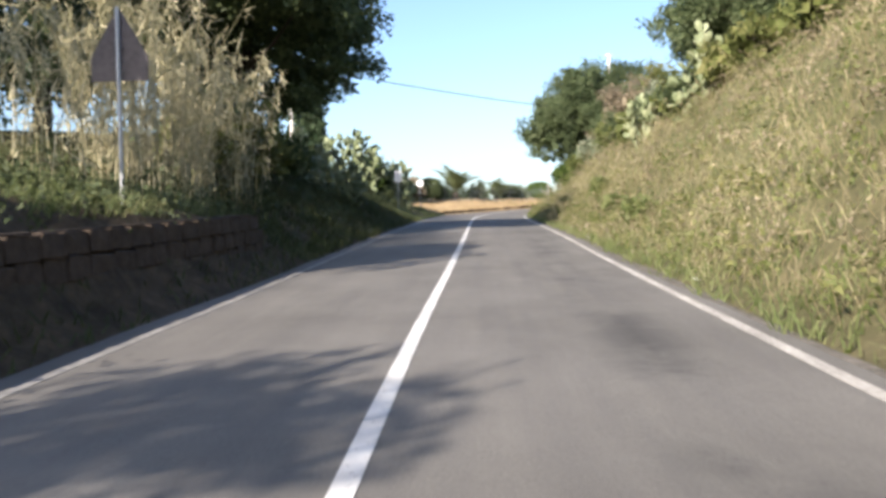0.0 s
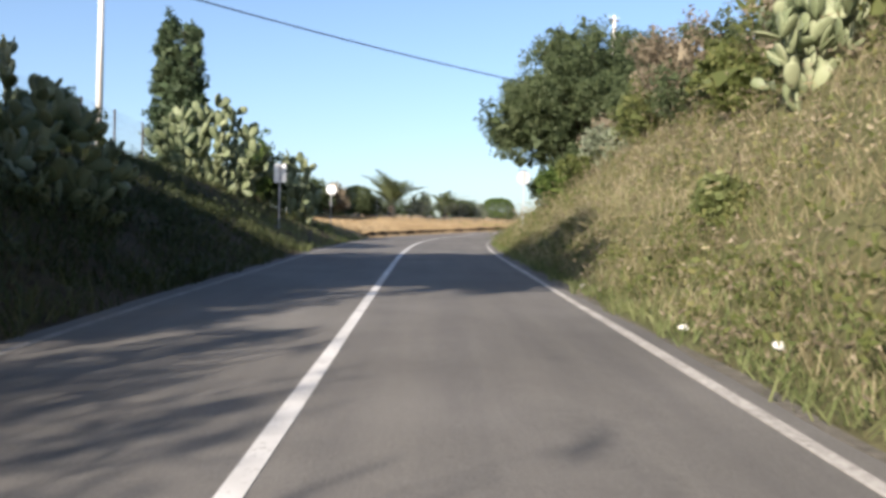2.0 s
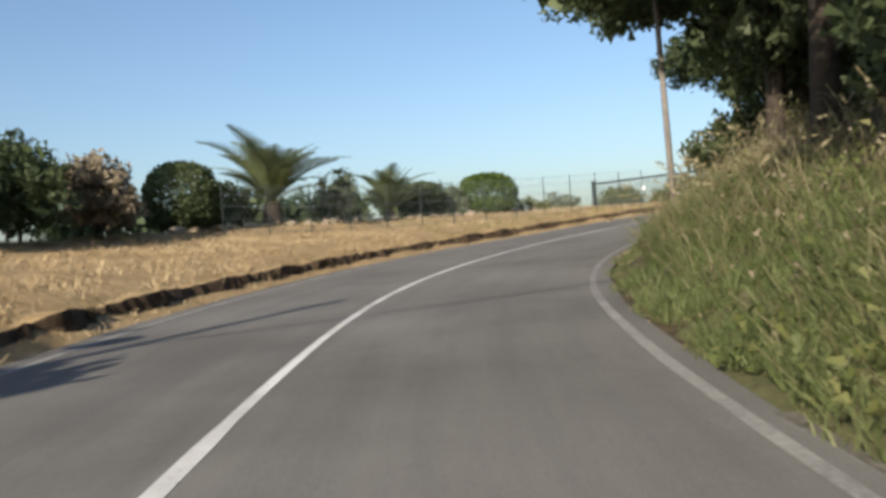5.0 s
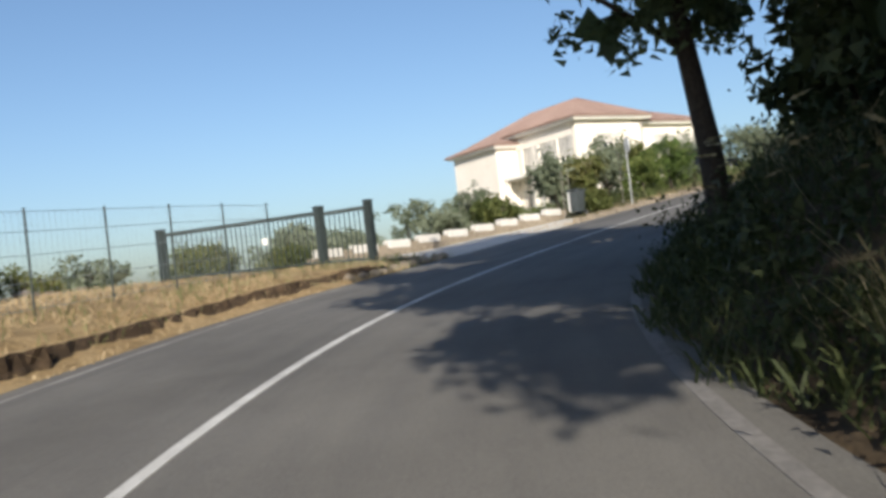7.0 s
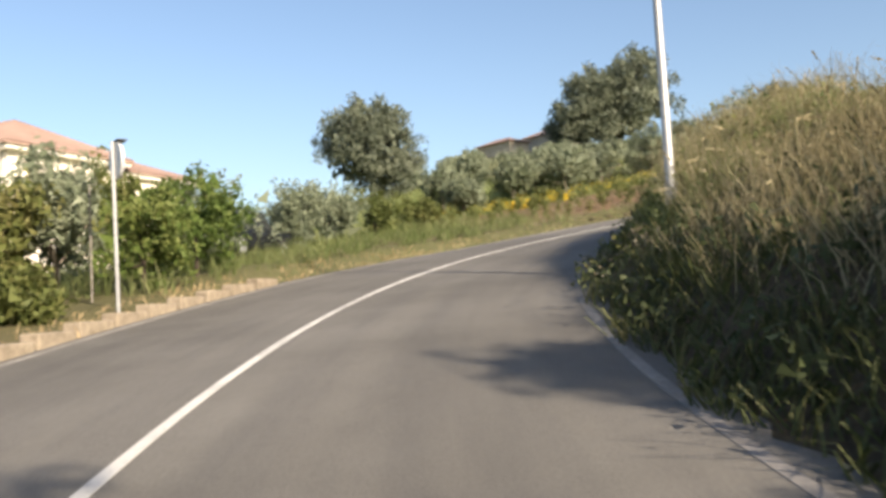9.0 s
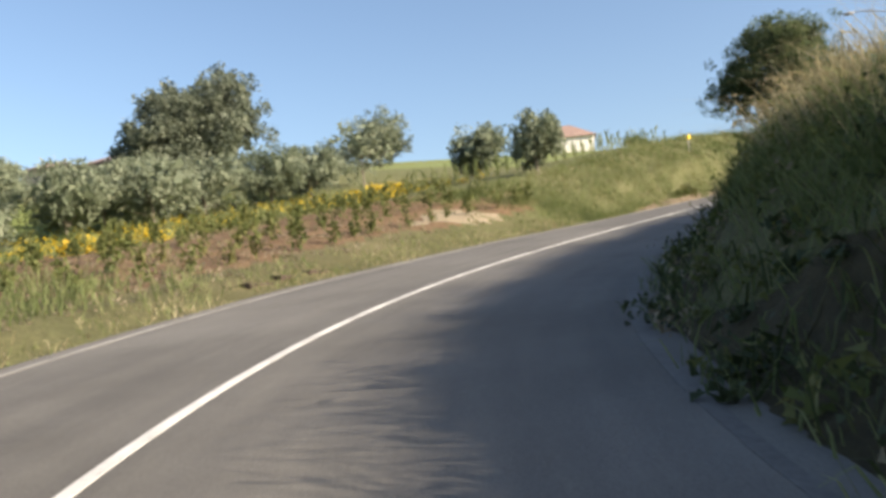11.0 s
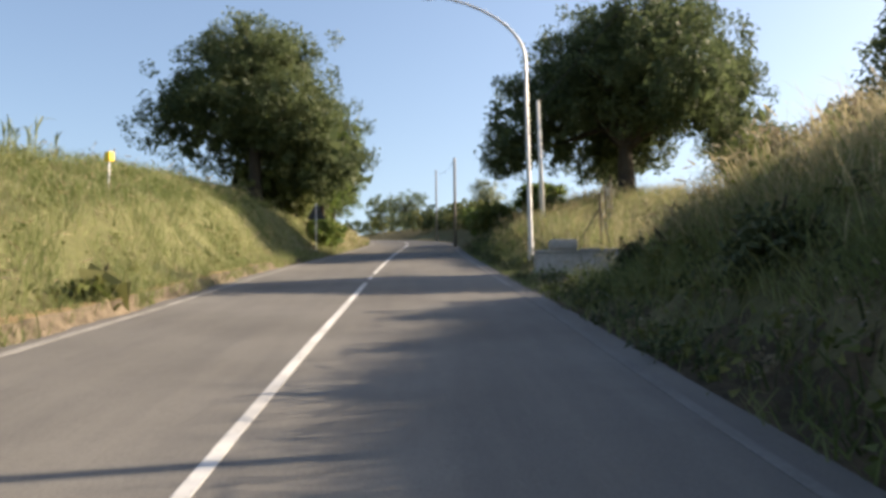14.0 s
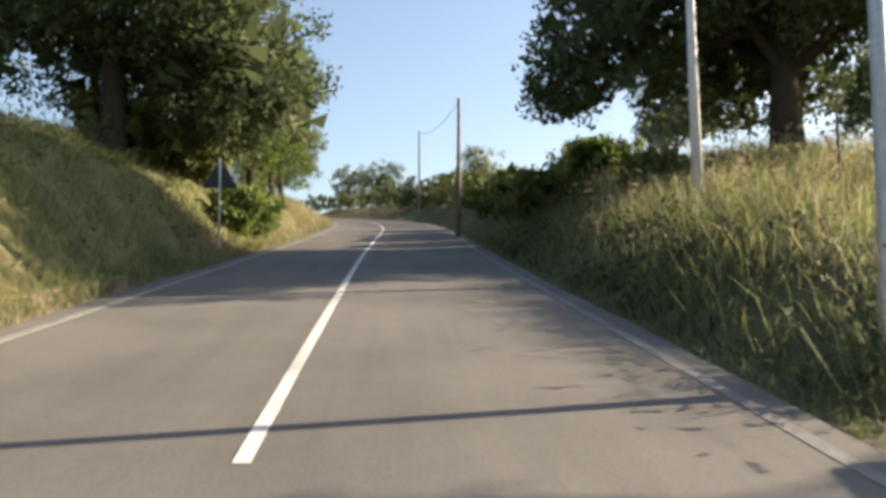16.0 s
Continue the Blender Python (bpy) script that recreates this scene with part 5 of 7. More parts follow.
# added outside the view so its shadow crosses the lane further on
oak(5.5, -7.8, [((0.4, 0, 3.9), (2.0, 2.2, 1.6)), ((-0.6, 0.6, 5.0), (2.0, 2.0, 1.4))], "unseen oak beside the wall, added to shade lane and bank", 26, count=130, per=22, size=0.2, r=0.18)
oak(20.5, -11.5, [((0, 0, 5.6), (3.4, 3.6, 2.8)), ((1.6, 1.0, 4.2), (2.2, 2.4, 2.0)), ((0.4, 0, 2.2), (3.2, 3.2, 2.0))], "dark oak behind the reeds on the bank", 23, count=260, per=22, size=0.22, r=0.24)
oak(15.5, -12.5, [((0, 0, 5.2), (4.2, 4.0, 3.0)), ((0.6, 0.4, 2.2), (3.8, 3.6, 2.0))], "dense broad oak behind a stand of giant reeds", 22, count=240, per=22, size=0.22, r=0.25)
oak(37.5, -12.5, [((0, 0, 4.5), (3.6, 3.8, 2.2))], "dark oak above the fenced bank", 24, count=190, per=22, size=0.22, r=0.22)


def along(s, masses):
    """Crown masses given as (to the right, ahead, up) of the road's heading at s."""
    th = heading(s)
    return [((a * math.cos(th) - b * math.sin(th), a * math.sin(th) + b * math.cos(th), c), r) for (a, b, c), r in masses]


def shrub(place, r, h, mat, label, seed, name="shrub", count=60, per=22, size=0.11, spread=0.16, twig=0.05, core=1.2):
    return tree(name, place, [((0, 0, h * 0.52), (r, r, h * 0.48)), ((r * 0.4, -r * 0.3, h * 0.36), (r * 0.7, r * 0.7, h * 0.36))], mat, label, "shrub",
                count, per, size, spread, [(0, 0, -0.1), (0.03, 0.02, h * 0.25), (0.02, 0.06, h * 0.5)], twig, seed=seed, limbs=8, core=core)


for k, (s, l, r, h) in enumerate(((18, -6.6, 1.5, 1.9), (21, -7.2, 1.8, 3.2), (24.5, -6.7, 1.6, 3.0), (29.5, -7.2, 1.5, 2.0), (31.5, -8.6, 1.6, 2.4), (37, -7.6, 1.2, 1.4), (41, -8.8, 1.2, 1.3), (4, -6.8, 1.4, 1.6), (0, -6.2, 1.2, 1.3))):
    shrub(foot(s, l), r, h, OAK if k % 2 else SHRUB, "dark tangled shrub on the shaded bank", 40 + k)
shrub(foot(57.6, -7.2), 1.3, 3.0, OAK, "dark leafy shrub between two prickly pears", 60, count=110)
shrub(foot(57.2, -7.4), 0.9, 3.6, BRIGHT, "young feathery tree rising from a shrub", 61, count=40)
shrub(foot(60.5, -8.5), 1.5, 2.2, OAK, "dark shrub at the end of the bank", 62, count=90)


def cypress(x, y, h, r, seed):
    blobs = [((0.05 * math.sin(3 * u), 0.05, h * (0.08 + 0.86 * u)), (r * (0.5 + 1.3 * u ** 0.5 * (1.05 - u)), r * (0.5 + 1.3 * u ** 0.5 * (1.05 - u)), h * 0.12)) for u in np.linspace(0, 1, 9)]
    return tree("cypress_tree", foot_xy(x, y), blobs, CYPRESS, "tall dark columnar cypress", "tree", 520, 22, 0.14, 0.18, [(0, 0, -0.2), (0, 0, h * 0.5), (0, 0, h * 0.95)], 0.16, seed=seed, limbs=4, group="pair of cypresses")


cypress(-12.6, 69.3, 10.7, 1.25, 71)
cypress(-13.9, 69.4, 11.1, 1.3, 72)


# prickly pears
def pad_meshes():
    out = []
    for k in range(3):
        bm = bmesh.new()
        bmesh.ops.create_uvsphere(bm, u_segments=8, v_segments=5, radius=1)
        for v in bm.verts:
            t = (v.co.z + 1) / 2
            v.co = Vector((v.co.x * 0.13 * (0.65 + 0.5 * t), v.co.y * 0.028, (v.co.z + 1) * (0.19 + 0.015 * k)))
            v.co.y += 0.03 * (k - 1) * t * t
        me = bpy.data.meshes.new("pad")
        bm.to_mesh(me)
        bm.free()
        me.materials.append(CACTUS)
        me.polygons.foreach_set("use_smooth", np.full(len(me.polygons), True))
        out.append(me)
    return out


PADS = pad_meshes()


def opuntia(place, rx, ry, h, n, label, seed, big=0.95):
    """Stems of pads that branch out to a dome; the outer pads fan out."""
    rng = np.random.default_rng(seed)
    root = thing("prickly_pear", place, label, "cactus")
    made = 0
    while made < n:
        a, up = rng.uniform(0, 6.28), rng.uniform(0.12, 1.0)
        flat = (1 - up * up) ** 0.5
        end = Vector((rx * flat * math.cos(a), ry * flat * math.sin(a), h * up * rng.uniform(0.8, 1.05)))
        start = Vector((end.x * 0.45 + rng.normal() * 0.15, end.y * 0.45 + rng.normal() * 0.15, 0))
        start.z = float(ground_at(place[0] + start.x, place[1] + start.y) - place[2]) - 0.05
        if end.z < start.z + 0.5:
            continue
        steps = max(2, int((end - start).length / 0.42))
        for k in range(steps):
            p = start.lerp(end, k / steps)
            q = start.lerp(end, (k + 1) / steps)
            fan = 1 if k < steps - 2 else (2 if k < steps - 1 else 3)
            for _ in range(fan):
                d = (q - p).normalized() + Vector(rng.normal(size=3)) * (0.22 if fan == 1 else 0.5)
                sc = big * (rng.uniform(0.95, 1.25) if fan > 1 else rng.uniform(1.1, 1.35))
                ob = child("pad", PADS[rng.integers(3)], root)
                ob.matrix_basis = Matrix.Translation(p) @ d.to_track_quat("Z", "Y").to_matrix().to_4x4() @ Matrix.Rotation(rng.uniform(0, 6.28), 4, "Z") @ Matrix.Diagonal((sc, sc, sc, 1))
                made += 1
    return root


opuntia(foot(53.0, -8.5), 2.8, 2.4, 3.8, 340, "large sunlit prickly pear with pale green pads", 1, 1.2)
opuntia(foot(56.6, -5.35), 1.05, 1.0, 3.3, 170, "prickly pear with pale pads at the roadside", 2, 1.15)
opuntia(foot(33.0, -5.6), 1.5, 1.8, 2.4, 130, "shaded prickly pear hanging over the bank", 3)
opuntia(foot(34.8, -7.4), 1.4, 1.5, 2.4, 100, "shaded dark prickly pear on the bank", 4)
opuntia(foot(32.4, 7.2), 1.2, 1.5, 2.0, 95, "prickly pear on the sunlit bank", 5)
opuntia(foot(27.0, 8.2), 1.3, 1.5, 2.6, 120, "tall prickly pear among shrubs on the bank", 6)


# giant reeds
def reeds(place, rx, ry, n, h, label, seed):
    rng = np.random.default_rng(seed)
    root = thing("giant_reeds", place, label, "reeds")
    stems, at, dirs = [], [], []
    for k in range(n):
        a, d = rng.uniform(0, 6.28), rng.uniform(0, 1) ** 0.5
        x, y = rx * d * math.cos(a), ry * d * math.sin(a)
        z = float(ground_at(place[0] + x, place[1] + y) - place[2])
        hh = h * rng.uniform(0.55, 1.1)
        lean = rng.normal(size=2) * 0.16
        pts = [np.array([x + lean[0] * hh * u * u, y + lean[1] * hh * u * u, z + hh * u]) for u in (0, 0.35, 0.7, 1.0)]
        stems.append(tube(pts, [0.013, 0.011, 0.008, 0.003], 4))
        for u in rng.uniform(0.2, 1.0, 20):
            at.append(pts[0] + (pts[3] - pts[0]) * u)
        at += [pts[3] + rng.normal(size=3) * [0.06, 0.06, 0.16] for _ in range(9)]
    child("stalk", np_mesh("stalk", *join(stems), CANE), root)
    child("foliage", np_mesh("foliage", *leaves(rng, np.array(at), 0.032, 12.0, -1.3), CANE), root)


reeds(foot(14.2, -6.0), 1.1, 2.2, 120, 3.9, "tall dry giant reeds crowding above the wall", 1)
reeds(foot(10.8, -6.6), 0.8, 1.2, 26, 3.2, "pale dry giant reeds behind the warning sign", 2)
reeds(foot(18.0, -5.8), 1.0, 1.6, 60, 3.3, "thin stand of yellow giant reeds", 3)


# first stretch, inner bank
oak(17.5, 12.0, [((0, 0, 3.4), (3.4, 3.6, 2.4)), ((-1.8, 1.5, 2.8), (1.8, 2, 1.6))], "oak crowning the steep sunlit bank", 31, count=230, per=22, size=0.2, mat=OAK)
tree("bare_shrub", foot(14.5, 10.5), [((0, 0, 2.0), (2.4, 2.8, 1.7))], DRYTWIG, "brown half-dry shrub at the top of the bank", "shrub", 150, 20, 0.12, 0.25, None, 0.1, seed=32, limbs=16, core=0.4)
oak(26.0, 11.5, [((0, 0, 2.6), (2.6, 3.0, 1.9))], "round oak at the top of the bank", 33, count=160, per=22, size=0.18)
oak(31.0, 10.4, [((0, 0, 2.5), (2.2, 2.4, 1.8)), ((-1.0, 0.8, 1.6), (1.4, 1.5, 1.1))], "dark oak rising behind the prickly pears on the bank", 37, count=150, per=22, size=0.18)
oak(38.0, 11.5, [((0, 0, 3.0), (3.2, 3.4, 2.2))], "leafy oak on the crest of the bank", 34, count=190, per=22, size=0.19)
oak(62.0, 7.6, [((0.2, 0, 4.8), (4.3, 4.6, 3.2)), ((-2.9, -1.0, 3.2), (2.4, 2.6, 2.1)), ((-2.4, 0.8, 2.3), (2.3, 2.5, 1.7)), ((1.5, -3.0, 3.6), (2.6, 2.6, 2.3)), ((0.0, 0.5, 7.2), (3.2, 3.2, 1.9)), ((3.2, 1.5, 5.6), (3.0, 3.0, 2.4))], "broad leafy oak hanging over the road from the bank", 35,
    count=640, per=26, size=0.17, r=0.26, limbs=16, mat=OAK)
tree("bare_shrub", foot(46.5, 9.2), [((0, 0, 1.7), (2.0, 3.2, 1.4))], DRYTWIG, "large brown tangle of dry brushwood on the bank", "shrub", 170, 20, 0.11, 0.25, None, 0.07, seed=36, limbs=22, core=0.4)
for k, (s, l, r, h, m) in enumerate(((22, 8.6, 1.3, 1.5, SHRUB), (24.5, 9.6, 1.3, 1.7, OAK), (29.5, 9.2, 1.3, 1.6, SHRUB), (35, 8.6, 1.2, 1.5, OLIVE), (40.5, 8.6, 1.3, 1.6, SHRUB), (43.5, 10.2, 1.7, 2.4, OAK), (51, 9.4, 1.6, 2.2, SHRUB), (55, 8.6, 1.4, 2.0, OAK),
                                  (18.5, 8.8, 1.1, 1.2, SHRUB), (31, 5.2, 0.4, 0.5, GREENGRASS), (19, 4.5, 0.35, 0.45, GREENGRASS), (23.5, 4.6, 0.35, 0.45, GREENGRASS), (11, 9.4, 1.3, 1.5, SHRUB), (7, 9.2, 1.4, 1.6, DRYTWIG), (25.5, 8.4, 1.1, 1.5, SHRUB), (28.5, 7.9, 1.0, 1.5, OAK), (30.8, 8.0, 1.1, 1.6, SHRUB), (33.8, 7.8, 1.1, 1.7, OAK), (36.0, 7.2, 1.0, 1.4, SHRUB))):
    shrub(foot(s, l), r, h, m, "green shrub on the grassy bank" if m is not DRYTWIG else "dry brown shrub on the grassy bank", 80 + k)

for k, (s, l, r, h) in enumerate(((36.5, 8.6, 1.4, 1.8), (39.5, 9.6, 1.8, 2.6), (42.0, 8.0, 1.5, 2.0), (44.5, 8.8, 1.8, 2.6), (47.5, 8.0, 1.6, 2.2), (50.0, 8.6, 1.7, 2.6), (53.0, 8.0, 1.4, 2.2), (20.5, 9.8, 1.4, 1.9), (3.0, 9.6, 1.5, 1.9))):
    tree("bare_shrub", foot(s, l), [((0, 0, h * 0.5), (r, r, h * 0.5)), ((0.3, 0.5, h * 0.35), (r * 0.8, r, h * 0.35))], DRYTWIG if k % 3 == 0 else SHRUB if k % 3 == 1 else OAK, "tangled brown dry brushwood on the steep bank" if k % 3 == 0 else "tangled green shrub on the steep bank", "shrub", 90, 22, 0.085, 0.22, None, 0.04, seed=440 + k, limbs=20, core=0.4)

# the dark wood on the inside of the bend
oak(75.6, 7.4, [((0.2, 0.0, 3.4), (2.0, 2.0, 1.9)), ((-3.2, 2.2, 6.4), (2.6, 2.6, 1.7)), ((-1.4, 0.8, 6.6), (2.6, 2.6, 1.8)), ((-2.0, -0.8, 6.0), (2.0, 2.0, 1.3))], "oak reaching over the road beside a slim pole", 50, count=330, per=26, size=0.17, r=0.16, limbs=12,
    trunk=[(0, 0, -0.3), (-0.1, 0.1, 1.6), (-0.3, 0.2, 3.4), (-0.8, 0.4, 5.4)])
oak(74.5, 8.0, [((0, 0, 6.6), (3.8, 3.6, 2.3)), ((-3.4, 1.8, 6.2), (2.6, 2.6, 1.5)), ((-2.0, -0.6, 6.2), (2.3, 2.2, 1.5)), ((1.6, -1.5, 3.0), (2.4, 2.4, 2.2))], "dense dark oak leaning over the bend", 51, count=380, per=24, size=0.17, r=0.25, limbs=12)
oak(81.0, 8.6, [((0, 0, 5.4), (3.8, 3.6, 2.6)), ((1.2, -1.2, 2.6), (2.6, 2.6, 2.2)), ((-1.5, 1.0, 2.4), (2.4, 2.4, 1.8)), ((-3.0, 1.6, 4.6), (1.8, 1.8, 1.3))], "dense dark oak in the roadside wood", 52, count=320, per=24, size=0.19, r=0.25)
oak(87.5, 9.5, [((0, 0, 3.0), (3.0, 3.0, 2.2))], "dark oak in the roadside wood", 53, count=230, per=24, size=0.19)
for k, (s, l, masses) in enumerate((
        (73.5, 6.6, [((-3.8, 0, 4.5), (1.3, 3.0, 1.0)), ((-1.5, 0, 5.2), (2.2, 3.0, 1.4)), ((1.2, 0, 4.6), (3.0, 3.0, 2.2))]),
        (78.5, 6.6, [((-3.8, 0, 4.9), (1.4, 3.2, 1.0)), ((-1.5, 0, 5.5), (2.2, 3.0, 1.4)), ((1.2, 0.5, 5.0), (3.0, 3.0, 2.2)), ((0.8, 0, 2.6), (2.4, 2.6, 1.8))]),
        (83.5, 7.0, [((-4.6, 0, 4.7), (1.7, 3.0, 1.0)), ((-2.0, 0, 5.0), (2.2, 2.8, 1.3)), ((0.6, 0, 3.6), (2.6, 3.0, 1.8))]),
        (68.5, 6.6, [((-0.4, 0, 6.0), (2.4, 3.2, 1.6)), ((1.2, 0.5, 5.0), (3.0, 3.2, 2.2))]),
        (88.5, 7.6, [((0.2, -0.6, 3.6), (2.4, 2.6, 1.8)), ((1.8, 0.5, 2.6), (2.4, 3.0, 2.2))]))):
    oak(s, l, along(s, masses), "tall dark oak arching over the inside of the bend", 500 + k, count=330, per=22, size=0.19, r=0.2, limbs=10, core=2.5)
# extra oaks hidden behind the thicket, added to block light from the right
for s, l, k in ((80.0, 13.0, 0), (85.5, 13.0, 1)):
    oak(s, l, [((0, 0, 5.0), (3.4, 3.4, 3.4)), ((0.5, 0.5, 2.4), (2.8, 2.8, 2.0))], "hidden dense oak added to keep sky light off the bank", 56 + k, count=240, per=22, size=0.24)
oak(69.0, 9.6, [((0, 0, 6.2), (3.6, 3.6, 2.4)), ((1.0, 0.5, 3.2), (2.6, 2.6, 2.2))], "dark oak behind a slim pole", 54, count=200, per=24, size=0.18)
tree("oak_tree", foot(92.2, 4.5), [((-0.8, 0.5, 6.2), (2.8, 2.8, 1.8)), ((0.6, 0.8, 5.4), (2.0, 2.0, 1.1)), ((-2.6, 1.8, 5.3), (2.2, 2.2, 1.2)), ((-1.0, 0.4, 7.4), (2.6, 2.6, 1.4)), ((-1.6, 1.0, 4.9), (2.4, 2.4, 0.9)), ((1.2, 0.0, 4.9), (1.9, 1.9, 0.9)), ((-0.8, 0.5, 4.1), (1.5, 1.5, 0.7)), ((-1.6, 1.0, 4.2), (1.6, 1.6, 0.6)), ((1.0, 0.4, 4.0), (1.3, 1.3, 0.6)), ((-0.3, 0.2, 3.5), (1.5, 1.5, 0.5)), ((-0.8, 0.6, 3.0), (0.9, 0.9, 0.5)), ((0.5, 0.1, 3.1), (0.7, 0.7, 0.4))], OAK, "leaning oak with a bare dark trunk at the road's edge", "tree", 420, 22, 0.17, 0.26,
     [(0, 0, -0.4), (-0.02, 0.08, 1.2), (-0.12, 0.2, 2.6), (-0.25, 0.3, 4.2), (-0.5, 0.3, 5.6)], 0.17, seed=55, limbs=10)
for k, (s, l, r, h) in enumerate(((78, 5.6, 1.0, 1.6), (82, 5.9, 1.2, 2.2), (86, 5.8, 1.2, 2.2), (89.5, 5.9, 1.1, 2.2), (94.0, 6.2, 1.1, 1.6), (84, 7.0, 1.5, 2.4), (91, 7.4, 1.6, 2.6))):
    shrub(foot(s, l), r, h, IVY, "dark ivy-grown shrub on the shaded bank", 120 + k, count=80)

for k, (s, l, r, h, m) in enumerate(((56.5, 6.2, 1.2, 1.7, BRIGHT), (58.6, 7.2, 1.4, 2.3, OAK), (60.2, 6.0, 1.1, 1.9, OAK), (54.0, 6.8, 1.2, 1.5, SHRUB), (63.6, 6.4, 1.3, 2.2, OAK), (51.0, 7.4, 1.2, 1.6, OLIVE))):
    shrub(foot(s, l), r, h, m, "bushy shrub beneath the roadside oak", 140 + k, count=80)
for k, (s, l, r, h) in enumerate(((69.5, 8.2, 2.2, 5.2), (72.6, 7.4, 2.2, 5.6), (75.6, 7.2, 2.2, 5.4), (79.0, 7.6, 2.0, 4.6))):
    shrub(foot(s, l), r, h, IVY, "tall dense dark thicket under the oaks", 145 + k, count=260, size=0.12)
for k, (x, y) in enumerate(((-6.5, 88), (-4.6, 90.3), (-2.8, 92.4), (-1.0, 94.6), (1.0, 97.0), (3.4, 99.0), (-8.0, 85.4), (5.8, 99.6), (-12.5, 71.5), (-14.0, 74.5))):
    shrub(foot_xy(x, y), 1.5, 1.8 + 0.25 * (k % 3), OAK if k % 3 else CYPRESS, "dark evergreen hedge shrub behind the garden palms", 180 + k, count=80)

# the meadow's hedge and garden plants
for k, (x, y, r, h) in enumerate(((-9.5, 71.5, 1.6, 2.6), (-7.5, 74.0, 1.7, 2.9), (-6.2, 76.5, 1.6, 2.9), (-5.2, 79.2, 1.4, 2.5), (-10.5, 68.5, 1.5, 2.4), (-8.8, 78.0, 1.5, 3.0), (-11.5, 75.0, 1.6, 2.8), (-3.2, 86.5, 1.2, 1.9), (0.6, 92.8, 1.2, 1.7), (-6.0, 82.0, 1.4, 2.4), (-8.5, 81.5, 1.5, 3.6))):
    shrub(foot_xy(x, y), r, h, OAK if k % 3 else DRYTWIG, "dark dusty hedge shrub along the meadow", 150 + k, count=80, per=22, size=0.12)


def topiary(x, y, r, h, label, seed, mat=None):
    """A dense dome: short leaves packed on a slightly uneven clipped surface."""
    rng = np.random.default_rng(seed)
    root = thing("clipped_bush", foot_xy(x, y), label, "shrub")
    u = rng.normal(size=(9000, 3))
    u /= np.linalg.norm(u, axis=1, keepdims=True)
    u = u[u[:, 2] > -0.75]
    lump = 1 + 0.035 * np.sin(u[:, 0] * 9 + seed) * np.sin(u[:, 1] * 8) + 0.03 * np.sin(u[:, 2] * 11)
    at = np.sign(u) * np.abs(u) ** [1, 1, 0.8] * [r, r, h * 0.53] * (lump * rng.uniform(0.86, 1.02, len(u)))[:, None] + [0, 0, h * 0.47]
    child("trunk", np_mesh("trunk", *tube([(0, 0, -0.1), (0, 0, h * 0.3), (0, 0, h * 0.6)], [0.09, 0.08, 0.05], 8), BARK, smooth=True), root)
    child("foliage", np_mesh("foliage", *leaves(rng, at, 0.095, 1.5), mat or BRIGHT), root)


topiary(-3.8, 83.6, 1.2, 2.3, "rounded clipped evergreen bush beside a palm", 1, OAK)
topiary(8.0, 96.9, 1.45, 2.1, "domed clipped evergreen bush behind the wire fence", 2)
topiary(4.7, 95.4, 1.1, 1.8, "dark clipped bush beside a palm", 3, OAK)
shrub(foot_xy(1.0, 89.6), 0.9, 2.6, OLIVE, "small grey-green tree between two palms", 165, count=70, per=20, size=0.08)
shrub(foot_xy(6.3, 96.2), 0.7, 1.6, OLIVE, "thin grey shrub behind the fence", 166, count=40, per=18, size=0.08)
for k, (x, y, r, h) in enumerate(((10.5, 99.5, 1.0, 0.9), (12.5, 101.5, 1.1, 1.1), (15.5, 101.8, 1.0, 1.0), (9.0, 102.5, 1.4, 1.2), (5.0, 101.0, 1.5, 1.2), (1.0, 97.0, 1.4, 1.3))):
    shrub(foot_xy(x, y), r, h, OLIVE if k % 2 else SHRUB, "low grey-green garden shrub behind the gate", 170 + k, count=38, size=0.09, core=0.2)


def frond_meshes():
    out = []
    for k in range(3):
        L, n, b = 2.1 + 0.2 * k, 34, 0.85 + 0.2 * k
        pts = [np.array([0, L * math.sin(b * u) / b, -L * (1 - math.cos(b * u)) / b]) for u in np.linspace(0, 1, 9)]
        bits = [tube(pts, list(np.linspace(0.022, 0.006, 9)), 4)]
        V = []
        for u in np.linspace(0.12, 0.99, n):
            j = min(int(u * 8), 7)
            p = pts[j] + (pts[j + 1] - pts[j]) * (u * 8 - j)
            d = pts[j + 1] - pts[j]
            d /= np.linalg.norm(d)
            ll = 0.46 * math.sin(math.pi * min(1, u * 0.85 + 0.12)) + 0.05
            for sgn in (-1, 1):
                t = p + np.array([sgn * ll * 0.85, 0, 0]) + d * ll * 0.62 + np.array([0, 0, 0.12 * ll])
                w = d * 0.03
                V.append([p - w, p + w, t + w * 0.2, t - w * 0.2])
        V = np.array(V).reshape(-1, 3)
        bits.append((V, np.arange(len(V)).reshape(-1, 4)))
        out.append(np_mesh("frond", *join(bits), PALMLEAF))
    return out


FRONDS = frond_meshes()


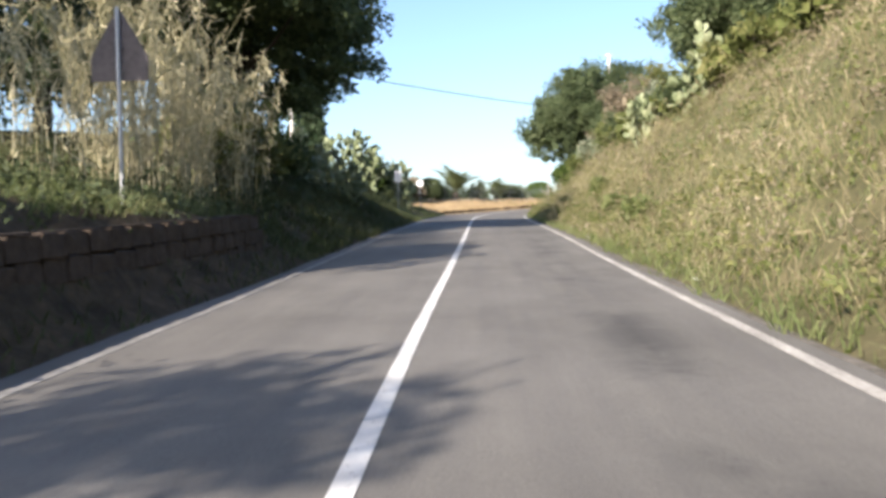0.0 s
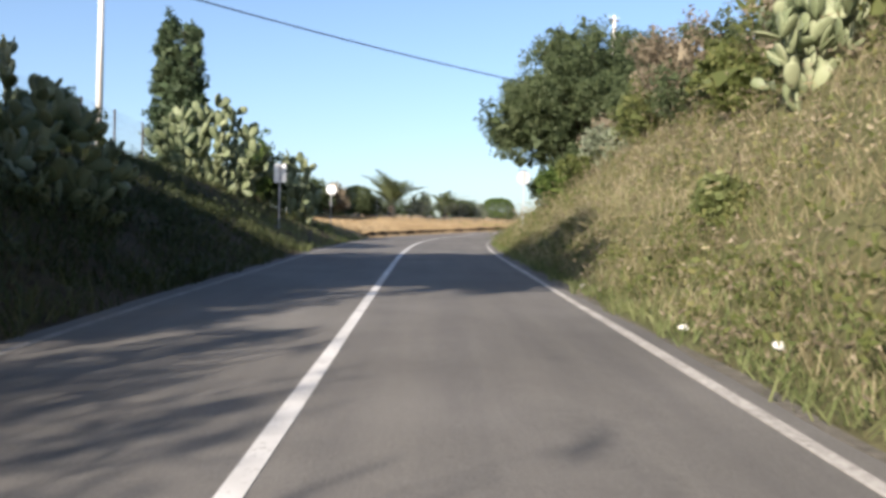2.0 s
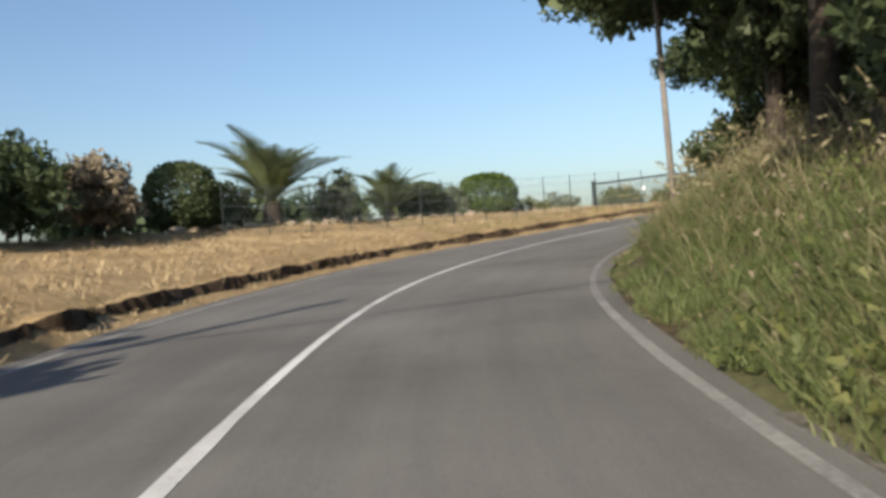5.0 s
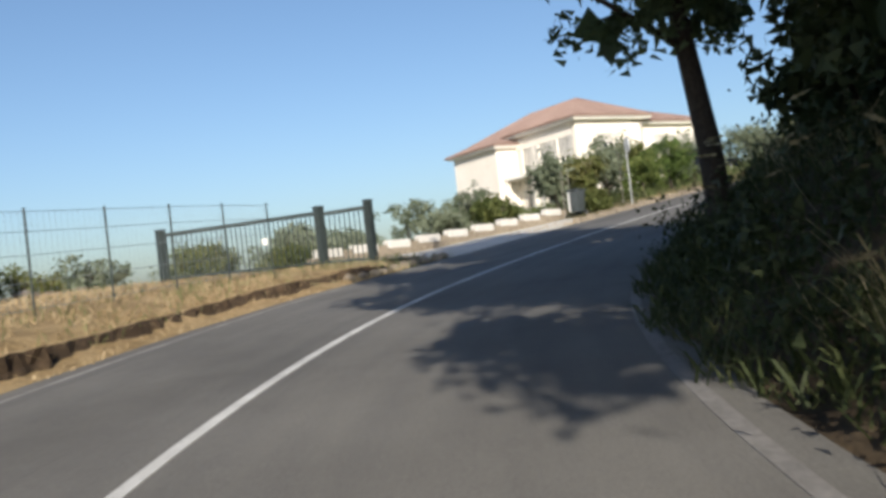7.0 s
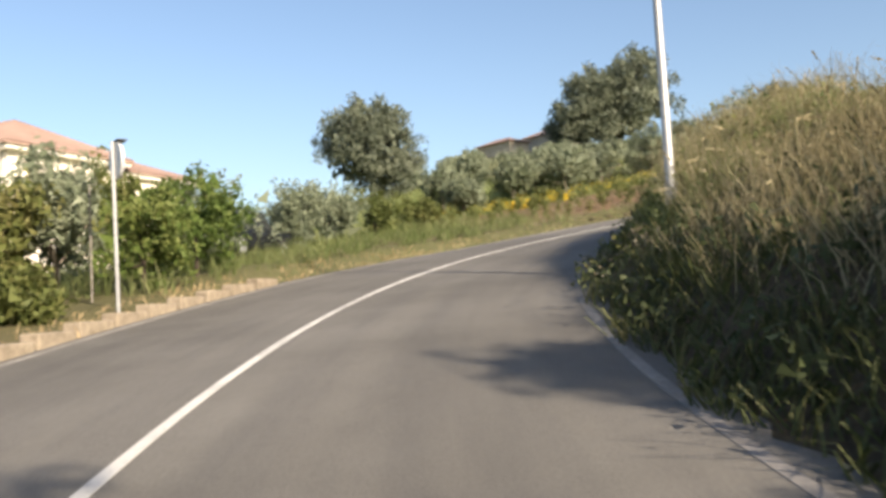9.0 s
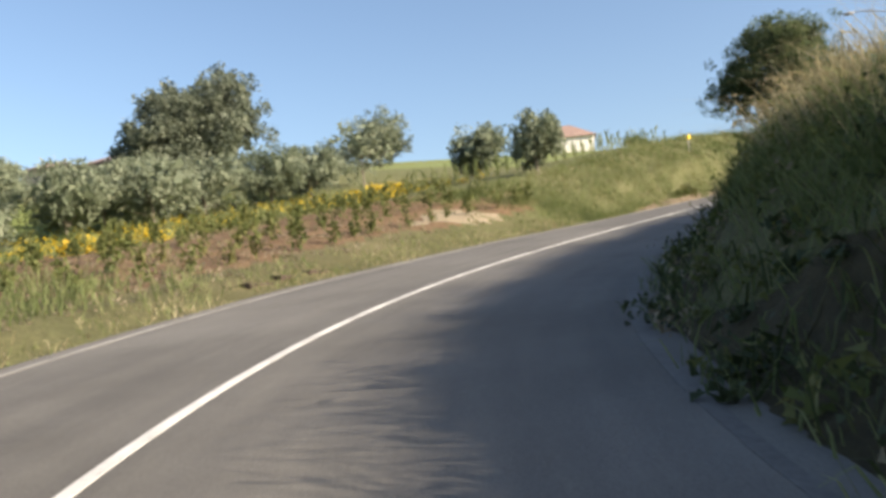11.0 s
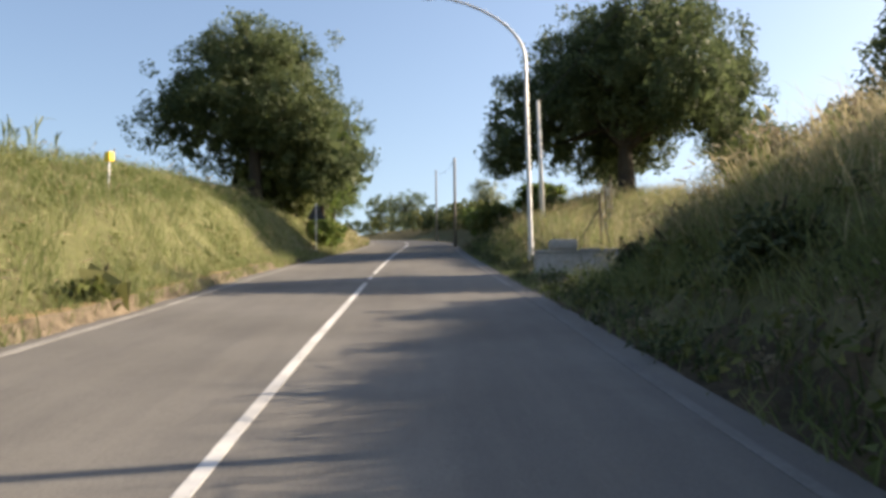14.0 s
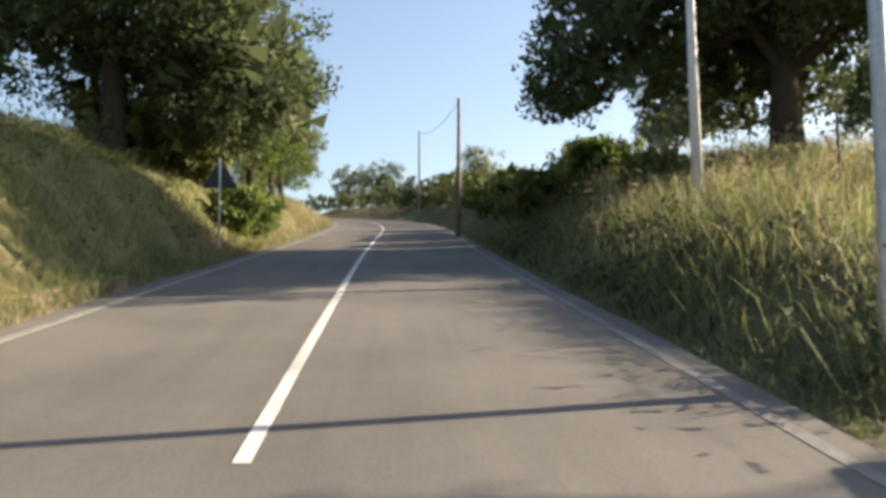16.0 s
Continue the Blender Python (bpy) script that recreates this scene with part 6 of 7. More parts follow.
def palm(x, y, scale, trunk_h, label, seed):
    rng = np.random.default_rng(seed)
    root = thing("palm_tree", foot_xy(x, y), label, "palm")
    pts = [(0, 0, -0.2), (0, 0, trunk_h * 0.5), (0, 0, trunk_h)]
    child("trunk", np_mesh("trunk", *tube(pts, [0.26 * scale, 0.28 * scale, 0.2 * scale], 12), BARK, smooth=True), root)
    for k in range(30):
        u = k / 30
        m = Matrix.Translation((0, 0, trunk_h - 0.1)) @ Matrix.Rotation(k * 2.39996, 4, "Z") @ Matrix.Rotation(radians(88 - 44 * u + rng.normal() * 6), 4, "X") @ Matrix.Rotation(rng.normal() * 0.15, 4, "Y")
        sc = scale * rng.uniform(0.85, 1.1)
        ob = child("frond", FRONDS[rng.integers(3)], root)
        ob.matrix_basis = m @ Matrix.Diagonal((sc, sc, sc, 1))


palm(-1.35, 87.6, 1.38, 0.95, "squat date palm with long arching fronds", 1)
palm(3.1, 92.7, 1.02, 0.5, "young date palm with arching fronds", 2)

# garden and hillside
for k, (x, y, r, h) in enumerate(((17.5, 107.5, 1.3, 1.0), (21.5, 110.0, 1.4, 1.1), (26.0, 112.0, 1.5, 1.3), (30.5, 113.5, 1.9, 2.5), (35.0, 115.0, 1.8, 2.1), (40.0, 117.0, 1.4, 1.2), (13.0, 106.0, 1.3, 1.0), (24.0, 107.5, 1.2, 0.9), (29.0, 108.5, 1.2, 1.3), (33.5, 112.0, 1.6, 2.2))):
    shrub(foot_xy(x, y), r, h, OLIVE, "leafy garden shrub beside the house", 600 + k, count=70, size=0.1, core=0.25)
def olive(x, y, r, h, label, seed, mat=None, count=110):
    hh = h * 0.55
    return tree("olive_tree", foot_xy(x, y), [((0, 0, hh), (r, r, h * 0.42)), ((r * 0.5, 0.2 * r, hh * 0.75), (r * 0.65, r * 0.65, h * 0.34)), ((-r * 0.5, -0.3 * r, hh * 1.0), (r * 0.6, r * 0.6, h * 0.34))], mat or OLIVE, label, "tree",
                count, 18, 0.1, 0.22, [(0, 0, -0.2), (0.08, 0.05, h * 0.2), (-0.05, 0.1, h * 0.38)], 0.06, PALEBARK, seed, 10, stretch=2.6)


for k, (s, l, r, h) in enumerate(((111.2, -8.6, 1.1, 1.4), (113.4, -7.4, 1.45, 3.0), (114.4, -7.0, 1.1, 2.8), (115.6, -6.6, 1.2, 3.0), (118.2, -7.6, 1.3, 2.9), (106.0, -13.5, 1.2, 1.6), (103.0, -14.5, 1.2, 1.4))):
    p = on(s, l)
    olive(p[0], p[1], r, h, "bushy garden olive in front of the house", 200 + k, OLIVE if k % 2 else SHRUB, 90)
for k, (s, l, r, h, m) in enumerate(((115.4, -4.6, 1.1, 2.3, BRIGHT), (117.6, -5.0, 1.3, 2.6, BRIGHT), (119.8, -7.4, 1.3, 2.6, OLIVE), (122.0, -8.2, 1.4, 2.7, OLIVE), (124.2, -8.0, 1.4, 2.7, OLIVE), (126.4, -9.0, 1.4, 2.6, OLIVE), (128.8, -9.6, 1.4, 2.3, SHRUB), (131.5, -10.5, 1.2, 1.4, SHRUB), (112.3, -4.7, 0.7, 0.9, SHRUB), (102.8, -10.5, 1.0, 0.7, SHRUB))):
    shrub(foot(s, l), r, h, m, "leafy garden shrub along the road by the house", 220 + k, count=80, size=0.09, core=0.3)
for s, l, h in ((110.5, -4.8, 1.9), (114.4, -4.9, 2.1), (112.0, -5.6, 2.0)):
    o = thing("garden_stake", foot(s, l), "slim wooden stake supporting a garden shrub", "stake", "garden stakes")
    part("shaft", bm_of((rod, (0, 0, -0.1), (0.08, 0.05, h), 0.016, 0.013)), WEATHERED, o)
for k, (x, y, r, h) in enumerate(((72, 109.5, 2.0, 3.6), (75.5, 106.0, 2.3, 3.4), (77.5, 103, 2.5, 3.5), (82.5, 101.5, 2.7, 3.3), (86, 98.5, 2.6, 3.4), (89.5, 96.5, 2.4, 3.2), (79.5, 105.5, 2.4, 3.3), (84.5, 104.5, 2.5, 3.4), (80.2, 110.5, 1.9, 3.3), (88.5, 113, 1.6, 2.8), (94, 108, 1.5, 2.6), (67, 106.5, 1.4, 2.4),
                                  (97, 93, 3.7, 5.4), (112, 98, 2.0, 3.2), (81.4, 88.2, 1.6, 3.0), (75.9, 86.6, 1.3, 3.0), (64, 113, 1.5, 2.5), (58, 112, 1.3, 2.2), (98, 118, 1.6, 2.4))):
    olive(x, y, r, h, "grey-green olive tree on the hillside", 240 + k, count=170)
tree("oak_tree", foot_xy(85.6, 120.5), [((0, 0, 4.2), (5.2, 5.2, 3.9)), ((0.3, 0.2, 6.6), (3.9, 3.9, 2.5)), ((1.5, -1.2, 2.6), (3.8, 3.8, 2.4))], HILLOAK, "rounded oak standing alone on the hillside", "tree", 520, 22, 0.24, 0.4, None, 0.25, seed=261)
tree("oak_tree", foot_xy(164, 112), [((0, 0, 5.6), (12, 12, 6.4)), ((-4, 4, 3.4), (9, 9, 4.6)), ((2, -2, 10.5), (8.5, 8.5, 4.8))], HILLOAK, "great spreading oak on the hilltop beside a farm building", "tree", 560, 24, 0.5, 0.8, None, 0.6, seed=262, limbs=14)
tree("oak_tree", foot_xy(150, 88), [((0, 0, 3.2), (4.5, 4.5, 2.6))], HILLOAK, "dark oak on the hill's skyline", "tree", 160, 22, 0.35, 0.5, None, 0.3, seed=263)
shrub(foot_xy(198, 52), 2.2, 2.2, OAK, "dark shrub beside the hilltop farmhouse", 264, size=0.3, spread=0.4)
shrub(foot_xy(196, 36), 2.5, 2.6, OAK, "dark shrub beside the hilltop farmhouse", 265, size=0.3, spread=0.4)
for k, (x, y, r, h) in enumerate(((83.5, 94.2, 0.9, 0.6), (86.5, 93.0, 1.0, 0.6), (90, 91.5, 0.9, 0.6), (71.0, 102.0, 0.8, 0.5), (67.0, 103.5, 0.7, 0.5), (88.2, 92.6, 0.7, 0.5))):
    shrub(foot_xy(x, y), r, h, FLOWERS, "low broom bush in yellow flower", 270 + k, "broom_bush", 26, 14, 0.06, 0.2, 0.02)

# the last stretch
tree("oak_tree", foot(185.5, -6.6), along(185.5, [((0, 0, 5.0), (5.0, 4.8, 3.3)), ((-3.2, 0, 3.8), (2.7, 3.0, 2.4)), ((2.8, 0, 3.0), (3.1, 3.0, 2.5)), ((0.2, 0, 7.2), (3.7, 3.6, 1.6)), ((3.5, 1.5, 1.9), (2.5, 2.6, 1.9)), ((-0.5, 2.5, 2.8), (3.4, 2.6, 1.8))]),
     OAK, "large spreading oak on the grassy bank", "tree", 900, 26, 0.17, 0.32, [(0, 0, -0.4), (0.05, 0.0, 1.3), (-0.1, 0.1, 2.6), (0.1, 0.2, 4.2)], 0.34, seed=301, limbs=18)
tree("oak_tree", foot(183.6, 10.6), along(183.6, [((0.6, 0, 5.6), (6.1, 6.0, 3.2)), ((-4.0, 0, 3.5), (2.9, 3.6, 2.6)), ((4.8, 0.3, 4.0), (2.9, 3.4, 2.4)), ((1.2, -3.2, 4.2), (3.8, 3.0, 2.0)), ((0.4, 3.6, 3.6), (4.2, 3.0, 2.2)), ((0.8, 0, 7.7), (4.6, 4.6, 1.6)), ((-5.2, 1.0, 2.3), (1.8, 2.2, 1.4))]),
     OAK, "great spreading oak in the meadow with a stout trunk", "tree", 1250, 26, 0.18, 0.34, [(0, 0, -0.4), (0.05, 0.0, 1.0), (0.0, 0.1, 2.2), (0.2, 0.0, 3.6)], 0.42, seed=302, limbs=22)
for k, (s, l, r, h, m) in enumerate(((191.5, -5.4, 2.6, 6.0, OAK), (194.0, -4.5, 2.2, 7.8, BRIGHT), (198.5, -4.8, 2.4, 7.2, BRIGHT), (205, -5.4, 3.0, 6.4, OAK), (212, -5.6, 3.2, 6.4, BRIGHT), (221, -6.0, 3.4, 5.8, OAK), (233, -6.5, 3.6, 5.8, OAK), (248, -6.5, 4.0, 5.6, OAK), (262, 10.0, 3.4, 6.0, OAK), (270, 9.0, 3.4, 6.4, OAK), (236, 12.0, 2.8, 4.6, OLIVE))):
    tree("roadside_tree", foot(s, l), [((0, 0, h * 0.6), (r, r, h * 0.4)), ((0.3 * r, -0.4 * r, h * 0.4), (r * 0.7, r * 0.7, h * 0.34))], m, "leafy young tree along the road's edge", "tree", 200 if s < 202 else 110, 22, 0.16, 0.28, None, 0.14, seed=310 + k)
for k, (s, l, r, h, m) in enumerate(((187.0, -5.6, 1.5, 1.8, SHRUB), (189.0, -5.2, 1.4, 1.9, GREENGRASS), (187.5, -3.9, 0.9, 1.3, BRIGHT), (189.5, -3.7, 1.1, 1.7, BRIGHT), (186.2, -6.8, 1.5, 1.7, SHRUB),
                                     (186, 4.9, 1.4, 1.5, SHRUB), (189.5, 4.9, 1.5, 1.6, BRIGHT), (193.5, 5.0, 1.7, 1.8, SHRUB), (198, 5.0, 1.8, 1.9, BRIGHT), (203, 5.2, 2.0, 2.0, SHRUB), (209, 5.4, 2.1, 2.1, SHRUB), (214, 5.6, 2.4, 2.6, OAK), (219, 5.8, 2.4, 2.7, SHRUB), (224, 5.8, 2.5, 2.6, OAK), (229, 5.8, 2.5, 2.8, OAK), (240, 6.0, 2.6, 2.8, SHRUB), (246, 6.0, 2.8, 2.8, OAK), (252, 6.2, 2.8, 2.8, OAK), (259, 6.2, 3.0, 2.8, SHRUB), (266, 6.4, 3.0, 2.8, OAK), (274, 6.4, 3.2, 2.8, OAK), (157.3, -3.5, 0.18, 0.25, SHRUB),
                                     (190.5, 7.4, 1.8, 1.6, BRIGHT), (196, 8.0, 2.0, 1.8, BRIGHT), (181.5, 6.6, 0.9, 0.9, SHRUB), (236, 6.0, 2.6, 3.0, OAK))):
    shrub(foot(s, l), r, h, m, "rounded shrub in the roadside hedge", 330 + k, count=80 if s < 206 else 50, size=0.13 if s < 206 else 0.16)
for k, (x, y, r, h) in enumerate(((76, 40, 3, 3.4), (66, 46, 3, 3.0), (84, 36, 3, 3.2), (94, 34, 2.6, 3.0), (58, 52, 2.4, 2.6))):
    tree("oak_tree", foot_xy(x, y), [((0, 0, h), (r, r, h * 0.6))], OLIVE if k % 2 else OAK, "distant pale tree beyond the meadow", "tree", 110, 18, 0.22, 0.4, None, 0.15, seed=360 + k)


for k, (s, l, r, h, m) in enumerate(((153.0, 6.6, 0.6, 0.8, SHRUB), (155.0, 6.4, 0.5, 0.7, DRYTWIG), (157.6, 6.2, 0.6, 1.0, SHRUB), (158.6, 7.0, 0.8, 1.3, DRYTWIG), (159.6, 7.6, 0.8, 1.3, SHRUB), (160.4, 8.8, 0.9, 1.6, DRYTWIG), (163.8, 6.3, 0.45, 1.0, SHRUB), (164.8, 6.9, 0.6, 1.4, GREENGRASS), (165.8, 7.6, 0.8, 1.7, SHRUB), (156.4, 4.6, 0.4, 0.4, SHRUB), (153.0, 4.5, 0.5, 0.5, IVY), (159.0, 4.7, 0.4, 0.4, IVY))):
    shrub(foot(s, l), r, h, m, "straggling weedy shrub on the shaded bank", 400 + k, count=50, size=0.07, core=0.1)
oak(167.4, 16.6, [((0, 0, 6.6), (3.1, 3.1, 2.9)), ((0.3, 0.3, 4.8), (2.9, 2.9, 1.8))], "oak standing back from the grassy bank", 370, count=520, per=24, size=0.2, core=3.5)
tree("bare_shrub", foot(162.5, 7.9), [((0, 0, 1.3), (1.1, 1.3, 1.1))], SHRUB, "thin twiggy shrub rising from the grass bank", "shrub", 40, 14, 0.06, 0.3, None, 0.03, seed=372, limbs=26, core=0)

# crops
def crop_mesh(name, h, n, mat, seed, stake=False):
    rng = np.random.default_rng(seed)
    bits = [tube([(0, 0, -0.05), (0.01, 0.0, h)], [0.012, 0.006], 5)]
    V, F = blades(rng, np.stack([np.zeros(n), np.zeros(n), np.linspace(0.1, 0.85, n) * h], -1), np.full(n, 0.5 * h), np.full(n, 0.022), 0.9, 0.9)
    bits.append((V, F))
    if stake:
        at = rng.normal(size=(70, 3)) * [0.12, 0.12, h * 0.22] + [0, 0, h * 0.5]
        bits.append(leaves(rng, at, 0.09, corners=4))
    return np_mesh(name, *join(bits), mat)


MAIZE = [crop_mesh("maize_plant", 0.75 + 0.1 * k, 11, GREENGRASS, k) for k in range(3)]
VINE = [crop_mesh("vine_plant", 0.75 + 0.1 * k, 3, SHRUB, 10 + k, True) for k in range(3)]
rc = np.random.default_rng(77)
for row in range(3):
    for k in range(26):
        p = Vector((78.0, 91.5, 0)).lerp(Vector((82.4, 77.6, 0)), k / 26) + Vector((1.0, 0.3, 0)) * row * 0.9
        ob = new("maize_plant", MAIZE[rc.integers(3)])
        ob.matrix_basis = Matrix.Translation(Vector(foot_xy(p.x, p.y))) @ Matrix.Rotation(rc.uniform(0, 6.3), 4, "Z") @ Matrix.Scale(rc.uniform(0.8, 1.15), 4)
        tagged(ob, "tall green maize plant at the field's edge", "crop", "maize row")
for row in range(6):
    for k in range(16):
        p = on(132.0 + k * 1.1 + rc.normal() * 0.15, -5.6 - row * 1.8 + rc.normal() * 0.1)
        ob = new("vine_plant", VINE[rc.integers(3)])
        ob.matrix_basis = Matrix.Translation(Vector(foot_xy(p[0], p[1]))) @ Matrix.Rotation(rc.uniform(0, 6.3), 4, "Z") @ Matrix.Scale(rc.uniform(0.7, 1.1), 4)
        tagged(ob, "young staked plant in the ploughed strip", "crop", "young planted rows")


# ---- grass ----
def grass(name, patches, mat, label, seed, droop=0.6):
    rng = np.random.default_rng(seed)
    bits = []
    for s0, s1, l0, l1, dens, h0, h1, w, lean, clump in patches:
        p = sown(rng, s0, s1, l0, l1, dens, clump)
        n = len(p)
        bits.append(blades(rng, p, rng.uniform(h0, h1, n) * rng.uniform(0.7, 1.1, n), rng.uniform(0.6, 1.3, n) * w, lean, droop))
    V, F = join(bits)
    return tagged(new(name, np_mesh(name, V, F, mat)), label, "grass", kind="stuff")


grass("tall_dry_grass", [
    (-6, 62, 3.6, 6.2, 120, 0.2, 0.6, 0.005, 1.3, 0.7), (-6, 62, 6.2, 10.5, 70, 0.25, 0.65, 0.006, 1.2, 0.75),
    (60, 66, 4.0, 7.0, 90, 0.3, 0.8, 0.005, 1.4, 0.85), (64, 84, 4.0, 5.4, 95, 0.4, 0.9, 0.005, 1.6, 0.75), (66, 84, 5.4, 7.0, 80, 0.4, 0.95, 0.005, 1.4, 0.85), (112, 161, 4.8, 5.9, 120, 0.55, 1.15, 0.005, 1.0, 0.85), (82, 97, 5.2, 7.0, 50, 0.3, 0.7, 0.006, 1.4, 0.8), (97, 112, 4.2, 7.4, 60, 0.3, 0.7, 0.006, 1.2, 0.8), (100, 150, 4.6, 7.6, 120, 0.5, 1.05, 0.005, 1.0, 0.8),
    (149, 156, 4.6, 10.0, 140, 0.5, 1.15, 0.006, 1.0, 0.8), (156, 161, 4.6, 10.0, 120, 0.4, 1.0, 0.006, 1.0, 0.8), (168.0, 192, 4.0, 14, 40, 0.45, 0.95, 0.007, 0.8, 0.9),
    (148, 186, -8.5, -2.9, 12, 0.2, 0.5, 0.006, 1.1, 0.75), (118, 148, -4.0, -2.9, 80, 0.06, 0.22, 0.008, 1.1, 0.8),
    (190, 230, -5, -2.9, 25, 0.3, 0.7, 0.012, 0.7, 0.8), (95, 101, -5.5, -3.1, 60, 0.1, 0.3, 0.008, 0.9, 0.9)], STRAW, "tall straw-coloured grass on the roadside banks", 1)
grass("green_grass", [
    (-6, 62, 3.1, 4.8, 130, 0.1, 0.36, 0.009, 1.2, 0.4), (-6, 62, 4.8, 6.5, 70, 0.15, 0.4, 0.008, 1.2, 0.7), (-6, 62, 6, 10, 22, 0.25, 0.5, 0.008, 1.0, 0.7), (58, 66, 3.5, 5.0, 240, 0.1, 0.42, 0.007, 1.3, 0.4), (60, 80, 4.0, 5.6, 330, 0.25, 0.65, 0.007, 1.4, 0.6), (61, 80, 5.0, 6.4, 110, 0.15, 0.5, 0.008, 1.3, 0.9), (60, 82, 3.35, 4.0, 300, 0.04, 0.2, 0.006, 1.3, 0.6), (59, 68, 3.5, 4.8, 480, 0.12, 0.42, 0.008, 1.3, 0.6),
    (112, 161, 3.2, 5.4, 70, 0.1, 0.4, 0.008, 1.3, 0.6), (112, 156, 4.4, 7.4, 130, 0.3, 0.75, 0.008, 1.1, 0.45), (155, 161, 3.9, 6.0, 150, 0.3, 0.75, 0.008, 1.0, 0.5), (112, 159, 4.2, 5.6, 240, 0.2, 0.5, 0.008, 1.3, 0.25), (165.4, 166.8, 3.6, 7.0, 90, 0.12, 0.45, 0.008, 1.1, 0.7),
    (150, 161, 4.2, 8.0, 70, 0.2, 0.5, 0.007, 1.1, 0.8), (168.0, 188, 3.6, 12, 90, 0.35, 0.8, 0.008, 0.9, 0.8), (161, 190, 3.25, 3.95, 240, 0.03, 0.16, 0.006, 1.2, 0.6),
    (44, 62, -5.0, -2.9, 120, 0.1, 0.36, 0.008, 1.0, 0.75),
    (148, 180, -9, -3.0, 190, 0.22, 0.6, 0.0065, 1.0, 0.8), (180, 190, -9, -2.9, 110, 0.2, 0.5, 0.008, 1.1, 0.75), (148, 178, -3.6, -3.05, 170, 0.12, 0.42, 0.007, 1.4, 0.5), (116, 150, -4.0, -2.9, 60, 0.06, 0.2, 0.008, 1.0, 0.75), (146.5, 150, -10, -2.9, 130, 0.15, 0.45, 0.009, 1.1, 0.6), (115, 133, -13, -4.0, 95, 0.25, 0.7, 0.011, 0.8, 0.75), (131, 146, -4.7, -3.3, 70, 0.1, 0.28, 0.009, 1.0, 0.75), (131, 150, -17, -4.8, 7, 0.1, 0.3, 0.012, 0.9, 0.75), (113, 160, -36, -17, 16, 0.3, 0.7, 0.03, 0.9, 0.7),
    (190, 230, -6, -2.9, 30, 0.2, 0.5, 0.012, 0.8, 0.8), (62, 100, -12, -9.8, 20, 0.1, 0.4, 0.01, 0.8, 0.7), (82, 100, -5.2, -3.6, 60, 0.08, 0.3, 0.008, 1.0, 0.8), (84, 100, -9, -5.0, 14, 0.08, 0.3, 0.008, 1.0, 0.9), (98, 101, -8, -3.1, 60, 0.1, 0.3, 0.01, 0.8, 0.8)], GREENGRASS, "green grass on banks and verges", 2)
grass("wall_grass", [(-6, 13.4, -7.5, -4.2, 130, 0.15, 0.5, 0.01, 1.2, 0.7)], GREENGRASS, "fresh green grass on top of the retaining wall", 21)
# blades in the darkened tones that stand in for bank shade
grass("shade_dark_grass", [(13.8, 46, -10, -2.95, 150, 0.15, 0.5, 0.012, 1.2, 0.75), (46, 60, -10, -5.0, 80, 0.1, 0.4, 0.012, 1.2, 0.75), (-6, 13.6, -9, -4.1, 110, 0.12, 0.45, 0.012, 1.1, 0.9), (-6, 13.6, -3.8, -3.0, 60, 0.08, 0.25, 0.012, 1.1, 0.7),
    (79, 112, 3.2, 4.4, 200, 0.12, 0.4, 0.012, 1.3, 0.4), (76, 112, 4.0, 7.0, 110, 0.15, 0.55, 0.012, 1.3, 0.8), (112, 150, 3.3, 5.2, 50, 0.15, 0.5, 0.012, 1.2, 0.85), (150, 161, 3.4, 5.2, 50, 0.12, 0.42, 0.012, 1.2, 0.85), (161, 166.4, 3.3, 4.8, 120, 0.06, 0.22, 0.008, 1.2, 0.7), (161, 166.4, 4.8, 12, 25, 0.05, 0.16, 0.008, 1.2, 0.7), (168, 190, 3.4, 4.6, 90, 0.12, 0.4, 0.012, 1.2, 0.85)], SHADEGRASS, "tangled green grass, the banks' shade put into its dark colour", 4)
grass("cut_hay", [(60, 99, -11.5, -3.75, 135, 0.06, 0.24, 0.009, 1.4, 0.9), (61, 99, -4.3, -3.62, 70, 0.12, 0.34, 0.008, 1.5, 0.9), (98, 101, -6, -3.3, 60, 0.06, 0.2, 0.01, 1.3, 0.8), (106, 128, -4.2, -3.0, 80, 0.06, 0.22, 0.009, 1.1, 0.8), (62, 100, -3.6, -3.1, 60, 0.05, 0.15, 0.008, 1.2, 0.8), (62, 82, 3.35, 3.95, 200, 0.02, 0.07, 0.004, 1.5, 0.7)], HAY, "dry matted hay stubble on the meadow", 3, 0.9)


def seed_stalks(patches, mat, label, seed):
    """Tall bent stalks with feathery heads."""
    rng = np.random.default_rng(seed)
    bits = []
    for s0, s1, l0, l1, dens, h0, h1 in patches:
        p = sown(rng, s0, s1, l0, l1, dens, 0.8)
        n = len(p)
        h = rng.uniform(h0, h1, n)
        bits.append(blades(rng, p, h, np.full(n, 0.004), 1.1, 0.9))
        V = bits[-1][0].reshape(n, 6, 3)
        tip, mid = (V[:, 4] + V[:, 5]) / 2, (V[:, 2] + V[:, 3]) / 2
        d = (tip - mid) / np.linalg.norm(tip - mid, axis=1, keepdims=True)
        for k in range(5):
            at = tip + d * (k * 0.035 - 0.06)
            side = np.cross(d, rng.normal(size=(n, 3)))
            side /= np.linalg.norm(side, axis=1, keepdims=True) + 1e-9
            q = np.stack([at, at + side * 0.018 + d * 0.03, at + d * 0.075, at - side * 0.018 + d * 0.03], 1).reshape(-1, 3)
            bits.append((q, np.arange(n * 4).reshape(-1, 4)))
    V, F = join(bits)
    return tagged(new("seeding_grass", np_mesh("seeding_grass", V, F, mat)), label, "grass", kind="stuff")


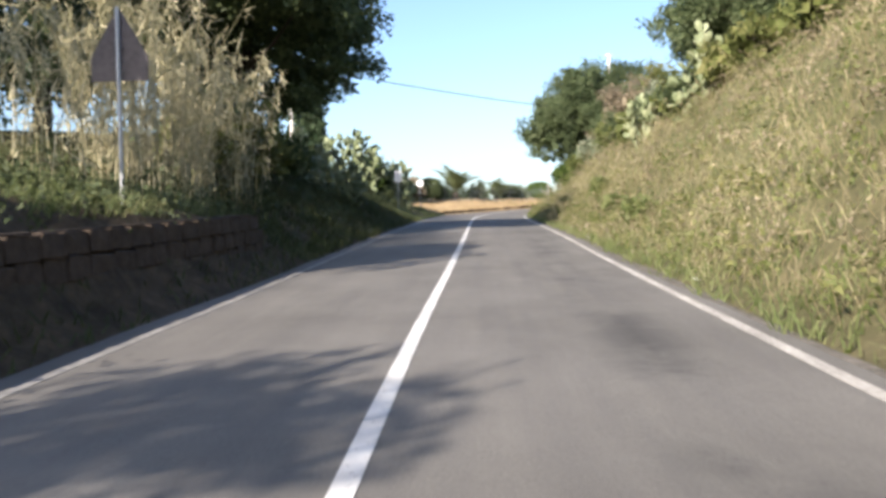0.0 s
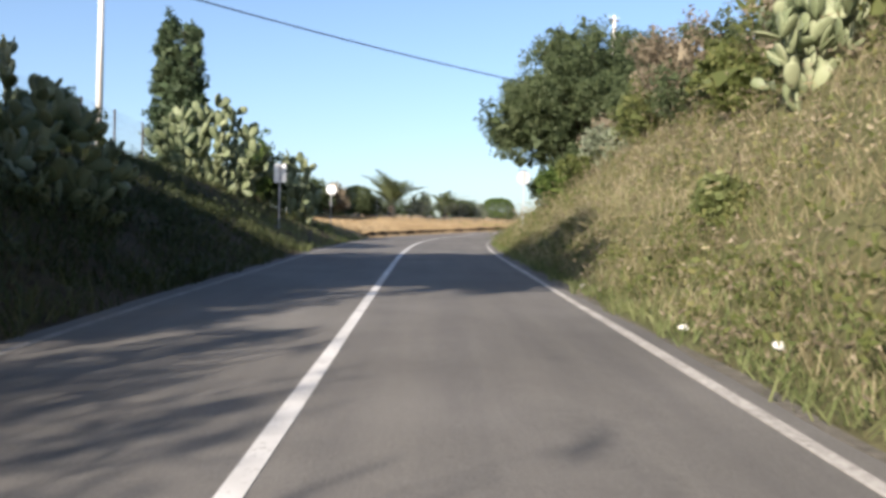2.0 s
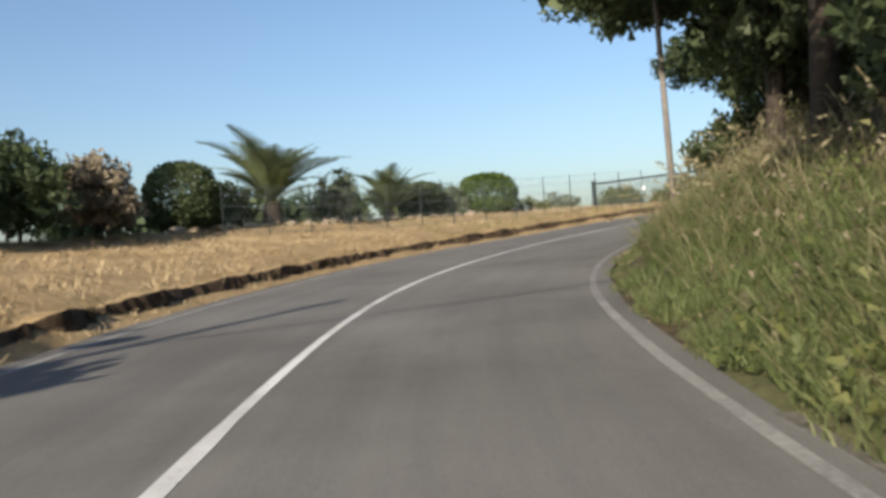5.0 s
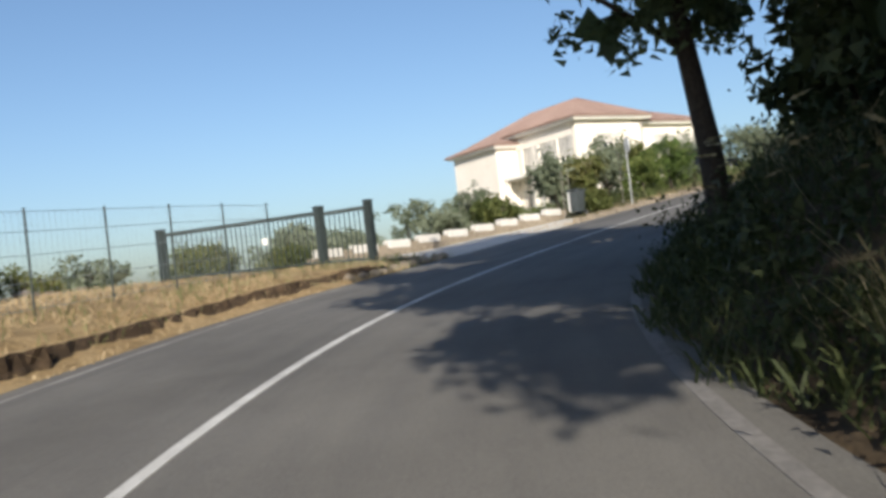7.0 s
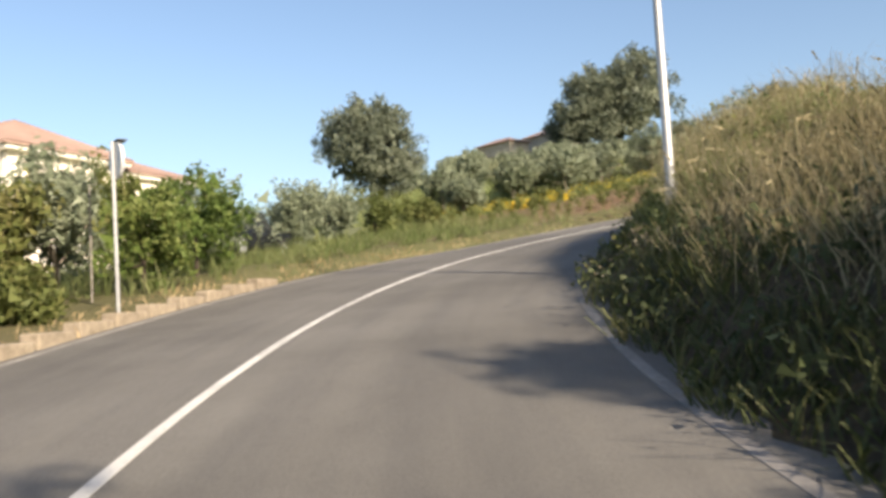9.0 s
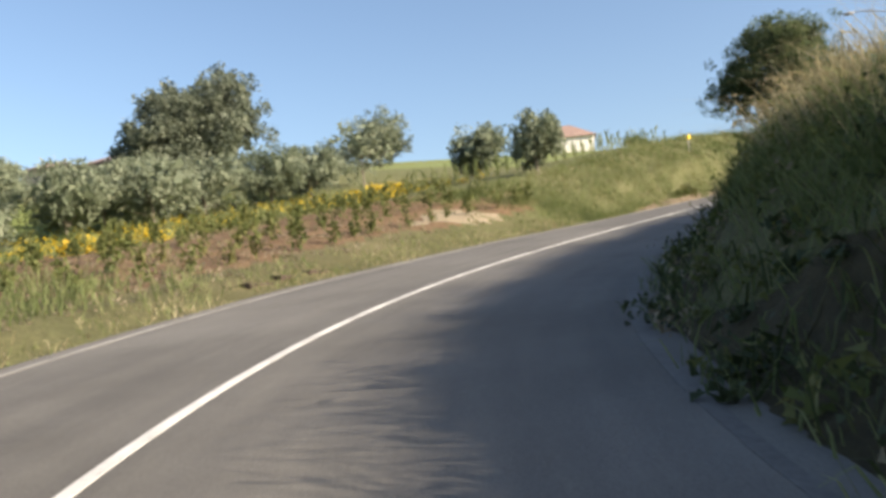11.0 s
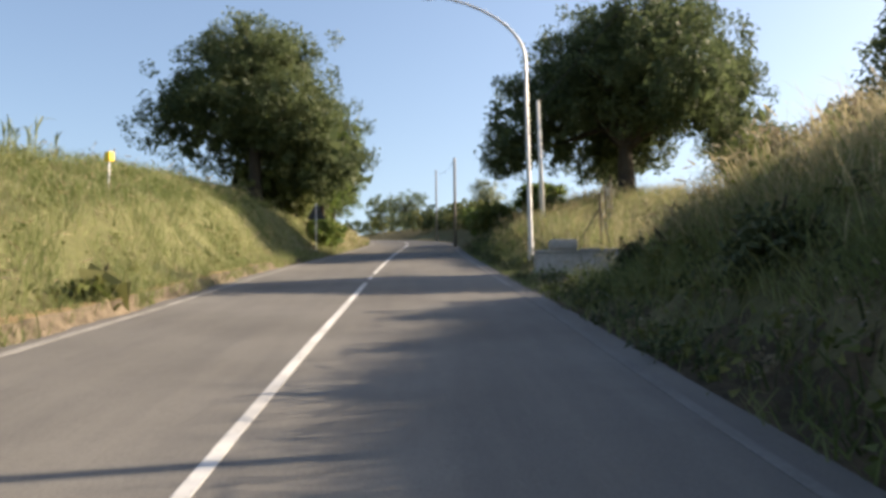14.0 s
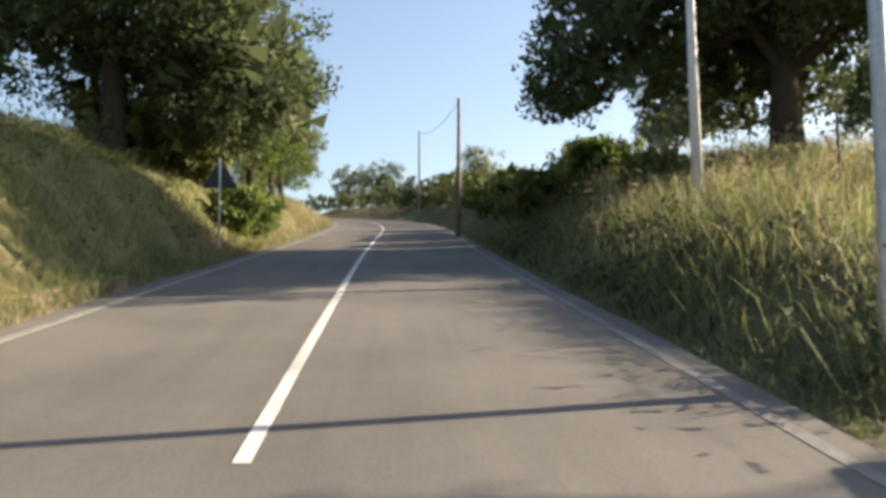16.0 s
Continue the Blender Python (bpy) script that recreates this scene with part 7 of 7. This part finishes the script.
seed_stalks([(63, 84, 4.2, 6.5, 14, 0.7, 1.35), (84, 100, 4.6, 6.5, 6, 0.6, 1.2), (100, 166, 4.9, 7.2, 9, 0.5, 1.0), (-6, 60, 4.2, 9.5, 7, 0.6, 1.1), (168, 188, 5, 11, 6, 0.7, 1.1), (150, 185, -7.5, -3.6, 5, 0.5, 0.85)], STRAW, "tall bent grass stalks with feathery seed heads", 5)


def weeds(name, patches, mat, label, seed, size=0.055):
    rng = np.random.default_rng(seed)
    at = []
    for s0, s1, l0, l1, dens, r, per in patches:
        p = sown(rng, s0, s1, l0, l1, dens)
        h = rng.uniform(0.5, 1.3, (len(p), 1)) * r
        q = np.repeat(p, per, 0) + rng.normal(size=(len(p) * per, 3)) * np.repeat(h, per, 0) * [0.55, 0.55, 0.4]
        q[:, 2] += np.repeat(h[:, 0], per) * 0.6
        at.append(q)
    V, F = leaves(rng, np.concatenate(at), size)
    return tagged(new(name, np_mesh(name, V, F, mat)), label, "weeds", kind="stuff")


weeds("mustard_flowers", [(138, 156, -24, -17.5, 1.2, 0.35, 24), (150, 158, -17, -13, 1.6, 0.35, 26)], FLOWERS, "band of yellow mustard flowers beyond the ploughed rows", 12)
weeds("leafy_weeds", [(113, 165, -34, -9.5, 0.35, 0.45, 16), (-6, 62, 3.6, 5.2, 1.4, 0.4, 34), (-6, 62, 5.2, 9.5, 1.1, 0.45, 36), (62, 76, 4.2, 7.0, 0.8, 0.4, 34), (112, 161, 4.6, 7.0, 1.0, 0.4, 30), (112, 161, 3.3, 4.8, 2.0, 0.22, 26), (46, 60, -6, -3.6, 0.9, 0.35, 30),
                      (148, 190, -8, -3.3, 0.8, 0.35, 30), (116, 124, -14, -3.6, 0.5, 0.35, 26), (143, 150, -14, -3.6, 0.5, 0.35, 26), (168, 186, 4, 9, 0.6, 0.35, 30)], SHRUB, "low leafy weeds scattered through the grass", 9)
weeds("bushy_weeds", [(-6, 60, 3.7, 5.2, 0.55, 0.5, 80), (-6, 60, 5.2, 9.5, 0.25, 0.6, 80)], SHRUB, "bushy green weeds standing out of the dry grass", 13)
weeds("dry_weeds", [(121, 142, -11, -4.0, 6, 0.13, 9), (-6, 62, 4.0, 6.0, 1.4, 0.4, 32), (-6, 62, 6.0, 10.5, 3.4, 0.45, 34), (14, 34, 3.3, 4.4, 1.6, 0.3, 30), (63, 78, 4.4, 6.5, 0.9, 0.4, 30), (100, 166, 4.9, 7.5, 0.6, 0.35, 24), (112, 162, 3.3, 5.2, 1.0, 0.2, 26)], DRYTWIG, "dry brown weeds and brambles on the banks", 11, 0.04)
weeds("dark_ivy", [(76, 97, 3.9, 7.5, 3.6, 0.45, 40), (97, 112, 3.6, 5.5, 1.6, 0.35, 36), (112, 162, 3.2, 5.2, 1.4, 0.22, 34), (161, 166, 3.3, 4.6, 2.0, 0.2, 26), (-4, 46, -8, -3.9, 2.2, 0.4, 36), (168, 190, 3.7, 5.0, 1.6, 0.4, 34)], IVY, "dark ivy and brambles covering the shaded banks", 10)
